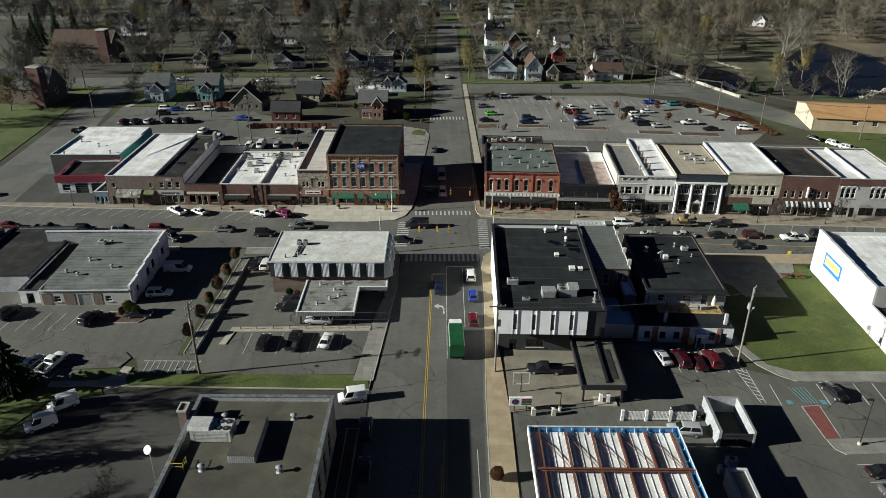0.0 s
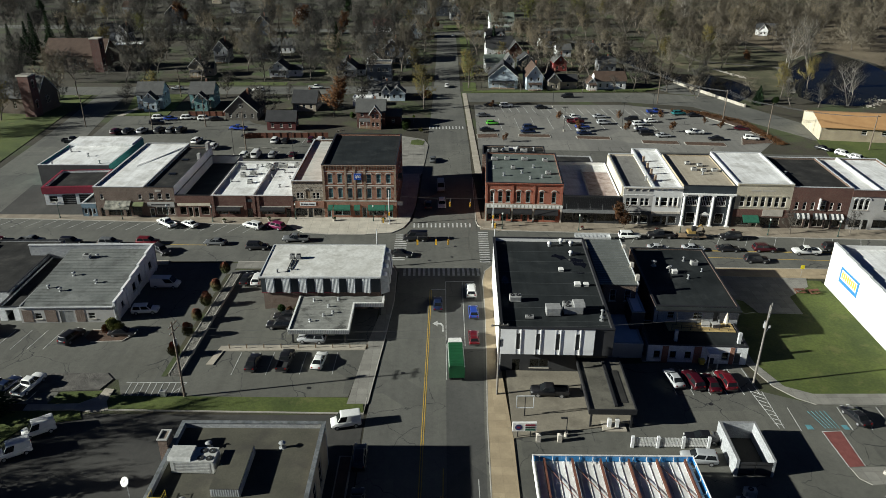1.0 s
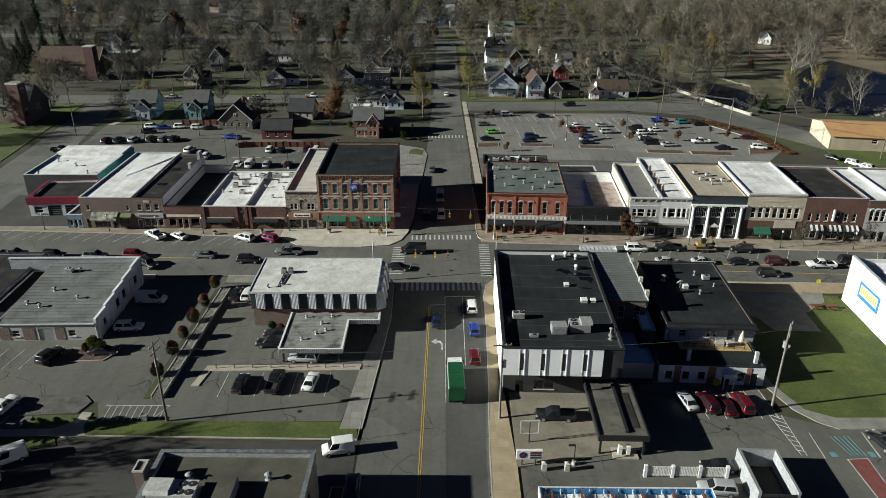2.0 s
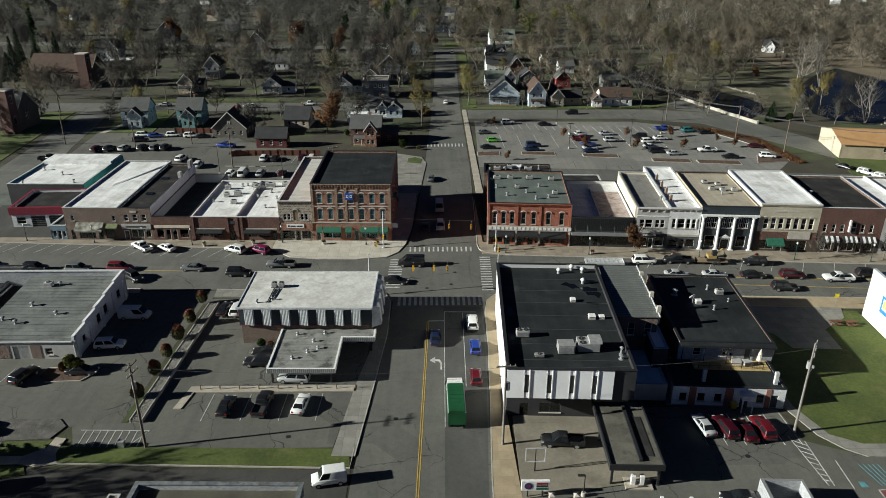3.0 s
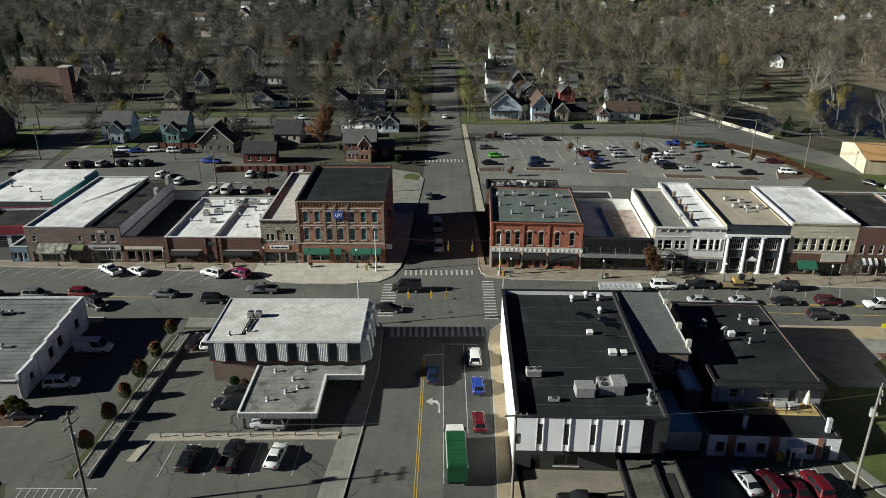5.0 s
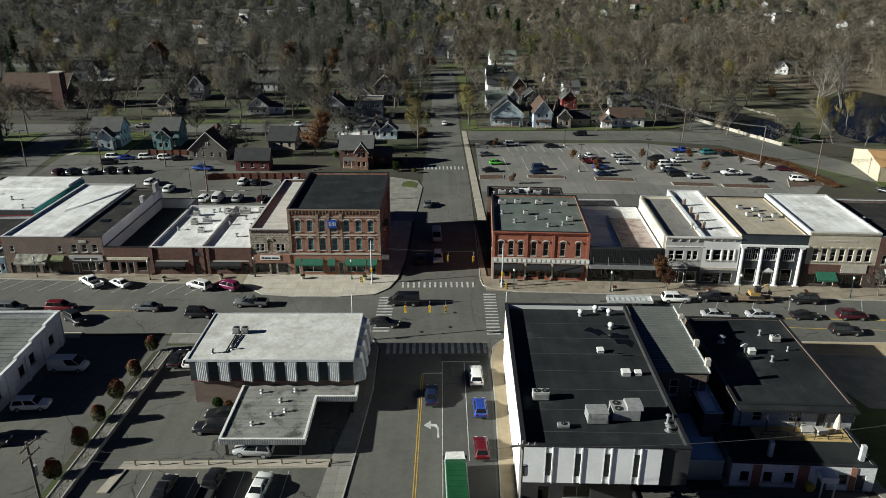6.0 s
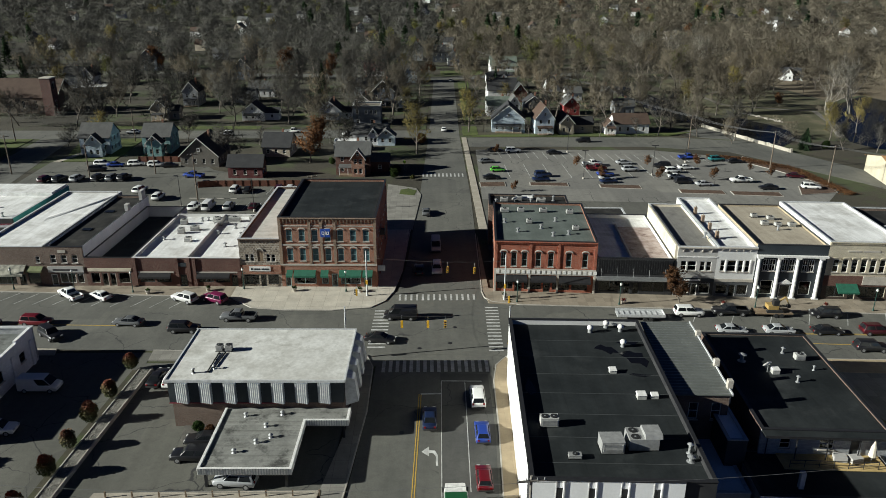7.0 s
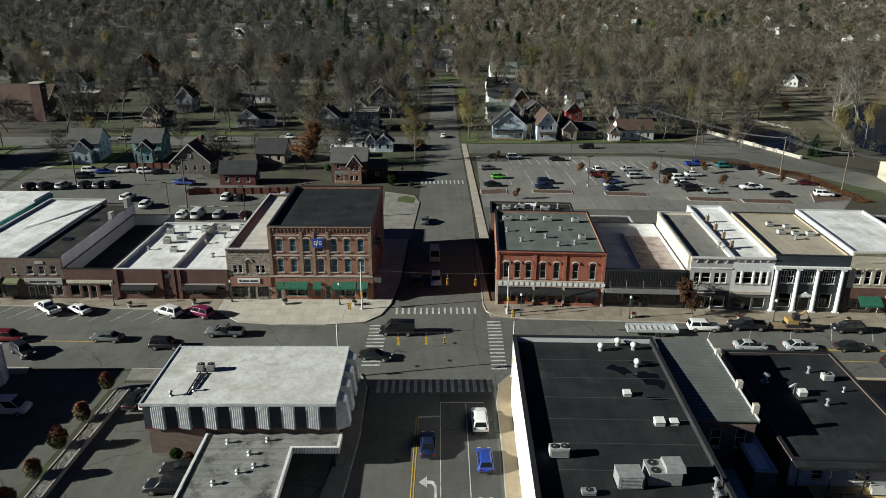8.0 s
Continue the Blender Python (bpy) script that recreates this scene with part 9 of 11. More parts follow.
def conifer_kind(seed, label, height=18.0, width=3.4, name="spruce_tree"):
    rnd = random.Random(seed)
    wood, fine = Geo(), Geo()
    wood.tube((0, 0, -0.1), (0, 0, height * 0.97), height * 0.014, 0.03, 7, False)
    z = height * 0.06
    while z < height * 0.98:
        reach = width * (1 - z / height) ** 0.8 * rnd.uniform(0.8, 1.1) + 0.15
        n = max(5, int(9 * (1 - z / height)) + 4)
        for i in range(n):
            a = 2 * math.pi * (i + rnd.random()) / n
            r = reach * rnd.uniform(0.7, 1.12)
            out = Vector((math.cos(a), math.sin(a), 0))
            side = Vector((-out.y, out.x, 0))
            for k in range(7):
                f = (k + 0.5) / 7
                p = out * r * f + Vector((0, 0, z - 0.35 * r * f * f + rnd.uniform(-0.15, 0.15)))
                w = (0.5 * (1 - f) + 0.16) * rnd.uniform(0.7, 1.4)
                tip = p + out * r * 0.26 + Vector((0, 0, -0.25 * rnd.random()))
                fine.add([p - side * w + Vector((0, 0, -0.2)), p + side * w + Vector((0, 0, -0.25)), tip], [(0, 1, 2)])
                fine.add([p + Vector((0, 0, 0.12)), p - side * w * 0.7 - Vector((0, 0, 0.35)), tip - Vector((0, 0, 0.2))], [(0, 1, 2)])
        z += height * 0.028 + 0.12
    t = thing(name, Matrix.Identity(4), label, "tree")
    part("trunk", wood, BARK, t)
    part("crown", fine, NEEDLES, t)
    return t


def shrub_kind(name, seed, label, material, r=0.85, h=2.0, leaf=0.085, count=1700):
    rnd = random.Random(seed)
    wood, fine = Geo(), Geo()
    lumps = [(Vector((rnd.gauss(0, 0.1) * r, rnd.gauss(0, 0.1) * r, h * z)), k) for z, k in ((0.32, 0.8), (0.42, 0.9), (0.52, 0.88), (0.62, 0.75), (0.74, 0.55))]
    for c, s in lumps:
        wood.tube((c.x * 0.15, c.y * 0.15, -0.05), c, 0.03, 0.012, 4, False)
    for _ in range(count):
        c, s = rnd.choice(lumps)
        d = Vector((rnd.gauss(0, 1), rnd.gauss(0, 1), rnd.gauss(0.1, 0.9))).normalized()
        p = c + Vector((d.x * s * r, d.y * s * r, d.z * s * h * 0.3)) * rnd.uniform(0.72, 1.06)
        p.z = max(p.z, 0.08)
        u = Vector((rnd.gauss(0, 1), rnd.gauss(0, 1), rnd.gauss(0, 1))).normalized()
        v = u.orthogonal().normalized() * leaf
        fine.add([p - v, p + u * leaf, p + v, p - u * leaf], [(0, 1, 2, 3)])
    t = thing(name, Matrix.Identity(4), label, "shrub")
    part("stem", wood, BARK, t)
    part("foliage", fine, material, t)
    return t


def plant(kind, x, y, scale=1.0, turn=None, z=0.0, label=""):
    """A copy of a tree or shrub at a place, turned and sized."""
    kind.scale = (scale,) * 3
    ob = copy_thing(kind, pose(x, y, z, 0, 0, TREE_RND.uniform(0, 360) if turn is None else turn))
    if label:
        tagged(ob, label, "tree", "", "")
    return ob


TREE_RND = random.Random(11)
BARE = [tree_kind("bare_tree", 20 + i, "bare grey-brown deciduous tree with fine twigs", BARK, TWIGS, height=h, wide=w, twigs=n)
        for i, (h, w, n) in enumerate(((16.5, 7.0, 4200), (18, 7.6, 4600), (15, 6.6, 3800), (17, 8.0, 4800), (12.5, 5.4, 2800)))]
BARE_TAN_LIT = [tree_kind("bare_tree", 80 + i, "bare tan-brown deciduous tree, fine twigs lightened as if sunlit", BARK, TWIGS_TAN_LIT, height=h, wide=w, twigs=n)
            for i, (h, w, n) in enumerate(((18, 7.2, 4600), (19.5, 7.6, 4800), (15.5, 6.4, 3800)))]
BARE_SMALL = tree_kind("bare_tree", 31, "small bare street tree with thin twigs", BARK, TWIGS, height=7, wide=2.2, twigs=1200, twig=(0.4, 0.8, 0.022))
SYCAMORE = tree_kind("bare_sycamore_tree", 40, "tall bare tree with pale bark by the water", BARK_PALE, TWIGS_PALE, height=24, wide=7.0, twigs=3200, twig=(0.8, 1.8, 0.03), stems=3)
YELLOWED = tree_kind("autumn_tree", 50, "half-bare tree with sparse yellow-green leaves", BARK, LEAVES_YELLOW, height=16, wide=4.8, twigs=3200, leaf=(0.15, 0.8))
RUSTY = tree_kind("autumn_tree", 51, "rust-brown autumn tree still in leaf", BARK, LEAVES_BROWN, height=11, wide=3.8, twigs=3600, leaf=(0.2, 0.9), low=0.12)
OLIVE = tree_kind("leafy_tree", 52, "broad olive-green tree still in leaf", BARK, LEAVES_OLIVE, height=15, wide=4.8, twigs=3200, leaf=(0.18, 1.0), low=0.15)
GOLDEN = tree_kind("autumn_tree", 53, "golden yellow autumn tree in full leaf", BARK, LEAVES_YELLOW, height=14, wide=4.2, twigs=3000, leaf=(0.18, 1.0), low=0.15)
SPRUCE = conifer_kind(60, "tall dark green spruce among bare trees")
PINE = conifer_kind(61, "broad dark evergreen beside parked trucks", 10.5, 4.4, "pine_tree")
GREEN_SHRUB = shrub_kind("shrub", 71, "rounded olive-green shrub in a gravel bed", LEAVES_OLIVE)
DARK_SHRUB = shrub_kind("shrub", 72, "dark evergreen shrub in a planting bed", LEAVES_GREEN)
BROWN_SHRUB = shrub_kind("shrub", 73, "reddish-brown dry shrub on a mulched island", LEAVES_BROWN)
TURNING_SHRUB = shrub_kind("shrub", 75, "egg-shaped shrub turning from green to red at the top", LEAVES_TURNING, r=1.0, h=3.1, leaf=0.1, count=2600)
KINDS_OF_PLANT = [TURNING_SHRUB, *BARE, *BARE_TAN_LIT, BARE_SMALL, SYCAMORE, YELLOWED, RUSTY, OLIVE, GOLDEN, SPRUCE, PINE, GREEN_SHRUB, DARK_SHRUB, BROWN_SHRUB]

HOMES = [(o.matrix_world.translation.x, o.matrix_world.translation.y) for o in scene.objects if not o.parent and o.name.split(".")[0] in ("house", "barn", "church", "church_hall_building", "carport_building", "flat_roofed_house")]
STREETS = [([(0, 26), (3.5, 157), (6, 280), (6.4, 300)], 8.5), ([(-60, 311), (0, 300), (26, 306), (80, 316)], 8.5), ([(-205, 162), (0, 163)], 8.5), ([(-308, 329), (-60, 311)], 8),
           ([(10, 150), (75, 150), (100, 143), (119, 108), (141, 65)], 9.5), ([(93, 158), (104, 172), (95, 192), (76, 212)], 7.5), ([(-114, 31), (-118, 90), (-126, 155)], 8.5)]
OPEN = [(11, 110, 80, 140), (-113, -6, 53, 104), (-113, -69, 104, 126), (138, 215, 136, 245), (96, 129, 140, 200), (88, 104, 200, 275), (118, 148, 60, 100), (135, 160, 225, 300), (-180, -138, 193, 224), (-172, -136, 118, 146)]


def near_line(x, y, line):
    p = Vector((x, y))
    best = 1e9
    for a, b in zip(line, line[1:]):
        a, b = Vector(a), Vector(b)
        f = max(0, min(1, (p - a).dot(b - a) / (b - a).length_squared))
        best = min(best, (p - a - (b - a) * f).length)
    return best


def free(x, y, gap=7.5):
    return (all(near_line(x, y, line) > w for line, w in STREETS) and all((x - a) ** 2 + (y - b) ** 2 > gap * gap for a, b in HOMES)
            and not any(a < x < b and c < y < d for a, b, c, d in OPEN))


# trees that stand out, and some added at the left only for their shade
NAMED = [*[(BARE_TAN_LIT[i % 3], x, y, s) for i, (x, y, s) in enumerate(((104, 197, 0.7), (112, 198, 0.75), (121, 197, 0.8), (129, 204, 0.75), (134, 213, 0.7), (118, 213, 0.85), (110, 222, 0.9), (124, 236, 0.85), (112, 246, 0.9), (133, 249, 0.8),
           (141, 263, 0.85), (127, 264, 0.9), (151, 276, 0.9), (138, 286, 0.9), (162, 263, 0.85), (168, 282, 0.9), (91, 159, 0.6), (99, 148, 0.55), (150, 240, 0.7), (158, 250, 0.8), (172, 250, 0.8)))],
         # the first three here are added to throw shade over the west road
         (BARE[3], -149, 128, 1.0), (BARE[1], -152, 137, 1.0), (SPRUCE, -155, 146, 0.8), (YELLOWED, -5.4, 133.8, 1.0), (YELLOWED, 12.4, 166, 0.95), (RUSTY, -36.9, 123.5, 1.15), (YELLOWED, -3.4, 262, 0.6), (SPRUCE, -28.3, 368.8, 1.25), (SPRUCE, -63.7, 506, 1.5), (SPRUCE, -31.5, 395, 1.0), (SPRUCE, -50, 250, 0.8),
         (SPRUCE, -80, 655, 1.3), (SPRUCE, -21.6, 658, 1.3), (SPRUCE, -40, 520, 1.2), (SYCAMORE, 157, 199, 0.9), (SYCAMORE, 167, 201, 1.0), (SYCAMORE, 144, 302, 1.0), (SYCAMORE, 136, 324, 0.9), (SYCAMORE, 122, 352, 0.9),
         (GOLDEN, -133, 556, 1.0), (GOLDEN, -225.6, 357, 1.2), (GOLDEN, -219, 438, 1.2), (GOLDEN, -50, 255, 0.5), (OLIVE, -156, 276, 0.9), (RUSTY, -150, 330, 1.2), (RUSTY, -77, 299, 1.4), (GOLDEN, 7, 520, 1.0), (OLIVE, 16, 520, 1.1), (SPRUCE, -186, 236, 1.15), (SPRUCE, -192, 226, 1.0), (SPRUCE, -180, 243, 1.0), (PINE, -188, 214, 1.2), (SPRUCE, -196, 240, 1.1), (RUSTY, -4, 311, 0.6), (RUSTY, 1.5, 316, 0.6), (GOLDEN, -41, 462, 0.9), (GOLDEN, -150, 119, 0.95), (SYCAMORE, 152, 137.5, 0.72), (PINE, 121.5, 144, 0.6), (PINE, 118.8, 139.5, 0.5), (BARE[2], 131, 138, 0.55), (BARE[4], 140, 135, 0.7), (BARE[0], -160, 108, 0.9), (BARE[3], -172, 96, 0.9), (BARE[1], -176, 128, 1.0), (BARE[0], -128.5, 176, 0.9), (RUSTY, -52, 286, 1.2), (YELLOWED, -150, 210, 1.1), (OLIVE, -12, 380, 0.9),
         (GOLDEN, -46, 222, 0.45), (GOLDEN, 25, 400, 0.8), (RUSTY, 146.2, 217.5, 0.5), (YELLOWED, 150, 165, 0.8), (OLIVE, 58, 336, 1.0), (OLIVE, 90, 332, 0.9), (YELLOWED, 104, 340, 0.9), (OLIVE, 30, 385, 1.0),
         (GOLDEN, 180, 330, 0.7), (RUSTY, 41.7, 25.1, 0.55), (BARE_SMALL, 78.9, 22, 0.85), (BARE_SMALL, 92.2, 21.4, 0.85), (BARE[4], -58, 121, 0.9), (BARE[4], -30, 133, 0.9),
         (BARE[0], -98, 176, 0.95), (BARE[3], -72, 178, 0.9), (BARE[1], -53, 181, 0.9), (BARE[3], -27, 178, 1.0), (BARE[2], -122, 176, 0.9), (BARE[0], -84, 202, 0.95), (BARE[3], 78, 160.5, 0.75), (BARE[0], 101, 152, 0.7),
         (BARE[4], -116, 141, 0.6), (BARE[4], -138, 138, 0.8), (BARE[2], 40, 178, 0.7), (BARE[4], 15, 192, 0.8), (BARE_SMALL, 33, 159, 0.9), (BARE_SMALL, 57, 158.5, 1.0), (BARE_SMALL, 70, 159, 1.0),
         # from the olive on: added out of view to shade the south-west yard
         (BARE_SMALL, -44.5, -64.5, 0.9), (PINE, -68.5, -40.6, 1.0), (OLIVE, -78, -60, 0.8), (SPRUCE, -72, -60, 0.9), (SPRUCE, -77, -72, 1.0), (SPRUCE, -70, -76, 0.9), (BARE[3], -82, -48, 0.9), (BARE[0], -80, -74, 0.95), (BARE[3], -72, -88, 0.95), (BARE[1], -63, -96, 0.9), (BARE[2], -92, -52, 1.0)]
for kind, x, y, s in NAMED:
    plant(kind, x, y, s)

# the trees of the gardens and streets behind the town
rnd = random.Random(5)
STAND = [(x, y) for _, x, y, _ in NAMED]
count = 0
for _ in range(9000):
    y = rnd.uniform(128, 350)
    x = rnd.uniform(-0.63, 0.63) * (y + 95)
    if count >= 165 or not free(x, y) or any((x - a) ** 2 + (y - b) ** 2 < (9.5 + 1.5 * (y < 200)) ** 2 for a, b in STAND):
        continue
    STAND.append((x, y))
    k = rnd.random()
    kind = YELLOWED if k < 0.04 else SPRUCE if k < 0.065 else OLIVE if k < 0.08 else BARE_SMALL if k < 0.16 else rnd.choice(BARE_TAN_LIT if x > 12 or rnd.random() < 0.2 else BARE)
    plant(kind, x, y, rnd.uniform(0.68, 1.0) * (0.75 if kind is SPRUCE else 1))
    count += 1


def scatter(name, label, material, spots, shape, seed):
    """One mesh of many far trees: every tree a handful of stems and twig slivers or leaf clumps."""
    r = np.random.default_rng(seed)
    sets, ways = [], []
    for x, y, z, s, n, big in spots:
        h = shape["height"] * s
        u = r.normal(size=(n, 3))
        u /= np.linalg.norm(u, axis=1)[:, None]
        rad = r.uniform(0.35, 1.0, (n, 1)) ** 0.6
        lobes = r.normal(size=(8, 3))
        lobes *= 0.62 / np.linalg.norm(lobes, axis=1)[:, None]
        c = (lobes[r.integers(0, 8, n)] + u * rad * 0.42) * np.array([shape["wide"] * s, shape["wide"] * s, h * shape["deep"]]) + np.array([x, y, z + h * (1 - shape["deep"])])
        if shape.get("cone"):
            f = np.clip((c[:, 2] - z) / h, 0, 1)[:, None]
            c[:, :2] = np.array([x, y]) + u[:, :2] * rad * shape["wide"] * s * (1.05 - f)
        d = u + r.normal(size=(n, 3)) * 0.6 + np.array([0, 0, shape["rise"]])
        d /= np.linalg.norm(d, axis=1)[:, None]
        side = np.cross(d, r.normal(size=(n, 3)))
        side /= np.linalg.norm(side, axis=1)[:, None] + 1e-6
        ln, wd = shape["long"] * big * r.uniform(0.6, 1.3, (n, 1)), shape["thin"] * big * r.uniform(0.6, 1.3, (n, 1))
        stem = np.array([[x - 0.16 * s, y, z - 1], [x + 0.16 * s, y, z - 1], [x, y, z + h * 0.8]])
        sets.append(np.concatenate([stem[None], np.stack([c - side * wd, c + side * wd, c + d * ln], 1)]))
        away = (c - np.array([x, y, z + h * 0.45])) / np.array([shape["wide"] * s, shape["wide"] * s, h * shape["deep"]])
        ways.append(np.repeat(np.concatenate([[[0.0, -0.5, 1.0]], away]), 3, axis=0))
    v = np.concatenate(sets).reshape(-1, 3)
    me = bpy.data.meshes.new(name)
    me.vertices.add(len(v))
    me.vertices.foreach_set("co", v.astype(np.float32).ravel())
    me.loops.add(len(v))
    me.loops.foreach_set("vertex_index", np.arange(len(v), dtype=np.int32))
    me.polygons.add(len(v) // 3)
    me.polygons.foreach_set("loop_start", np.arange(0, len(v), 3, dtype=np.int32))
    me.materials.append(material)
    me.update(calc_edges=True)
    me.validate()
    soften(me, np.concatenate(ways))
    return tagged(new(name, me), label, "trees", "", "stuff")


def hill(x, y):
    return 0.0 if y < 520 else 55 * min(1, (y - 520) / 900) ** 1.3


rnd = random.Random(8)
FAR = {"bare": [], "olive": [], "yellow": [], "rust": [], "spruce": []}
FAR_HOMES = []
for _ in range(700):
    y = rnd.uniform(370, 1150)
    x = rnd.uniform(-0.6, 0.6) * (y + 85)
    if len(FAR_HOMES) < 96 and free(x, y) and all((x - a) ** 2 + (y - b) ** 2 > 700 for a, b in FAR_HOMES) and not (40 < x < 330 and y < 520):
        FAR_HOMES.append((x, y))
y = 352.0
while y < 1650:
    gap = 12.5 + (y - 350) / 110
    half = 0.62 * (y + 95) + 15
    x = -half
    while x < half:
        px, py = x + rnd.uniform(-0.4, 0.4) * gap, y + rnd.uniform(-0.45, 0.45) * gap
        x += gap
        if near_line(px, py, STREETS[0][0]) < 9 or any((px - a) ** 2 + (py - b) ** 2 < 80 or (abs(px - a - 0.35 * (py - b) * (a / (b + 90))) < 7 and -60 < py - b < 0) for a, b in FAR_HOMES):
            continue
        if rnd.random() < 0.12:
            continue
        k = rnd.random() + 0.10 * math.sin(px * 0.013 + 1) * math.sin(py * 0.011)
        sort = "olive" if k < 0.025 else "yellow" if k < 0.034 else "rust" if k < 0.045 else "spruce" if k < 0.075 else "bare"
        n = int(380 - 260 * min(1, (py - 350) / 700))
        FAR[sort].append((px, py, hill(px, py), rnd.uniform(0.75, 1.15), n, 1.0 + min(1.5, (py - 350) / 420)))
    y += gap
# younger trees and brush between the gardens
for _ in range(1500):
    py = rnd.uniform(166, 352)
    px = rnd.uniform(-0.63, 0.63) * (py + 95)
    if free(px, py, 6.0) and not (105 < px < 180 and py < 300) and len(FAR["bare"]) % 9999 and rnd.random() < (0.24 if px < 0 else 0.26):
        FAR["bare"].append((px, py, 0, rnd.uniform(0.3, 0.8), 130, 0.62))
# brush round the water
for _ in range(900):
    px, py = rnd.uniform(104, 205), rnd.uniform(126, 262)
    edge = min(near_line(px, py, line) for line in ([(113, 140), (122, 152), (131, 176), (124, 191), (107, 210), (107, 255)], [(138, 150), (143, 137), (157, 133), (182, 147), (204, 190), (206, 216)], [(139, 156), (150, 184), (160, 207), (177, 229), (197, 248)], [(90, 196), (88, 222), (84, 255)]))
    if edge < 2.6:
        FAR["bare"].append((px, py, 0, rnd.uniform(0.12, 0.4), 80, 0.4))
# thickets by the river and on the far bank
for _ in range(520):
    px, py = rnd.uniform(115, 300), rnd.uniform(205, 352)
    if px < 0.62 * (py + 95) + 10 and free(px, py) and (px > 205 or py > 312) and rnd.random() < 0.8:
        FAR["bare"].append((px, py, 0, rnd.uniform(0.5, 0.95), 260, 1.0))
WOODS = {"height": 14.5, "wide": 7.0, "deep": 0.38, "rise": 0.35, "long": 1.5, "thin": 0.12}
LEAFY = {"height": 13.0, "wide": 4.2, "deep": 0.4, "rise": 0.0, "long": 0.7, "thin": 0.24}
scatter("far_woods", "bare grey-brown woods to the horizon, darkened as on their shaded side", TWIGS_FAR_SHADED, [q for q in FAR["bare"] if q[0] < 12], WOODS, 1)
scatter("far_woods", "bare tan woods on the rising land past the river, lightened as if sunlit", TWIGS_FAR_TAN_LIT, [q for q in FAR["bare"] if q[0] >= 12], WOODS, 6)
scatter("far_olive_trees", "scattered olive-green trees in the far woods", LEAVES_OLIVE, FAR["olive"], LEAFY, 2)
scatter("far_yellow_trees", "scattered yellow autumn trees in the far woods", LEAVES_YELLOW, FAR["yellow"], LEAFY, 3)
scatter("far_rusty_trees", "scattered rust-brown trees in the far woods", LEAVES_BROWN, FAR["rust"], LEAFY, 4)
scatter("far_spruces", "dark spruces scattered in the far woods", NEEDLES, FAR["spruce"], {"height": 17.0, "wide": 3.0, "deep": 0.5, "rise": -0.4, "long": 1.6, "thin": 0.5, "cone": 1}, 5)


def far_house(x, y, rot, wall, roof, w, d, h):
    b = thing("house", pose(x, y, hill(x, y), 0, 0, rot), "small house half hidden among bare trees", "house", "far houses")
    g = Geo().prism([(-w / 2, 0), (w / 2, 0), (w / 2, h), (0, h + w * 0.42), (-w / 2, h)], -d / 2, d / 2, Matrix(((1, 0, 0, 0), (0, 0, 1, 0), (0, 1, 0, 0), (0, 0, 0, 1))))
    part("wall", g, wall, b)
    g = Geo()
    for s in (-1, 1):
        e = Vector((s * (w / 2 + 0.4), h - 0.34))
        g.add([(0, -d / 2 - 0.4, h + w * 0.42 + 0.03), (0, d / 2 + 0.4, h + w * 0.42 + 0.03), (e.x, d / 2 + 0.4, e.y + 0.03), (e.x, -d / 2 - 0.4, e.y + 0.03),
               (0, -d / 2 - 0.4, h + w * 0.42 + 0.2), (0, d / 2 + 0.4, h + w * 0.42 + 0.2), (e.x, d / 2 + 0.4, e.y + 0.2), (e.x, -d / 2 - 0.4, e.y + 0.2)],
              [(0, 1, 2, 3), (7, 6, 5, 4), (0, 3, 7, 4), (1, 5, 6, 2), (3, 2, 6, 7)])
    part("roof", g, roof, b)


for x, y in FAR_HOMES:
    far_house(x, y, rnd.choice((8, -14, 82, 96, 75)), rnd.choice((SIDING_WHITE, SIDING_WHITE, SIDING_WHITE, SIDING_TAN, SIDING_GREY)), rnd.choice((SHINGLE_DARK, SHINGLE_GREY, SHINGLE_BROWN)), rnd.uniform(6, 8), rnd.uniform(7, 10), rnd.uniform(3.6, 5.4))

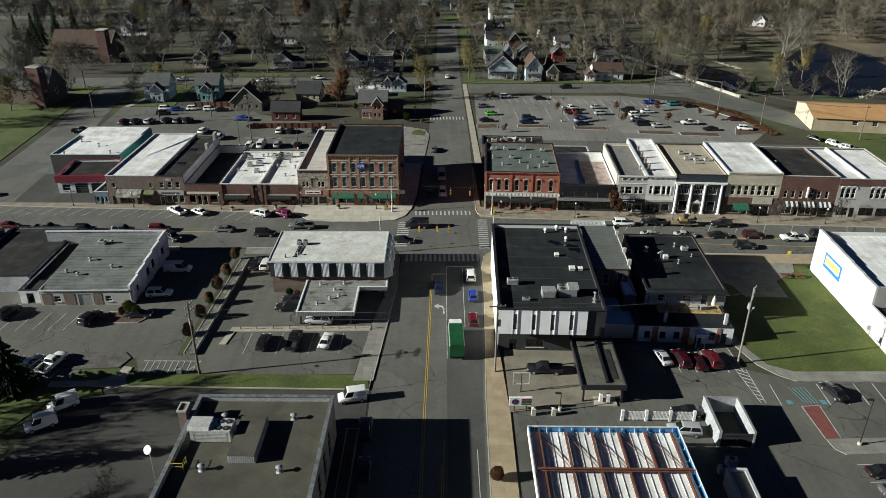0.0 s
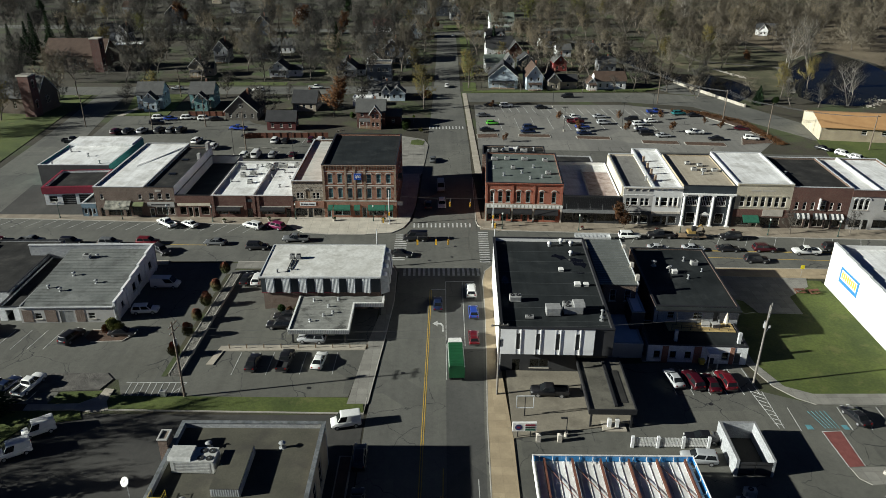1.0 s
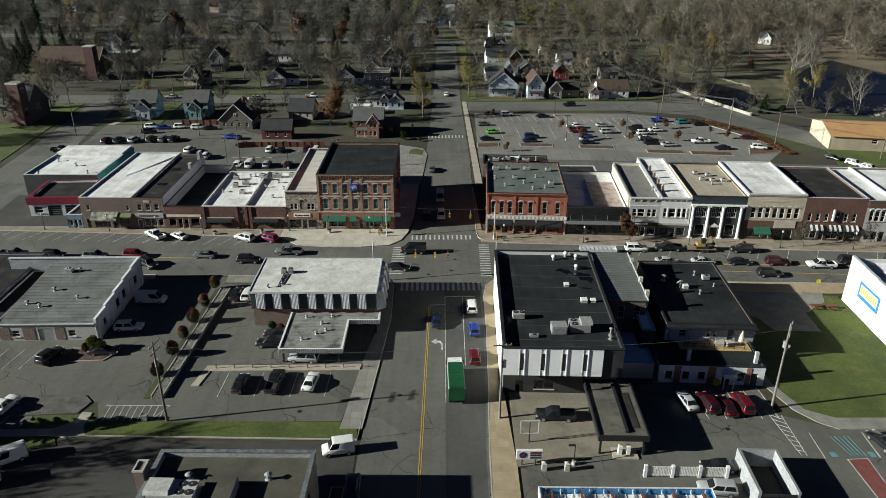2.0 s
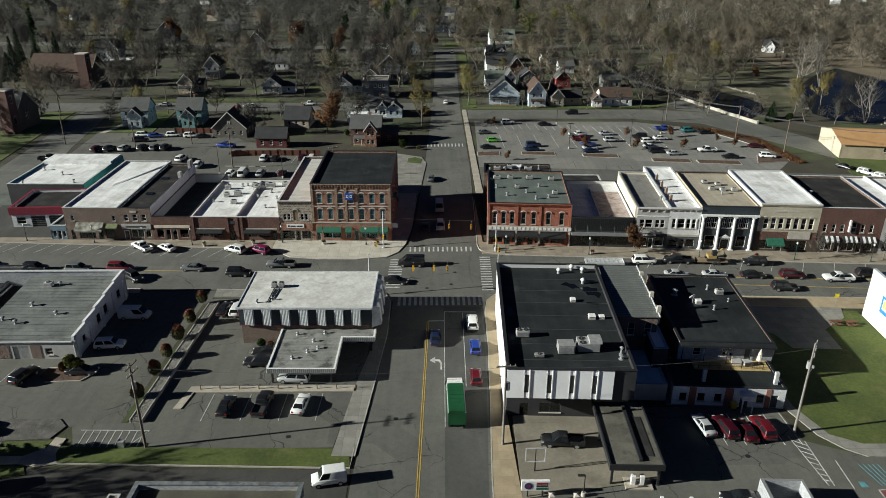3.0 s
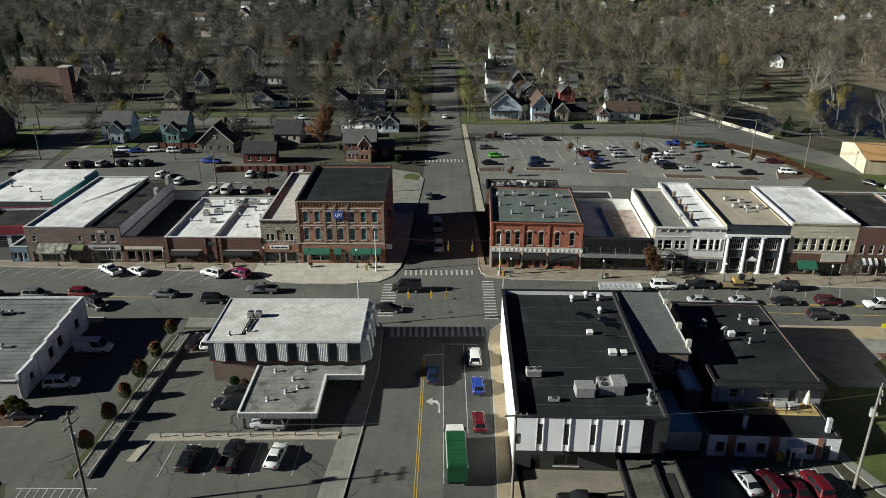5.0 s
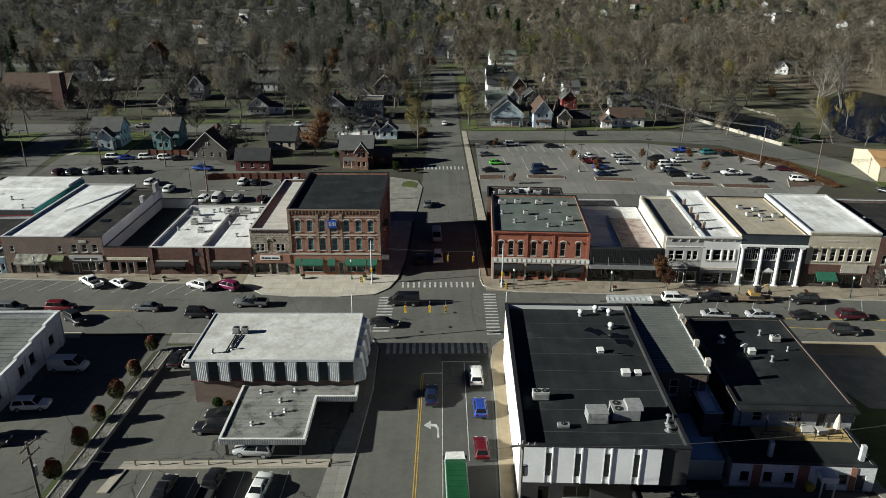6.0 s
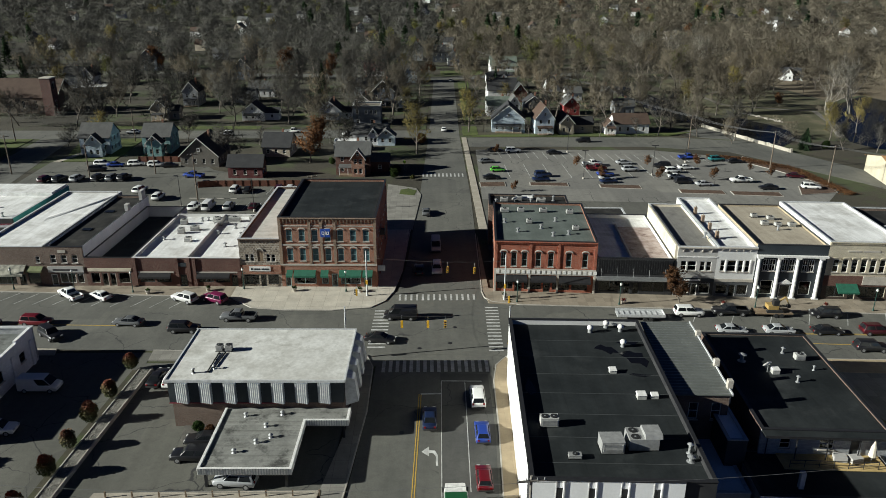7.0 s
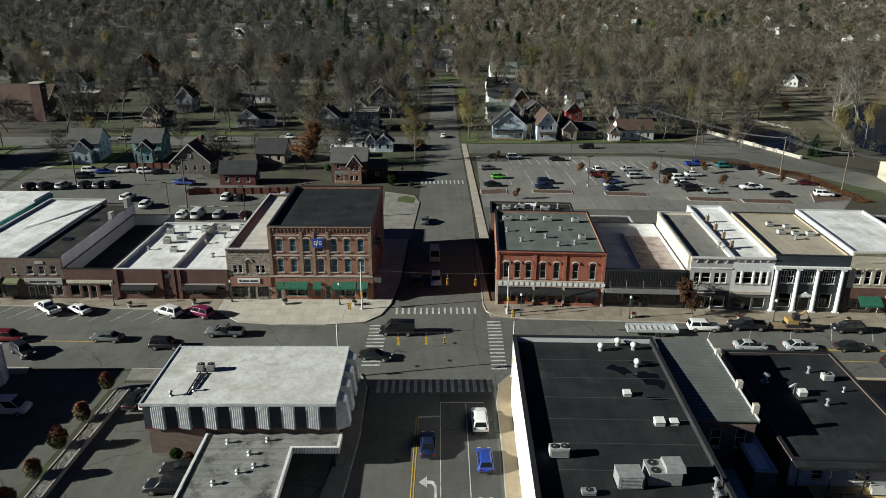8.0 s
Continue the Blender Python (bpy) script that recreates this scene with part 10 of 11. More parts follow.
# shrubs beside the town's lots
for kind, x, y, s, z in ((TURNING_SHRUB, -45.4, -26.0, 1.0, 0.1), (TURNING_SHRUB, -44.9, -20.0, 1.05, 0.1), (TURNING_SHRUB, -44.8, -14.9, 1.0, 0.1), (TURNING_SHRUB, -44.7, -9.4, 1.1, 0.1), (TURNING_SHRUB, -44.3, -3.9, 1.05, 0.1), (TURNING_SHRUB, -44.4, 3.6, 1.0, 0.1),
                         (DARK_SHRUB, -30.4, -11.6, 0.9, 0.1), (BROWN_SHRUB, -28.8, -12.2, 0.8, 0.1), (GREEN_SHRUB, -27, -12, 1.0, 0.1), (GREEN_SHRUB, -58.6, -18.2, 1.5, 0.1), (GREEN_SHRUB, -57.2, -18.8, 1.2, 0.1), (BROWN_SHRUB, -59.6, -18.6, 1.0, 0.1), (BROWN_SHRUB, 5.5, -61, 1.2, 0.1),
                         (DARK_SHRUB, 126, 140, 1.6, 0), (DARK_SHRUB, -11, 106, 1.5, 0), (DARK_SHRUB, -11.4, 109, 1.5, 0), (DARK_SHRUB, -30, 121, 1.2, 0), (DARK_SHRUB, -10.5, 112, 1.3, 0), (BROWN_SHRUB, -4, 148, 2.0, 0), (GREEN_SHRUB, -6, 104, 0.8, 0.1),
                         (RUSTY, 46, 104, 0.33, 0.1), (RUSTY, 41, 118, 0.31, 0.1), (RUSTY, 61, 104, 0.33, 0.1), (RUSTY, 62, 118, 0.33, 0.1), (RUSTY, 76, 104, 0.33, 0.1), (RUSTY, 77, 118, 0.31, 0.1), (RUSTY, 20, 93, 0.26, 0.1),
                         (RUSTY, 19, 134, 0.26, 0.1), (RUSTY, 93, 106, 0.29, 0.1), (RUSTY, 90, 112, 0.26, 0.1)):
    plant(kind, x, y, s, z=z)
for k in KINDS_OF_PLANT:
    for o in (*k.children, k):
        bpy.data.objects.remove(o)


# ---- river, pond and park ----
m, nt, b = nodes_of("dark_water")
b.inputs["Base Color"].default_value, b.inputs["Roughness"].default_value = (0.01, 0.011, 0.009, 1), 0.12
b.inputs["IOR"].default_value, b.inputs["Specular IOR Level"].default_value = 1.1, 0.4
relief(nt, b, grain(nt, place(nt), 1.2, 4), 0.12, 0.03)
WATER = m
PARK = rough_surface("park_grass", (0.05, 0.052, 0.022), (0.10, 0.094, 0.045), 0.08, 2.0, 0.95, 0.5, 0.08, speckle=0.7, stain=((0.16, 0.13, 0.08), 0.09, 0.5, 0.68))
PATH = rough_surface("gravel_path", (0.11, 0.10, 0.085), (0.17, 0.155, 0.13), 0.5, 6, 0.95)
structure("river", Geo().prism([(112.4, 142), (118, 148), (124, 156), (127.6, 168), (125, 180), (118, 191), (107, 192), (101, 199), (100.5, 236), (99, 261), (94, 271), (85, 268), (88, 222), (90, 205), (92.5, 190), (98.5, 180), (103, 169), (106.5, 158)], 0, 0.085), WATER, "still dark river water reflecting bare trees", "water")
structure("pond", Geo().prism([(140, 151), (144, 140), (156, 136.8), (180, 150), (200, 190), (203, 216), (197, 245), (177, 226), (160, 204), (152, 182)], 0, 0.02), WATER, "dark pond with rough edges", "water")
structure("lawn_park", Geo().prism([(127, 163), (138, 152), (152, 186), (176, 230), (150, 290), (122, 300), (108, 260), (107, 211), (117, 196), (130, 178)], 0, 0.012), PARK, "worn park grass littered with leaves", "grass")
structure("park_path", Geo().path([(141, 158), (149, 178), (156, 207), (143, 212), (124, 222), (122, 246), (140, 262), (156, 297)], 2.4, 0, 0.03), PATH, "pale gravel path through the park", "path")
structure("footbridge_deck", Geo().path([(141, 158.5), (149, 179)], 2.4, 0.03, 0.35), CONCRETE_WORN, "pale concrete weir walkway beside the pond", "path")
wall = thing("bridge_parapet", Matrix(), "pale concrete parapet along the river road", "wall")
PARAPET = [(98.7, 175.4), (102.4, 164.4), (106, 154.0), (109.5, 144.6), (112.9, 135.6)]
for p, q in zip(PARAPET, PARAPET[1:]):
    part("parapet_panel", Geo().path([p, (p[0] * 0.03 + q[0] * 0.97, p[1] * 0.03 + q[1] * 0.97)], 0.35, 0, 1.05), CONCRETE_PALE, wall)
for p in PARAPET:
    part("parapet_post", Geo().box(p[0] - 0.32, p[0] + 0.32, p[1] - 0.32, p[1] + 0.32, 0, 1.3), CONCRETE_PALE, wall)
rnd = random.Random(3)
ROCKS = Geo()
for i in range(220):
    f = rnd.random()
    x, y = (125 + 7.5 * f + rnd.gauss(0, 0.7), 203 - 19.5 * f + rnd.gauss(0, 0.7)) if i < 110 else (158 + 22 * f + rnd.gauss(0, 1.0), 137 + 14 * f - 1 + rnd.gauss(0, 1.0))
    r = rnd.uniform(0.2, 0.6)
    ROCKS.add([(x + r * math.cos(a) * rnd.uniform(0.7, 1.1), y + r * math.sin(a) * rnd.uniform(0.7, 1.1), 0) for a in (0, 1.3, 2.5, 3.8, 5)] + [(x, y, r * rnd.uniform(0.5, 1))], [(0, 1, 5), (1, 2, 5), (2, 3, 5), (3, 4, 5), (4, 0, 5)])
solid("bank_stones", ROCKS, TRIM_STONE, "loose pale stones along the water's edge", "stones", kind="stuff")

# a ground cover of reddish low shrubs on the car park's islands
COVER = Geo()
for a, c, w in (((84, 130.5), (93.1, 127), 1.6), ((93.1, 127), (103.5, 115), 2.4), ((103.5, 115), (105, 101), 2.2), ((105, 101), (107, 89), 1.8)):
    for _ in range(2200):
        f = rnd.random()
        s = rnd.gauss(0, 0.5)
        d = (Vector(c) - Vector(a)).normalized()
        p = Vector((a[0] + (c[0] - a[0]) * f - d.y * s * w, a[1] + (c[1] - a[1]) * f + d.x * s * w, rnd.uniform(0.1, 0.75) * (1 - 0.3 * abs(s))))
        u = Vector((rnd.gauss(0, 1), rnd.gauss(0, 1), rnd.gauss(0, 1))).normalized()
        v = u.orthogonal().normalized() * 0.11
        COVER.add([p - v, p + u * 0.13, p + v, p - u * 0.13], [(0, 1, 2, 3)])
solid("ground_cover", COVER, LEAVES_BROWN, "reddish-brown dry ground cover on the kerbed islands", "shrubs", kind="stuff")

# ---- the bank's retaining wall and the low fence ----
WALL_CAP = rough_surface("rubble_cap", (0.12, 0.115, 0.10), (0.27, 0.255, 0.225), 1.6, 5, 0.95, 0.9, 0.08, stain=((0.07, 0.065, 0.055), 1.4, 0.5, 0.65))
WALL_STONE = rough_surface("rubble_stone", (0.16, 0.15, 0.13), (0.30, 0.285, 0.25), 2.5, 6, 0.95, 0.5)
wall = thing("retaining_wall", Matrix(), "low stone retaining wall topped with pale rubble", "wall")
EDGE = [(-43.8, -31.5), (-43.4, -22.5), (-43.0, -13.0), (-42.6, -5.0), (-42.2, 3.6)]
for p, q in zip(EDGE, EDGE[1:]):
    q = (q[0], q[1] - 0.03)
    part("wall_stretch", Geo().path([p, q], 1.5, 0, 0.5), WALL_CAP, wall)
    for dx in (-0.83, 0.83):
        part("kerbstone", Geo().path([(p[0] + dx, p[1]), (q[0] + dx, q[1])], 0.16, 0, 0.6), KERBSTONE, wall)
rnd = random.Random(12)
RUBBLE = Geo()
for _ in range(1100):
    y = rnd.uniform(-31.2, 3.2)
    x = -43.8 + 1.6 * (y + 31.5) / 35.1 + rnd.uniform(-0.62, 0.62)
    r = rnd.uniform(0.06, 0.14)
    RUBBLE.add([(x + r * math.cos(a) * rnd.uniform(0.7, 1.1), y + r * math.sin(a) * rnd.uniform(0.7, 1.1), 0.48) for a in (0, 1.3, 2.5, 3.8, 5)] + [(x, y, 0.5 + r * rnd.uniform(0.5, 1))], [(0, 1, 5), (1, 2, 5), (2, 3, 5), (3, 4, 5), (4, 0, 5)])
solid("wall_rubble", RUBBLE, WALL_STONE, "pale loose rubble filling the top of the wall", "stones", kind="stuff")
structure("mulch_strip", Geo().path([(p[0] - 1.7, p[1]) for p in EDGE], 0.8, 0, 0.1), GARDEN_SOIL, "narrow mulched strip under clipped shrubs", "planting bed")
fence = thing("low_fence", Matrix(), "low wooden post and wire fence on a concrete island", "fence")
for x in np.arange(-37, -13.5, 2.9):
    part("post", Geo().box(x - 0.07, x + 0.07, -23.75, -23.61, 0.17, 0.95), WOOD, fence)
part("rail", Geo().box(-37.1, -13.7, -23.6, -23.57, 0.8, 0.84), METAL_GREY, fence)
for name, label, pts in (("board_fence", "red-brown board fence behind the barn", [(-62, 97), (-57.5, 98), (-35.5, 98.2)]), ("board_fence", "red-brown board fence beside the houses", [(-87.5, 124.3), (-69, 124.3)])):
    f = thing(name, Matrix(), label, "fence")
    for p, q in zip(pts, pts[1:]):
        n = int((Vector(q) - Vector(p)).length / 2.4) + 1
        for k in range(n):
            a, c = Vector(p).lerp(Vector(q), k / n), Vector(p).lerp(Vector(q), (k + 0.97) / n)
            part("fence_panel", Geo().path([a, c], 0.06, 0.05, 1.7), RUST, f)
            part("fence_post", Geo().box(a.x - 0.07, a.x + 0.07, a.y - 0.12, a.y - 0.03, 0, 1.8), RUST, f)


# ---- roof plant ----
CASING = plain("hvac_casing", (0.5, 0.5, 0.47), 0.55, 0.2)
CASING_GREY = plain("hvac_casing_grey", (0.36, 0.36, 0.35), 0.55, 0.3)
FAN_DARK = plain("fan_grille", (0.02, 0.02, 0.02), 0.6)
GALVANISED = plain("galvanised_sheet", (0.42, 0.43, 0.43), 0.45, 0.5)


def fan_unit(x, y, z, w, d, h, fans=(1, 1), rot=0.0, material=None, hood=False):
    """A roof air-conditioner: casing on rails, louvred side, fans with rings on top."""
    u = thing("rooftop_air_conditioner", pose(x, y, z, 0, 0, rot), "grey metal air-conditioning unit on a flat roof", "air conditioner")
    part("casing", Geo().prism([(-w / 2, -d / 2), (w / 2 - 0.06, -d / 2), (w / 2, -d / 2 + 0.06), (w / 2, d / 2), (-w / 2, d / 2)], 0.14, h), material or CASING, u)
    for s in (-0.35, 0.35):
        part("rail", Geo().box(-w / 2 - 0.1, w / 2 + 0.1, s * d - 0.06, s * d + 0.06, 0, 0.14), METAL_DARK, u)
    n = 6
    part("grille", panel(Geo(), -w * 0.42, w * 0.42, 0.3, h - 0.2, [(-w * 0.42 + 0.04, w * 0.42 - 0.04, 0.34 + (h - 0.5) * k / n, 0.3 + (h - 0.5) * (k + 0.8) / n) for k in range(n)], -d / 2 - 0.03, -d / 2), CASING_GREY, u)
    for i in range(fans[0]):
        for j in range(fans[1]):
            fx = (-w / 2 + w * (i + 0.5) / fans[0]) if not hood else w * 0.08 + w * 0.4 * (i + 0.5) / fans[0]
            fy, r = -d / 2 + d * (j + 0.5) / fans[1], min((w * (0.42 if hood else 1)) / fans[0], d / fans[1]) * 0.4
            f = part("fan", Geo().tube((fx, fy, h), (fx, fy, h + 0.07), r, r, 14), FAN_DARK, u)
            part("fan_hub", Geo().tube((fx, fy, h + 0.07), (fx, fy, h + 0.1), r * 0.25, r * 0.2, 8), METAL_GREY, f)
    if hood:
        part("hood", Geo().prism([(-d / 2, 0), (d / 2, 0), (d / 2 - 0.25, 0.45), (-d / 2 + 0.25, 0.45)], -w / 2 - 0.3, -w * 0.02, Matrix(((0, 0, 1, 0), (1, 0, 0, 0), (0, 1, 0, h), (0, 0, 0, 1)))), material or CASING, u)
    return u


def ball(r, squash=1.0, n=12, rows=7):
    g = Geo()
    for k in range(rows + 1):
        a = math.pi * k / rows
        for i in range(n):
            g.v.append((r * math.sin(a) * math.cos(2 * math.pi * i / n), r * math.sin(a) * math.sin(2 * math.pi * i / n), -r * squash * math.cos(a)))
    g.f = [(k * n + i, k * n + (i + 1) % n, (k + 1) * n + (i + 1) % n, (k + 1) * n + i) for k in range(rows) for i in range(n)]
    return g


def turbine(x, y, z, r=0.42):
    u = thing("roof_turbine_vent", pose(x, y, z), "round white turbine vent on the black roof", "vent")
    part("neck", Geo().tube((0, 0, 0), (0, 0, 0.4), r * 0.7, r * 0.6, 12), GALVANISED, u)
    head = part("turbine_head", ball(r, 0.85, 16, 8), TRIM_WHITE, u, "", True)
    head.location = (0, 0, 0.4 + r * 0.7)
    return u


def pipe_vent(x, y, z, h=0.7, r=0.14, cap=True, material=None):
    u = thing("roof_vent", pose(x, y, z), "small metal vent pipe standing on a roof", "vent")
    part("pipe", Geo().tube((0, 0, 0), (0, 0, h), r, r, 10), material or GALVANISED, u)
    part("flashing", Geo().tube((0, 0, 0), (0, 0, 0.12), r * 2.2, r * 1.3, 10), METAL_GREY, u)
    if cap:
        part("cap", Geo().tube((0, 0, h + 0.06), (0, 0, h + 0.22), r * 2.1, r * 0.6, 12).tube((0, 0, h), (0, 0, h + 0.07), r * 0.5, r * 0.5, 6), GALVANISED, u)
    return u


def hatch(x, y, z, w=1.0, d=0.9, h=0.5, rot=0.0):
    u = thing("roof_hatch", pose(x, y, z, 0, 0, rot), "low white roof hatch with a sloping lid", "roof hatch")
    part("curb", Geo().box(-w / 2, w / 2, -d / 2, d / 2, 0, h), CASING, u)
    part("lid", Geo().add([(-w / 2 - 0.06, -d / 2 - 0.06, h), (w / 2 + 0.06, -d / 2 - 0.06, h), (w / 2 + 0.06, d / 2 + 0.06, h), (-w / 2 - 0.06, d / 2 + 0.06, h), (-w / 2, -d / 2, h + 0.06), (w / 2, -d / 2, h + 0.06), (w / 2, d / 2, h + 0.2), (-w / 2, d / 2, h + 0.2)],
                          [(3, 2, 1, 0), (4, 5, 6, 7), (0, 1, 5, 4), (1, 2, 6, 5), (2, 3, 7, 6), (3, 0, 4, 7)]), TRIM_WHITE, u)
    return u


def dish(x, y, z, r=0.7, rot=200, tall=1.0):
    u = thing("satellite_dish", pose(x, y, z, 0, 0, rot), "pale satellite dish on a short mast", "dish")
    part("mast", Geo().tube((0, 0, 0), (0, 0, tall), 0.05, 0.05, 8), METAL_GREY, u)
    g, n = Geo(), 16
    for k, (f, dz) in enumerate(((0.02, 0.0), (0.5, 0.06), (1.0, 0.22), (1.02, 0.25), (0.5, 0.1), (0.02, 0.05))):
        g.v += [(r * f * math.cos(2 * math.pi * i / n), r * f * math.sin(2 * math.pi * i / n), dz * r * 1.5) for i in range(n)]
    g.f = [(k * n + i, (k + 1) * n + i, (k + 1) * n + (i + 1) % n, k * n + (i + 1) % n) for k in range(5) for i in range(n)]
    bowl = part("bowl", g, TRIM_WHITE, u, "", True)
    bowl.matrix_local = pose(0, 0, tall, 55, 0, 0)
    return u


TALL = 9.0
fan_unit(10.9, -23.6, TALL, 1.9, 1.0, 1.1, (2, 1))
fan_unit(16.5, -27.8, TALL, 2.3, 1.9, 1.4, (0, 0), material=CASING_GREY)
fan_unit(19.7, -27.2, TALL, 3.0, 2.2, 1.4, (1, 2), 180, CASING_GREY, True)
fan_unit(12.6, -29.2, TALL, 1.3, 0.7, 0.5, (1, 1), material=CASING_GREY)
for x, y in ((19.6, -2.6), (22, -1.3), (23.7, -2.4), (23, -6.6)):
    turbine(x, y, TALL)
hatch(20.2, -12.9, TALL, 0.8, 0.7, 0.4)
hatch(22.1, -18.5, TALL, 1.0, 0.8, 0.5)
hatch(23.6, -18.5, TALL, 0.8, 0.6, 0.4)
pipe_vent(24.2, -28.6, TALL, 1.0, 0.16)
pipe_vent(23.9, -29.9, TALL, 0.5, 0.2)
PUB = 6.2
pipe_vent(39.2, -5.5, PUB, 0.9, 0.25)
dish(41.3, -8.4, PUB, 0.6)
hatch(42.2, -8.6, PUB, 0.9, 0.8, 0.6)
fan_unit(46.9, -5.3, PUB, 1.3, 0.9, 0.9)
pipe_vent(45.5, -3.5, PUB)
pipe_vent(44.1, -10.8, PUB)
pipe_vent(47.5, -8.0, PUB, 0.5, 0.1)
BANK = 6.9
fan_unit(-29.3, -3.2, BANK, 0.85, 0.85, 0.9, material=CASING_GREY)
fan_unit(-28.1, -3.2, BANK, 0.85, 0.85, 0.9, material=CASING_GREY)
for a, c in (((-29.2, -3.8, BANK), (-29.4, -8.9, BANK)), ((-28.4, -3.8, BANK), (-28.8, -7.6, BANK))):
    p = thing("roof_pipe", pose(*a), "dark pipe run laid across a pale roof", "pipe")
    d = Vector(c) - Vector(a)
    part("conduit", Geo().tube((0, 0, 0.12), (d.x, d.y, 0.12), 0.09, 0.09, 8), METAL_DARK, p)
    for f in (0.05, 0.35, 0.65, 0.95):
        part("saddle", Geo().box(d.x * f - 0.2, d.x * f + 0.2, d.y * f - 0.08, d.y * f + 0.08, 0, 0.05), METAL_DARK, p)
pipe_vent(-28.8, -7.9, BANK, 0.4, 0.12, True, METAL_DARK)
pipe_vent(-31.1, -8.9, BANK, 0.5, 0.12, True, METAL_DARK)
for x, y in ((-21.3, -14.4), (-20.3, -16.6), (-21.8, -17.6), (-23.9, -19.4), (-24.2, -12.2), (-19.8, -11.9)):
    pipe_vent(x, y, 2.75, 0.35, 0.14)
SW = 6.3
fan_unit(-31.5, -59.1, SW, 5.2, 2.6, 1.9, (2, 2), -2.4, CASING, True)
for x, y in ((-21.7, -55.8), (-31.4, -65.3), (-21.8, -65.7), (-30.9, -55.7)):
    pipe_vent(x, y, SW, 0.7, 0.22)
YELLOW_RAIL = plain("yellow_rail", (0.6, 0.45, 0.06), 0.5)
cage = thing("roof_ladder_rail", pose(-34.4, -64.7, SW, 0, 0, -2.4), "yellow guard rail round a roof ladder", "rail")
for x, y in ((-0.8, -0.6), (0.8, -0.6), (-0.8, 0.6), (0.8, 0.6)):
    part("rail_post", Geo().tube((x, y, 0), (x, y, 1.1), 0.035, 0.035, 6), YELLOW_RAIL, cage)
for zz in (0.55, 1.07):
    for a, c in (((-0.8, -0.6), (-0.8, 0.6)), ((0.8, -0.6), (0.8, 0.6)), ((-0.8, -0.6), (0.8, -0.6))):
        part("rail_bar", Geo().tube((*a, zz), (*c, zz), 0.03, 0.03, 6), YELLOW_RAIL, cage)
dish(-39.2, -61.5, 0, 0.6, -25, 6.2)
for x, y, w in ((25.8, 46.6, 1.3), (17.2, 41, 1.0), (25.2, 37.1, 1.2), (20.8, 47.6, 1.5), (13.2, 47.8, 1.6), (16.4, 48.0, 1.3)):
    fan_unit(x, y, 9.3, w, 0.9, 0.8)
for x, y in ((19, 38), (20.6, 33.9), (23.5, 34.7), (14.5, 36.2), (22.3, 42.0), (12.6, 41.5)):
    pipe_vent(x, y, 9.3, 0.6, 0.2)
for x, y, w in ((-48.3, 49.4, 1.6), (-47.7, 43, 1.2), (-45.4, 55, 1.4), (-30.5, 50, 1.4), (-33.5, 44, 1.0)):
    fan_unit(x, y, 5.1, w, 1.0, 0.9)
for x, y in ((-39.9, 40.1), (-48.4, 55), (-36.5, 52.5), (-40.5, 50.5), (-31, 40.6)):
    pipe_vent(x, y, 5.1, 0.6, 0.2)
for x, y in ((-102.7, 68), (-96.3, 64), (-102.8, 57), (-90.8, 58)):
    pipe_vent(x, y, 5.2, 0.7, 0.2)
for x, y, z in ((60.8, 38.7, 9.6), (65.5, 37.8, 9.6), (76.2, 39.8, 9.6)):
    fan_unit(x, y, z, 1.3, 0.9, 0.8)
for x, y, z in ((62, 35.7, 9.6), (47.5, 32.6, 9.4), (70, 34, 9.4), (82, 36, 9.4)):
    pipe_vent(x, y, z, 0.8, 0.2)
for x, y, z in ((-65.6, -6.6, 3.6), (-70.9, -3.8, 3.8), (-71, -9.4, 3.45), (-69.3, 3.3, 4.15), (-73.6, -8.4, 3.5)):
    pipe_vent(x, y, z, 0.6, 0.2)
fan_unit(-71.2, 3.0, 4.12, 1.4, 1.0, 0.9)


# ---- poles, lamps, wires and signals ----
POLE_WOOD = rough_surface("pole_wood", (0.10, 0.075, 0.055), (0.19, 0.15, 0.115), 2.0, 9, 0.9, 0.4)
POLE_PALE = rough_surface("pole_wood_pale", (0.15, 0.135, 0.115), (0.25, 0.228, 0.2), 2.0, 9, 0.9, 0.3)
POLE_GREEN = plain("lamp_green", (0.015, 0.05, 0.04), 0.5)
LAMP_GLASS = plain("lamp_glass", (0.7, 0.7, 0.66), 0.3)
SIGNAL_YELLOW = plain("signal_yellow", (0.75, 0.42, 0.03), 0.5)
CABLE = plain("cable", (0.10, 0.10, 0.10), 0.6)


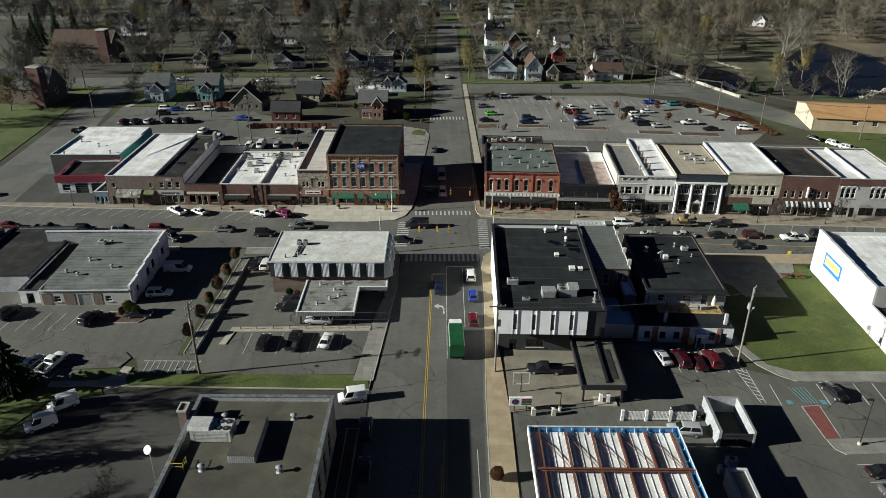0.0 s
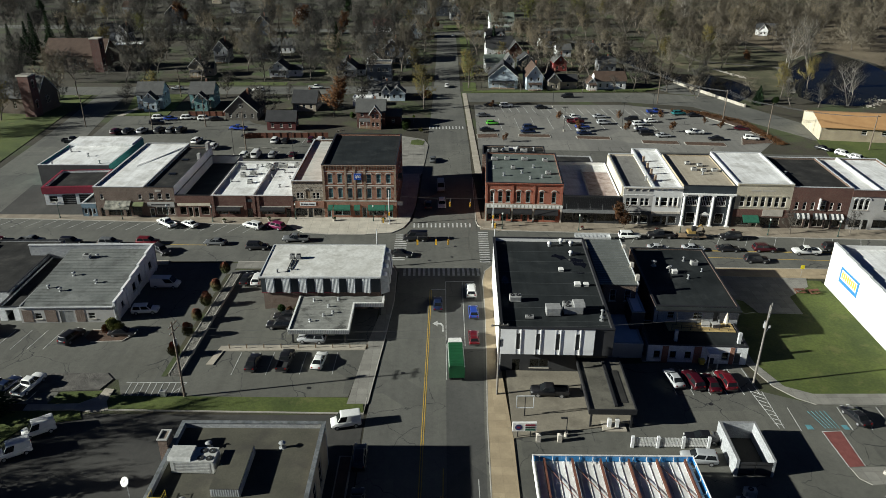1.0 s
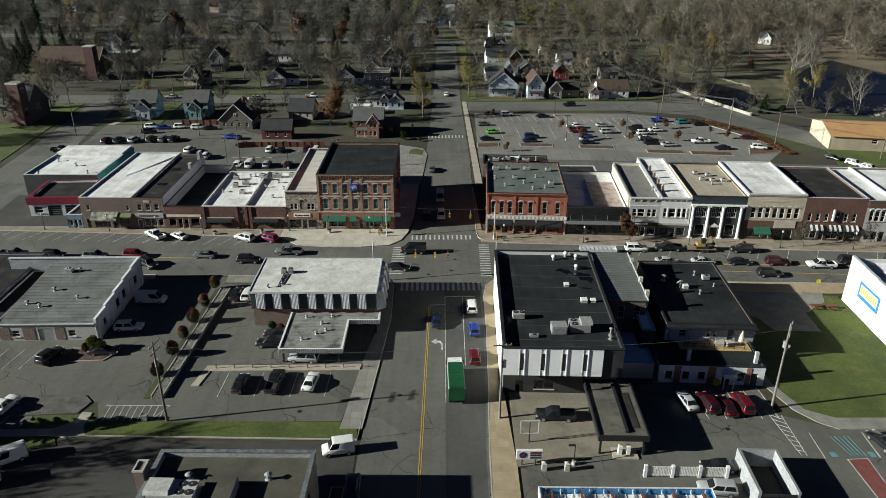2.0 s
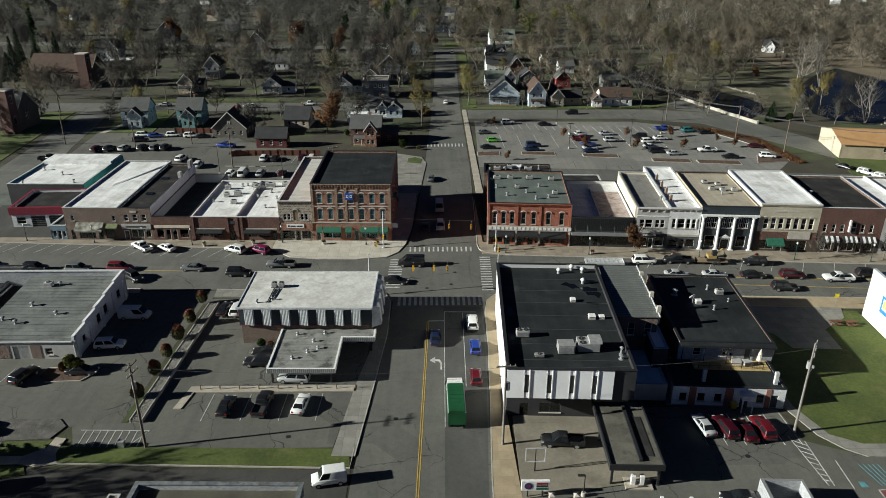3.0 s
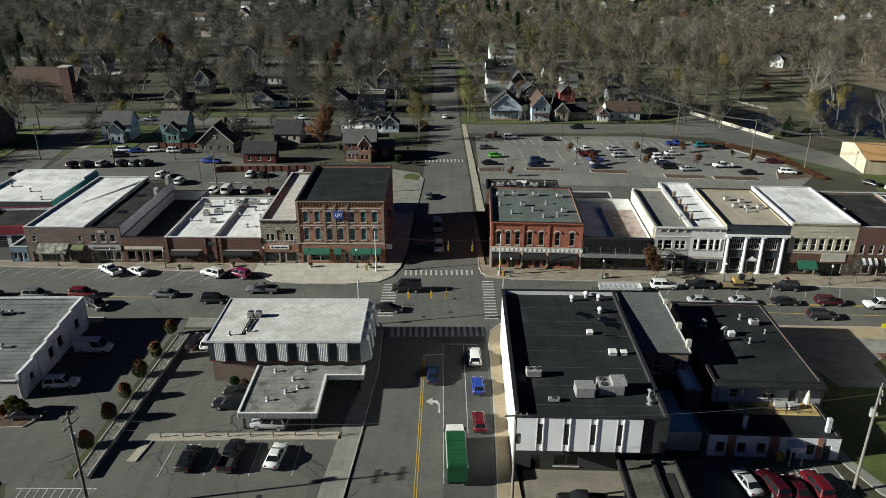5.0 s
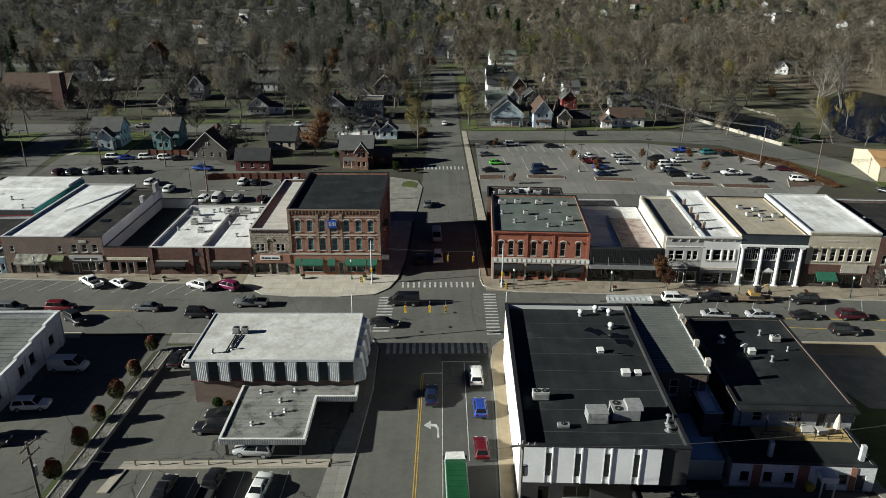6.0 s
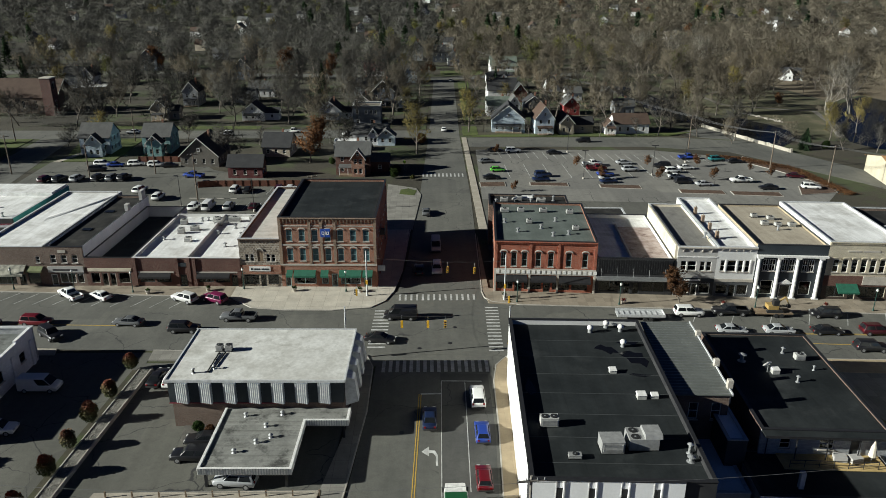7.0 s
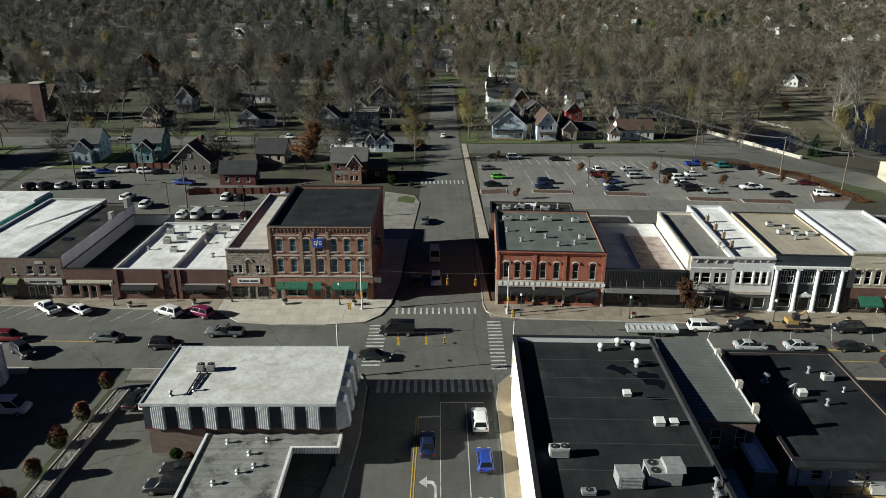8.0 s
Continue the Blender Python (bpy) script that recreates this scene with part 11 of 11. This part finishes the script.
def utility_pole(x, y, h=12.0, arms=2, tanks=0, lamp=False, rot=0.0, material=None, label="weathered wooden utility pole with crossarms"):
    u = thing("utility_pole", pose(x, y, 0, 0, 0, rot), label, "utility pole")
    part("shaft", Geo().tube((0, 0, -0.1), (0, 0, h), 0.19, 0.12, 10), material or POLE_WOOD, u)
    for k in range(arms):
        z = h - 0.5 - 1.1 * k
        arm = part("crossarm", Geo().box(-1.3, 1.3, -0.22, -0.1, z, z + 0.14), material or POLE_WOOD, u)
        for s in (-1.15, -0.5, 0.5, 1.15):
            part("insulator", Geo().tube((s, -0.16, z + 0.14), (s, -0.16, z + 0.36), 0.06, 0.045, 8), CASING_GREY, arm)
    for k in range(tanks):
        a = k * 2.1 + 0.4
        t = part("transformer", Geo().tube((0.42 * math.cos(a), 0.42 * math.sin(a), h - 4.2), (0.42 * math.cos(a), 0.42 * math.sin(a), h - 3.1), 0.28, 0.28, 12), CASING_GREY, u)
    if lamp:
        a = part("lamp_arm", Geo().tube((0, 0, h - 5.0), (1.6, -0.4, h - 4.6), 0.04, 0.04, 6), METAL_GREY, u)
        part("lamp_head", Geo().box(1.5, 2.1, -0.56, -0.28, h - 4.68, h - 4.54), CASING, a)
    return u


def cable(a, b, sag=1.0, r=0.03, n=10):
    a, b = Vector(a), Vector(b)
    pts = [a.lerp(b, k / n) - Vector((0, 0, 4 * sag * (k / n) * (1 - k / n))) for k in range(n + 1)]
    g = Geo()
    side = (b - a).cross(Vector((0, 0, 1))).normalized() * r
    up = Vector((0, 0, r))
    for p in pts:
        g.v += [tuple(p + side), tuple(p + up), tuple(p - side), tuple(p - up)]
    g.f = [(4 * k + c, 4 * k + (c + 1) % 4, 4 * k + 4 + (c + 1) % 4, 4 * k + 4 + c) for k in range(n) for c in range(4)]
    return solid("overhead_cable", g, CABLE, "thin overhead cable slung between poles", "cable")


utility_pole(-40.6, -36.8, 13.3, 2, 1, rot=80, label="dark wooden utility pole with crossarms in a grass strip")
utility_pole(7.1, -36.9, 13.0, 1, 1, rot=5, material=POLE_PALE, label="pale utility pole at the pavement's edge")
utility_pole(47.5, -34.9, 14.5, 2, 1, True, rot=60, material=POLE_PALE, label="grey utility pole with transformer and lamp arm")
for x, y, h in ((-117.7, 110.8, 11), (-137.9, 151.8, 12), (-98.6, 151.7, 11), (-78, 111, 10), (-59, 86, 12), (-93.3, 104.4, 10), (-151, 239, 12), (-28.9, 76.6, 9), (105.6, 98.5, 11), (97.8, 116.6, 11), (82, 141, 11), (64.5, 198, 12), (24, 330, 12), (131, 84, 11)):
    utility_pole(x, y, h, 1, 0, rot=30)
WIRE = [(131, 84, 10.5), (105.6, 98.5, 10.5), (97.8, 116.6, 10.5), (82, 141, 10.5), (64.5, 198, 11.5), (24, 330, 11.5)]
for a, c in zip(WIRE, WIRE[1:]):
    for s in (-1.0, 0, 1.0):
        cable((a[0] + s, a[1], a[2]), (c[0] + s, c[1], c[2]), 0.9, 0.035)
for a, c in (((-40.6, -36.8, 12.6), (7.1, -36.9, 12.3)), ((7.1, -36.9, 12.3), (47.5, -34.9, 13.6)), ((-40.6, -36.8, 11.4), (7.1, -36.9, 11.0)), ((-117.7, 110.8, 10), (-137.9, 151.8, 11)), ((-137.9, 151.8, 11), (-98.6, 151.7, 10.2))):
    cable(a, c, 1.0, 0.018, 14)


def lot_lamp(x, y, h=8.0, heads=1, base=0.0):
    u = thing("car_park_lamp", pose(x, y, 0), "slim dark lamp post standing in a car park", "lamp post")
    part("post", Geo().tube((0, 0, 0), (0, 0, h), 0.09, 0.06, 8), METAL_DARK, u)
    part("footing", Geo().tube((0, 0, 0), (0, 0, 0.6), 0.3, 0.28, 12), TRIM_STONE, u)
    for s in (-1, 1)[:heads]:
        part("lamp_head", Geo().box(min(0, s * 0.9), max(0, s * 0.9), -0.14, 0.14, h - 0.05, h + 0.1), METAL_DARK, u)


for x, y, h, n in ((57.2, -54.8, 8, 1), (61, 108.7, 8.5, 2), (40.9, 105, 8, 2), (75, 123, 8, 2), (42, 136, 8, 1), (16.1, -46.6, 3.2, 1), (-61, 79.7, 8, 1), (-43, 76.7, 8, 1), (170, 330, 14, 2)):
    lot_lamp(x, y, h, n)


def street_lamp(x, y):
    u = thing("street_lamp", pose(x, y, 0.16), "dark green ornamental street lamp with globe", "street lamp")
    part("base", Geo().tube((0, 0, 0), (0, 0, 0.5), 0.2, 0.1, 10), POLE_GREEN, u)
    part("post", Geo().tube((0, 0, 0.5), (0, 0, 3.5), 0.075, 0.055, 8), POLE_GREEN, u)
    globe = part("globe", ball(0.22, 1.3, 10, 6), LAMP_GLASS, u, "", True)
    globe.location = (0, 0, 3.78)
    part("finial", Geo().tube((0, 0, 4.0), (0, 0, 4.25), 0.14, 0.02, 8), POLE_GREEN, u)
    part("banner_arm", Geo().box(0.05, 0.6, -0.02, 0.02, 3.1, 3.16), POLE_GREEN, u)


for x in (-91, -75.9, -64.8, -54.2, -34.9, -16.5, 13.5, 31, 53.9, 73.5, 89, 104):
    street_lamp(x, north_kerb(x) + (1.0 if x > 0 or x < -36 else 3.6))


def planter(x, y, material=None):
    u = thing("planter", pose(x, y, 0.16), "round concrete planter with faded flowers", "planter")
    part("urn", Geo().tube((0, 0, 0), (0, 0, 0.14), 0.32, 0.3, 12).tube((0, 0, 0.14), (0, 0, 0.62), 0.28, 0.48, 12), TRIM_STONE, u)
    g = Geo()
    r = random.Random(int(x * 10))
    for _ in range(70):
        p = Vector((r.gauss(0, 0.2), r.gauss(0, 0.2), r.uniform(0.6, 0.95)))
        d = Vector((r.gauss(0, 1), r.gauss(0, 1), 1)).normalized()
        v = d.orthogonal() * 0.08
        g.add([p - v, p + d * 0.1, p + v, p - d * 0.1], [(0, 1, 2, 3)])
    part("flowers", g, material or LEAVES_RED, u)


for x, y in ((-51.4, 29.9), (-41.1, 31), (-25.7, 30.7), (48.7, 23.6), (57.1, 23.2), (31.8, 24.9), (66, 22.8), (-14, 30.2), (11.5, 27.6)):
    planter(x, y, LEAVES_RED if x > 30 else LEAVES_GREEN)


def signal_pole(x, y, h=8.5):
    u = thing("signal_pole", pose(x, y, 0.1), "grey metal pole carrying traffic signal wires", "signal pole")
    part("shaft", Geo().tube((0, 0, 0), (0, 0, h), 0.15, 0.10, 10), METAL_PALE, u)
    part("foot", Geo().tube((0, 0, 0), (0, 0, 0.3), 0.26, 0.24, 12), METAL_PALE, u)
    part("signal_box", Geo().box(-0.17, 0.17, -0.45, -0.17, 2.4, 3.1), SIGNAL_YELLOW, u)
    return u


CORNERS = {"nw": (-12.6, 28.6), "ne": (11.4, 26.6), "se": (10.0, 6.4), "sw": (-13.9, 6.6)}
for x, y in CORNERS.values():
    signal_pole(x, y)
for p, q in (("nw", "ne"), ("sw", "se"), ("ne", "se"), ("nw", "sw")):
    cable((*CORNERS[p], 7.4), (*CORNERS[q], 7.4), 0.45, 0.013)


def traffic_signal(x, y, face, z=5.6):
    u = thing("traffic_signal", pose(x, y, z, 0, 0, face), "yellow three-lamp traffic signal hung on a wire", "traffic signal")
    part("housing", Geo().prism([(-0.18, -0.14), (0.18, -0.14), (0.18, 0.12), (-0.18, 0.12)], -0.55, 0.55), SIGNAL_YELLOW, u)
    part("hanger", Geo().tube((0, 0, 0.55), (0, 0, 1.4), 0.03, 0.03, 6), METAL_GREY, u)
    for k, m in ((0.36, RED_PAINT), (0, SIGNAL_YELLOW), (-0.36, AWNING_GREEN)):
        lens = part("lens", Geo().tube((0, -0.14, k), (0, -0.17, k), 0.13, 0.13, 12), m, u)
        part("visor", Geo().add([(0.15 * math.cos(a), yy, k + 0.15 * math.sin(a)) for yy in (-0.14, -0.38) for a in np.linspace(0, math.pi, 7)], [(i, i + 1, i + 8, i + 7) for i in range(6)]), FAN_DARK, lens)


for x, y, f in ((-5.7, 6.7, 180), (-1.9, 6.7, 180), (0.6, 6.7, 0), (1.5, 27.3, 0), (6.1, 26.9, 0), (10.8, 15.0, 90), (-13.3, 18.0, -90)):
    traffic_signal(x, y, f)

# ---- roadside signs and yard clutter ----
sign = thing("filling_station_sign", pose(10.1, -46.7, 0), "white price sign with blue and dark panels on posts", "sign")
for x in (-0.9, 0.9):
    part("post", Geo().box(x - 0.07, x + 0.07, -0.07, 0.07, 0, 1.2), METAL_DARK, sign)
part("cabinet", Geo().box(-1.7, 1.7, -0.2, 0.2, 1.2, 2.6), TRIM_WHITE, sign)
part("emblem", Geo().tube((-0.85, -0.2, 1.9), (-0.85, -0.23, 1.9), 0.5, 0.5, 18), plain("sign_navy", (0.02, 0.03, 0.12), 0.5), sign)
part("emblem_mark", Geo().box(-1.1, -0.6, -0.25, -0.23, 1.75, 2.05), RED_PAINT, sign)
for k, m in enumerate((AWNING_GREEN, FAN_DARK, RED_PAINT)):
    part("price_bar", Geo().box(0.1, 1.5, -0.23, -0.2, 1.32 + 0.4 * k, 1.62 + 0.4 * k), m, sign)
fr = thing("empty_sign_frame", pose(10.7, -42.2, 0), "empty pale sign frame on a single post", "sign frame")
part("post", Geo().box(-0.08, 0.08, -0.08, 0.08, 0, 1.6), METAL_DARK, fr)
part("frame", panel(Geo(), -1.3, 1.3, 1.6, 3.8, [(-1.18, 1.18, 1.72, 3.68)], -0.06, 0.06), METAL_PALE, fr)
part("mullion", Geo().box(-0.05, 0.05, -0.04, 0.04, 1.72, 3.68), METAL_DARK, fr)
for x, y in ((12.0, -47.6), (15.0, -47.7)):
    p = thing("stone_post", pose(x, y, 0), "short pale stone post by the drive", "post")
    part("pier", Geo().prism([(-0.3, -0.3), (0.3, -0.3), (0.3, 0.3), (-0.3, 0.3)], 0, 1.2), TRIM_STONE, p)
    part("pier_cap", Geo().add([(-0.36, -0.36, 1.2), (0.36, -0.36, 1.2), (0.36, 0.36, 1.2), (-0.36, 0.36, 1.2), (0, 0, 1.42)], [(3, 2, 1, 0), (0, 1, 4), (1, 2, 4), (2, 3, 4), (3, 0, 4)]), TRIM_STONE, p)


def picnic_table(x, y, rot):
    u = thing("picnic_table", pose(x, y, 0.12, 0, 0, rot), "weathered wooden picnic table on grass", "table")
    part("tabletop", Geo().box(-0.95, 0.95, -0.38, 0.38, 0.7, 0.75), RUST, u)
    for s in (-0.72, 0.72):
        part("bench", Geo().box(-0.95, 0.95, s - 0.14, s + 0.14, 0.42, 0.46), RUST, u)
        part("leg", Geo().box(s - 0.05, s + 0.05, -0.8, 0.8, 0.34, 0.42).box(s - 0.05, s + 0.05, -0.42, -0.34, 0, 0.34).box(s - 0.05, s + 0.05, 0.34, 0.42, 0, 0.7), RUST, u)


picnic_table(68.4, -5.3, 0)
picnic_table(71.0, -5.6, 8)
post = thing("street_sign", pose(71.7, 1.3, 0.1), "yellow square sign on a thin post", "sign")
part("post", Geo().tube((0, 0, 0), (0, 0, 2.4), 0.03, 0.03, 6), METAL_GREY, post)
part("plate", Geo().box(-0.4, 0.4, -0.03, 0.0, 1.8, 2.6), plain("sign_plate_yellow", (0.8, 0.65, 0.02), 0.5), post)
post = thing("street_sign", pose(-8.6, 115, 0.1), "lime-green crossing sign on a post", "sign")
part("post", Geo().tube((0, 0, 0), (0, 0, 2.8), 0.03, 0.03, 6), METAL_GREY, post)
part("plate", Geo().add([(0, -0.03, 1.7), (0.55, -0.03, 2.25), (0, -0.03, 2.8), (-0.55, -0.03, 2.25), (0, 0, 1.7), (0.55, 0, 2.25), (0, 0, 2.8), (-0.55, 0, 2.25)], [(0, 1, 2, 3), (7, 6, 5, 4), (0, 4, 5, 1), (1, 5, 6, 2), (2, 6, 7, 3), (3, 7, 4, 0)]), plain("sign_lime", (0.5, 0.8, 0.05), 0.5), post)
box = thing("utility_box", pose(-43.8, -36.7, 0.12), "small grey-green utility cabinet on the grass", "utility box")
part("cabinet", Geo().box(-0.4, 0.4, -0.3, 0.3, 0, 0.9), CASING_GREY, box)
part("lid", Geo().box(-0.45, 0.45, -0.35, 0.35, 0.9, 0.98), CASING_GREY, box)
cart = thing("yellow_bin", pose(41.2, -29.2, 0.12), "yellow wheeled bin beside the shop porch", "bin")
part("tub", Geo().add([(-0.35, -0.35, 0.1), (0.35, -0.35, 0.1), (0.35, 0.35, 0.1), (-0.35, 0.35, 0.1), (-0.45, -0.45, 1.0), (0.45, -0.45, 1.0), (0.45, 0.45, 1.0), (-0.45, 0.45, 1.0)],
                      [(3, 2, 1, 0), (4, 5, 6, 7), (0, 1, 5, 4), (1, 2, 6, 5), (2, 3, 7, 6), (3, 0, 4, 7)]), YELLOW_RAIL, cart)
for s in (-0.3, 0.3):
    part("wheel", Geo().tube((s - 0.04, 0.3, 0.1), (s + 0.04, 0.3, 0.1), 0.1, 0.1, 10), FAN_DARK, cart)
for x, y in ((-7.5, -31), (4.9, -52), (-3.2, 9.6), (1.5, 11.2), (39.2, -39.6), (-22, -34.8), (2.4, 16.5), (-5.2, -12)):
    solid("manhole_cover", Geo().tube((x, y, 0.03), (x, y, 0.05), 0.34, 0.34, 16), METAL_DARK, "dark iron manhole cover in the asphalt", "manhole cover")
for i, x in enumerate((-60.6, -57.9, -53.7, -50.6)):
    s = thing("wheel_stop", pose(x + 0.0, 87.5 - 0.1 * i, 0.024), "pale concrete wheel stop on asphalt", "wheel stop")
    part("bar", Geo().prism([(-0.12, 0), (0.12, 0), (0.07, 0.13), (-0.07, 0.13)], -0.9, 0.9, Matrix(((0, 0, 1, 0), (1, 0, 0, 0), (0, 1, 0, 0), (0, 0, 0, 1)))), KERBSTONE, s)

for x, y in ((37.5, -58.6), (35.9, -60.2)):
    fan_unit(x, y, 0.03, 1.5, 0.9, 1.3, (1, 1), -5, CASING)
structure("bank_bed", Geo().prism([(-32.6, -10.2), (-26.4, -10.4), (-26.2, -13.4), (-29.4, -14.4), (-32.2, -13.2)], 0, 0.12), GRAVEL, "kerbed gravel bed against the bank wall", "planting bed")


# ---- roofs: skylights, puddles, more plant ----
PUDDLE = plain("rain_puddle", (0.006, 0.006, 0.007), 0.12)
for poly in ([(19.2, -7.0), (19.8, -6.3), (20.3, -6.0), (20.8, -6.6), (21.5, -6.7), (22.2, -8.3), (21.4, -8.1), (21.0, -8.6), (20.2, -7.5)], [(22.0, -8.6), (22.7, -7.9), (23.6, -7.7), (24.1, -8.2), (25.0, -8.3), (24.9, -9.4), (25.3, -10.4), (24.6, -11.9), (24.1, -10.9), (23.0, -10.8), (22.8, -9.6)],
             [(22.3, -5.6), (23.1, -5.2), (23.7, -4.8), (24.4, -5.3), (25.3, -5.4), (24.6, -6.2), (23.6, -5.9)], [(22.0, -13.5), (22.6, -13.2), (23.6, -13.4), (24.9, -13.6), (23.9, -14.0), (23.0, -13.9)], [(9.2, -16.2), (9.9, -14.4), (10.3, -15.2), (10.6, -17.2), (9.7, -17.9)]):
    solid("roof_puddle", Geo().prism(poly, 9.0, 9.012), PUDDLE, "dark shallow rain puddle on a black roof", "puddle")
for x, y in ((-66.9, 43.9), (-67.0, 54.8)):
    u = thing("skylight", pose(x, y, 7.2, 0, 0, -1), "square dark skylight with a metal kerb", "skylight")
    part("frame", panel(Geo(), -1.0, 1.0, -0.8, 0.8, [(-0.88, 0.88, -0.68, 0.68)], -0.25, 0.0), METAL_GREY, u).matrix_local = pose(0, 0, 0, 90, 0, 0)
    part("pane", Geo().box(-0.88, 0.88, -0.68, 0.68, 0.1, 0.14), CAR_GLASS, u)
rear = block("rear_addition_building", "low dark-roofed addition behind the corner shop", pose(10.6, 53.9, 0, 0, 0, -4), 16.4, 7.6, 8.9, BRICK_BROWN, ROOF_TAR, [], 0.3, coping=METAL_DARK)
for x, y, w in ((14.0, 56.6, 1.6), (17.2, 57.8, 1.3), (21.6, 56.0, 1.8)):
    fan_unit(x, y, 8.6, w, 1.0, 1.0, (1, 1), -4)
dish(16.0, 55.2, 8.6, 0.55)
for x, y in ((12.2, 55.4), (19.4, 55.4), (20.2, 58.2), (24.4, 57.4)):
    pipe_vent(x, y, 8.6, 0.9, 0.18)
hatch(18.8, 58.4, 8.6, 2.6, 1.2, 0.5, -4)
for x, y, w in ((-50.4, 47.6, 1.2), (-51.5, 53.0, 1.3), (-44.5, 52.6, 1.5), (-41.6, 54.6, 2.4), (-38.0, 55.0, 1.3)):
    fan_unit(x, y, 5.1, w, 1.0, 1.1, (1, 1))
for x, y in ((-52.6, 44.0), (-43.0, 47.2), (-38.4, 46.0), (-47.2, 55.4)):
    pipe_vent(x, y, 5.1, 0.6, 0.18)
for x, y, z in ((63.2, 41.7, 9.65), (63.0, 38.0, 9.65), (60.7, 43.2, 9.65)):
    fan_unit(x, y, z, 1.2, 0.9, 0.7, (1, 1))
for x, y in ((50.0, 33.5), (50.3, 38.0), (50.6, 42.5), (50.9, 47.5)):
    u = thing("roof_chimney", pose(x, y, 8.9), "short brick chimney on a party wall", "chimney")
    part("chimney_shaft", Geo().prism([(-0.25, -0.3), (0.25, -0.3), (0.25, 0.3), (-0.25, 0.3)], 0, 1.4), BRICK_BUFF, u)
    part("pot", Geo().tube((0, 0, 1.4), (0, 0, 1.7), 0.16, 0.13, 10), TRIM_STONE, u)
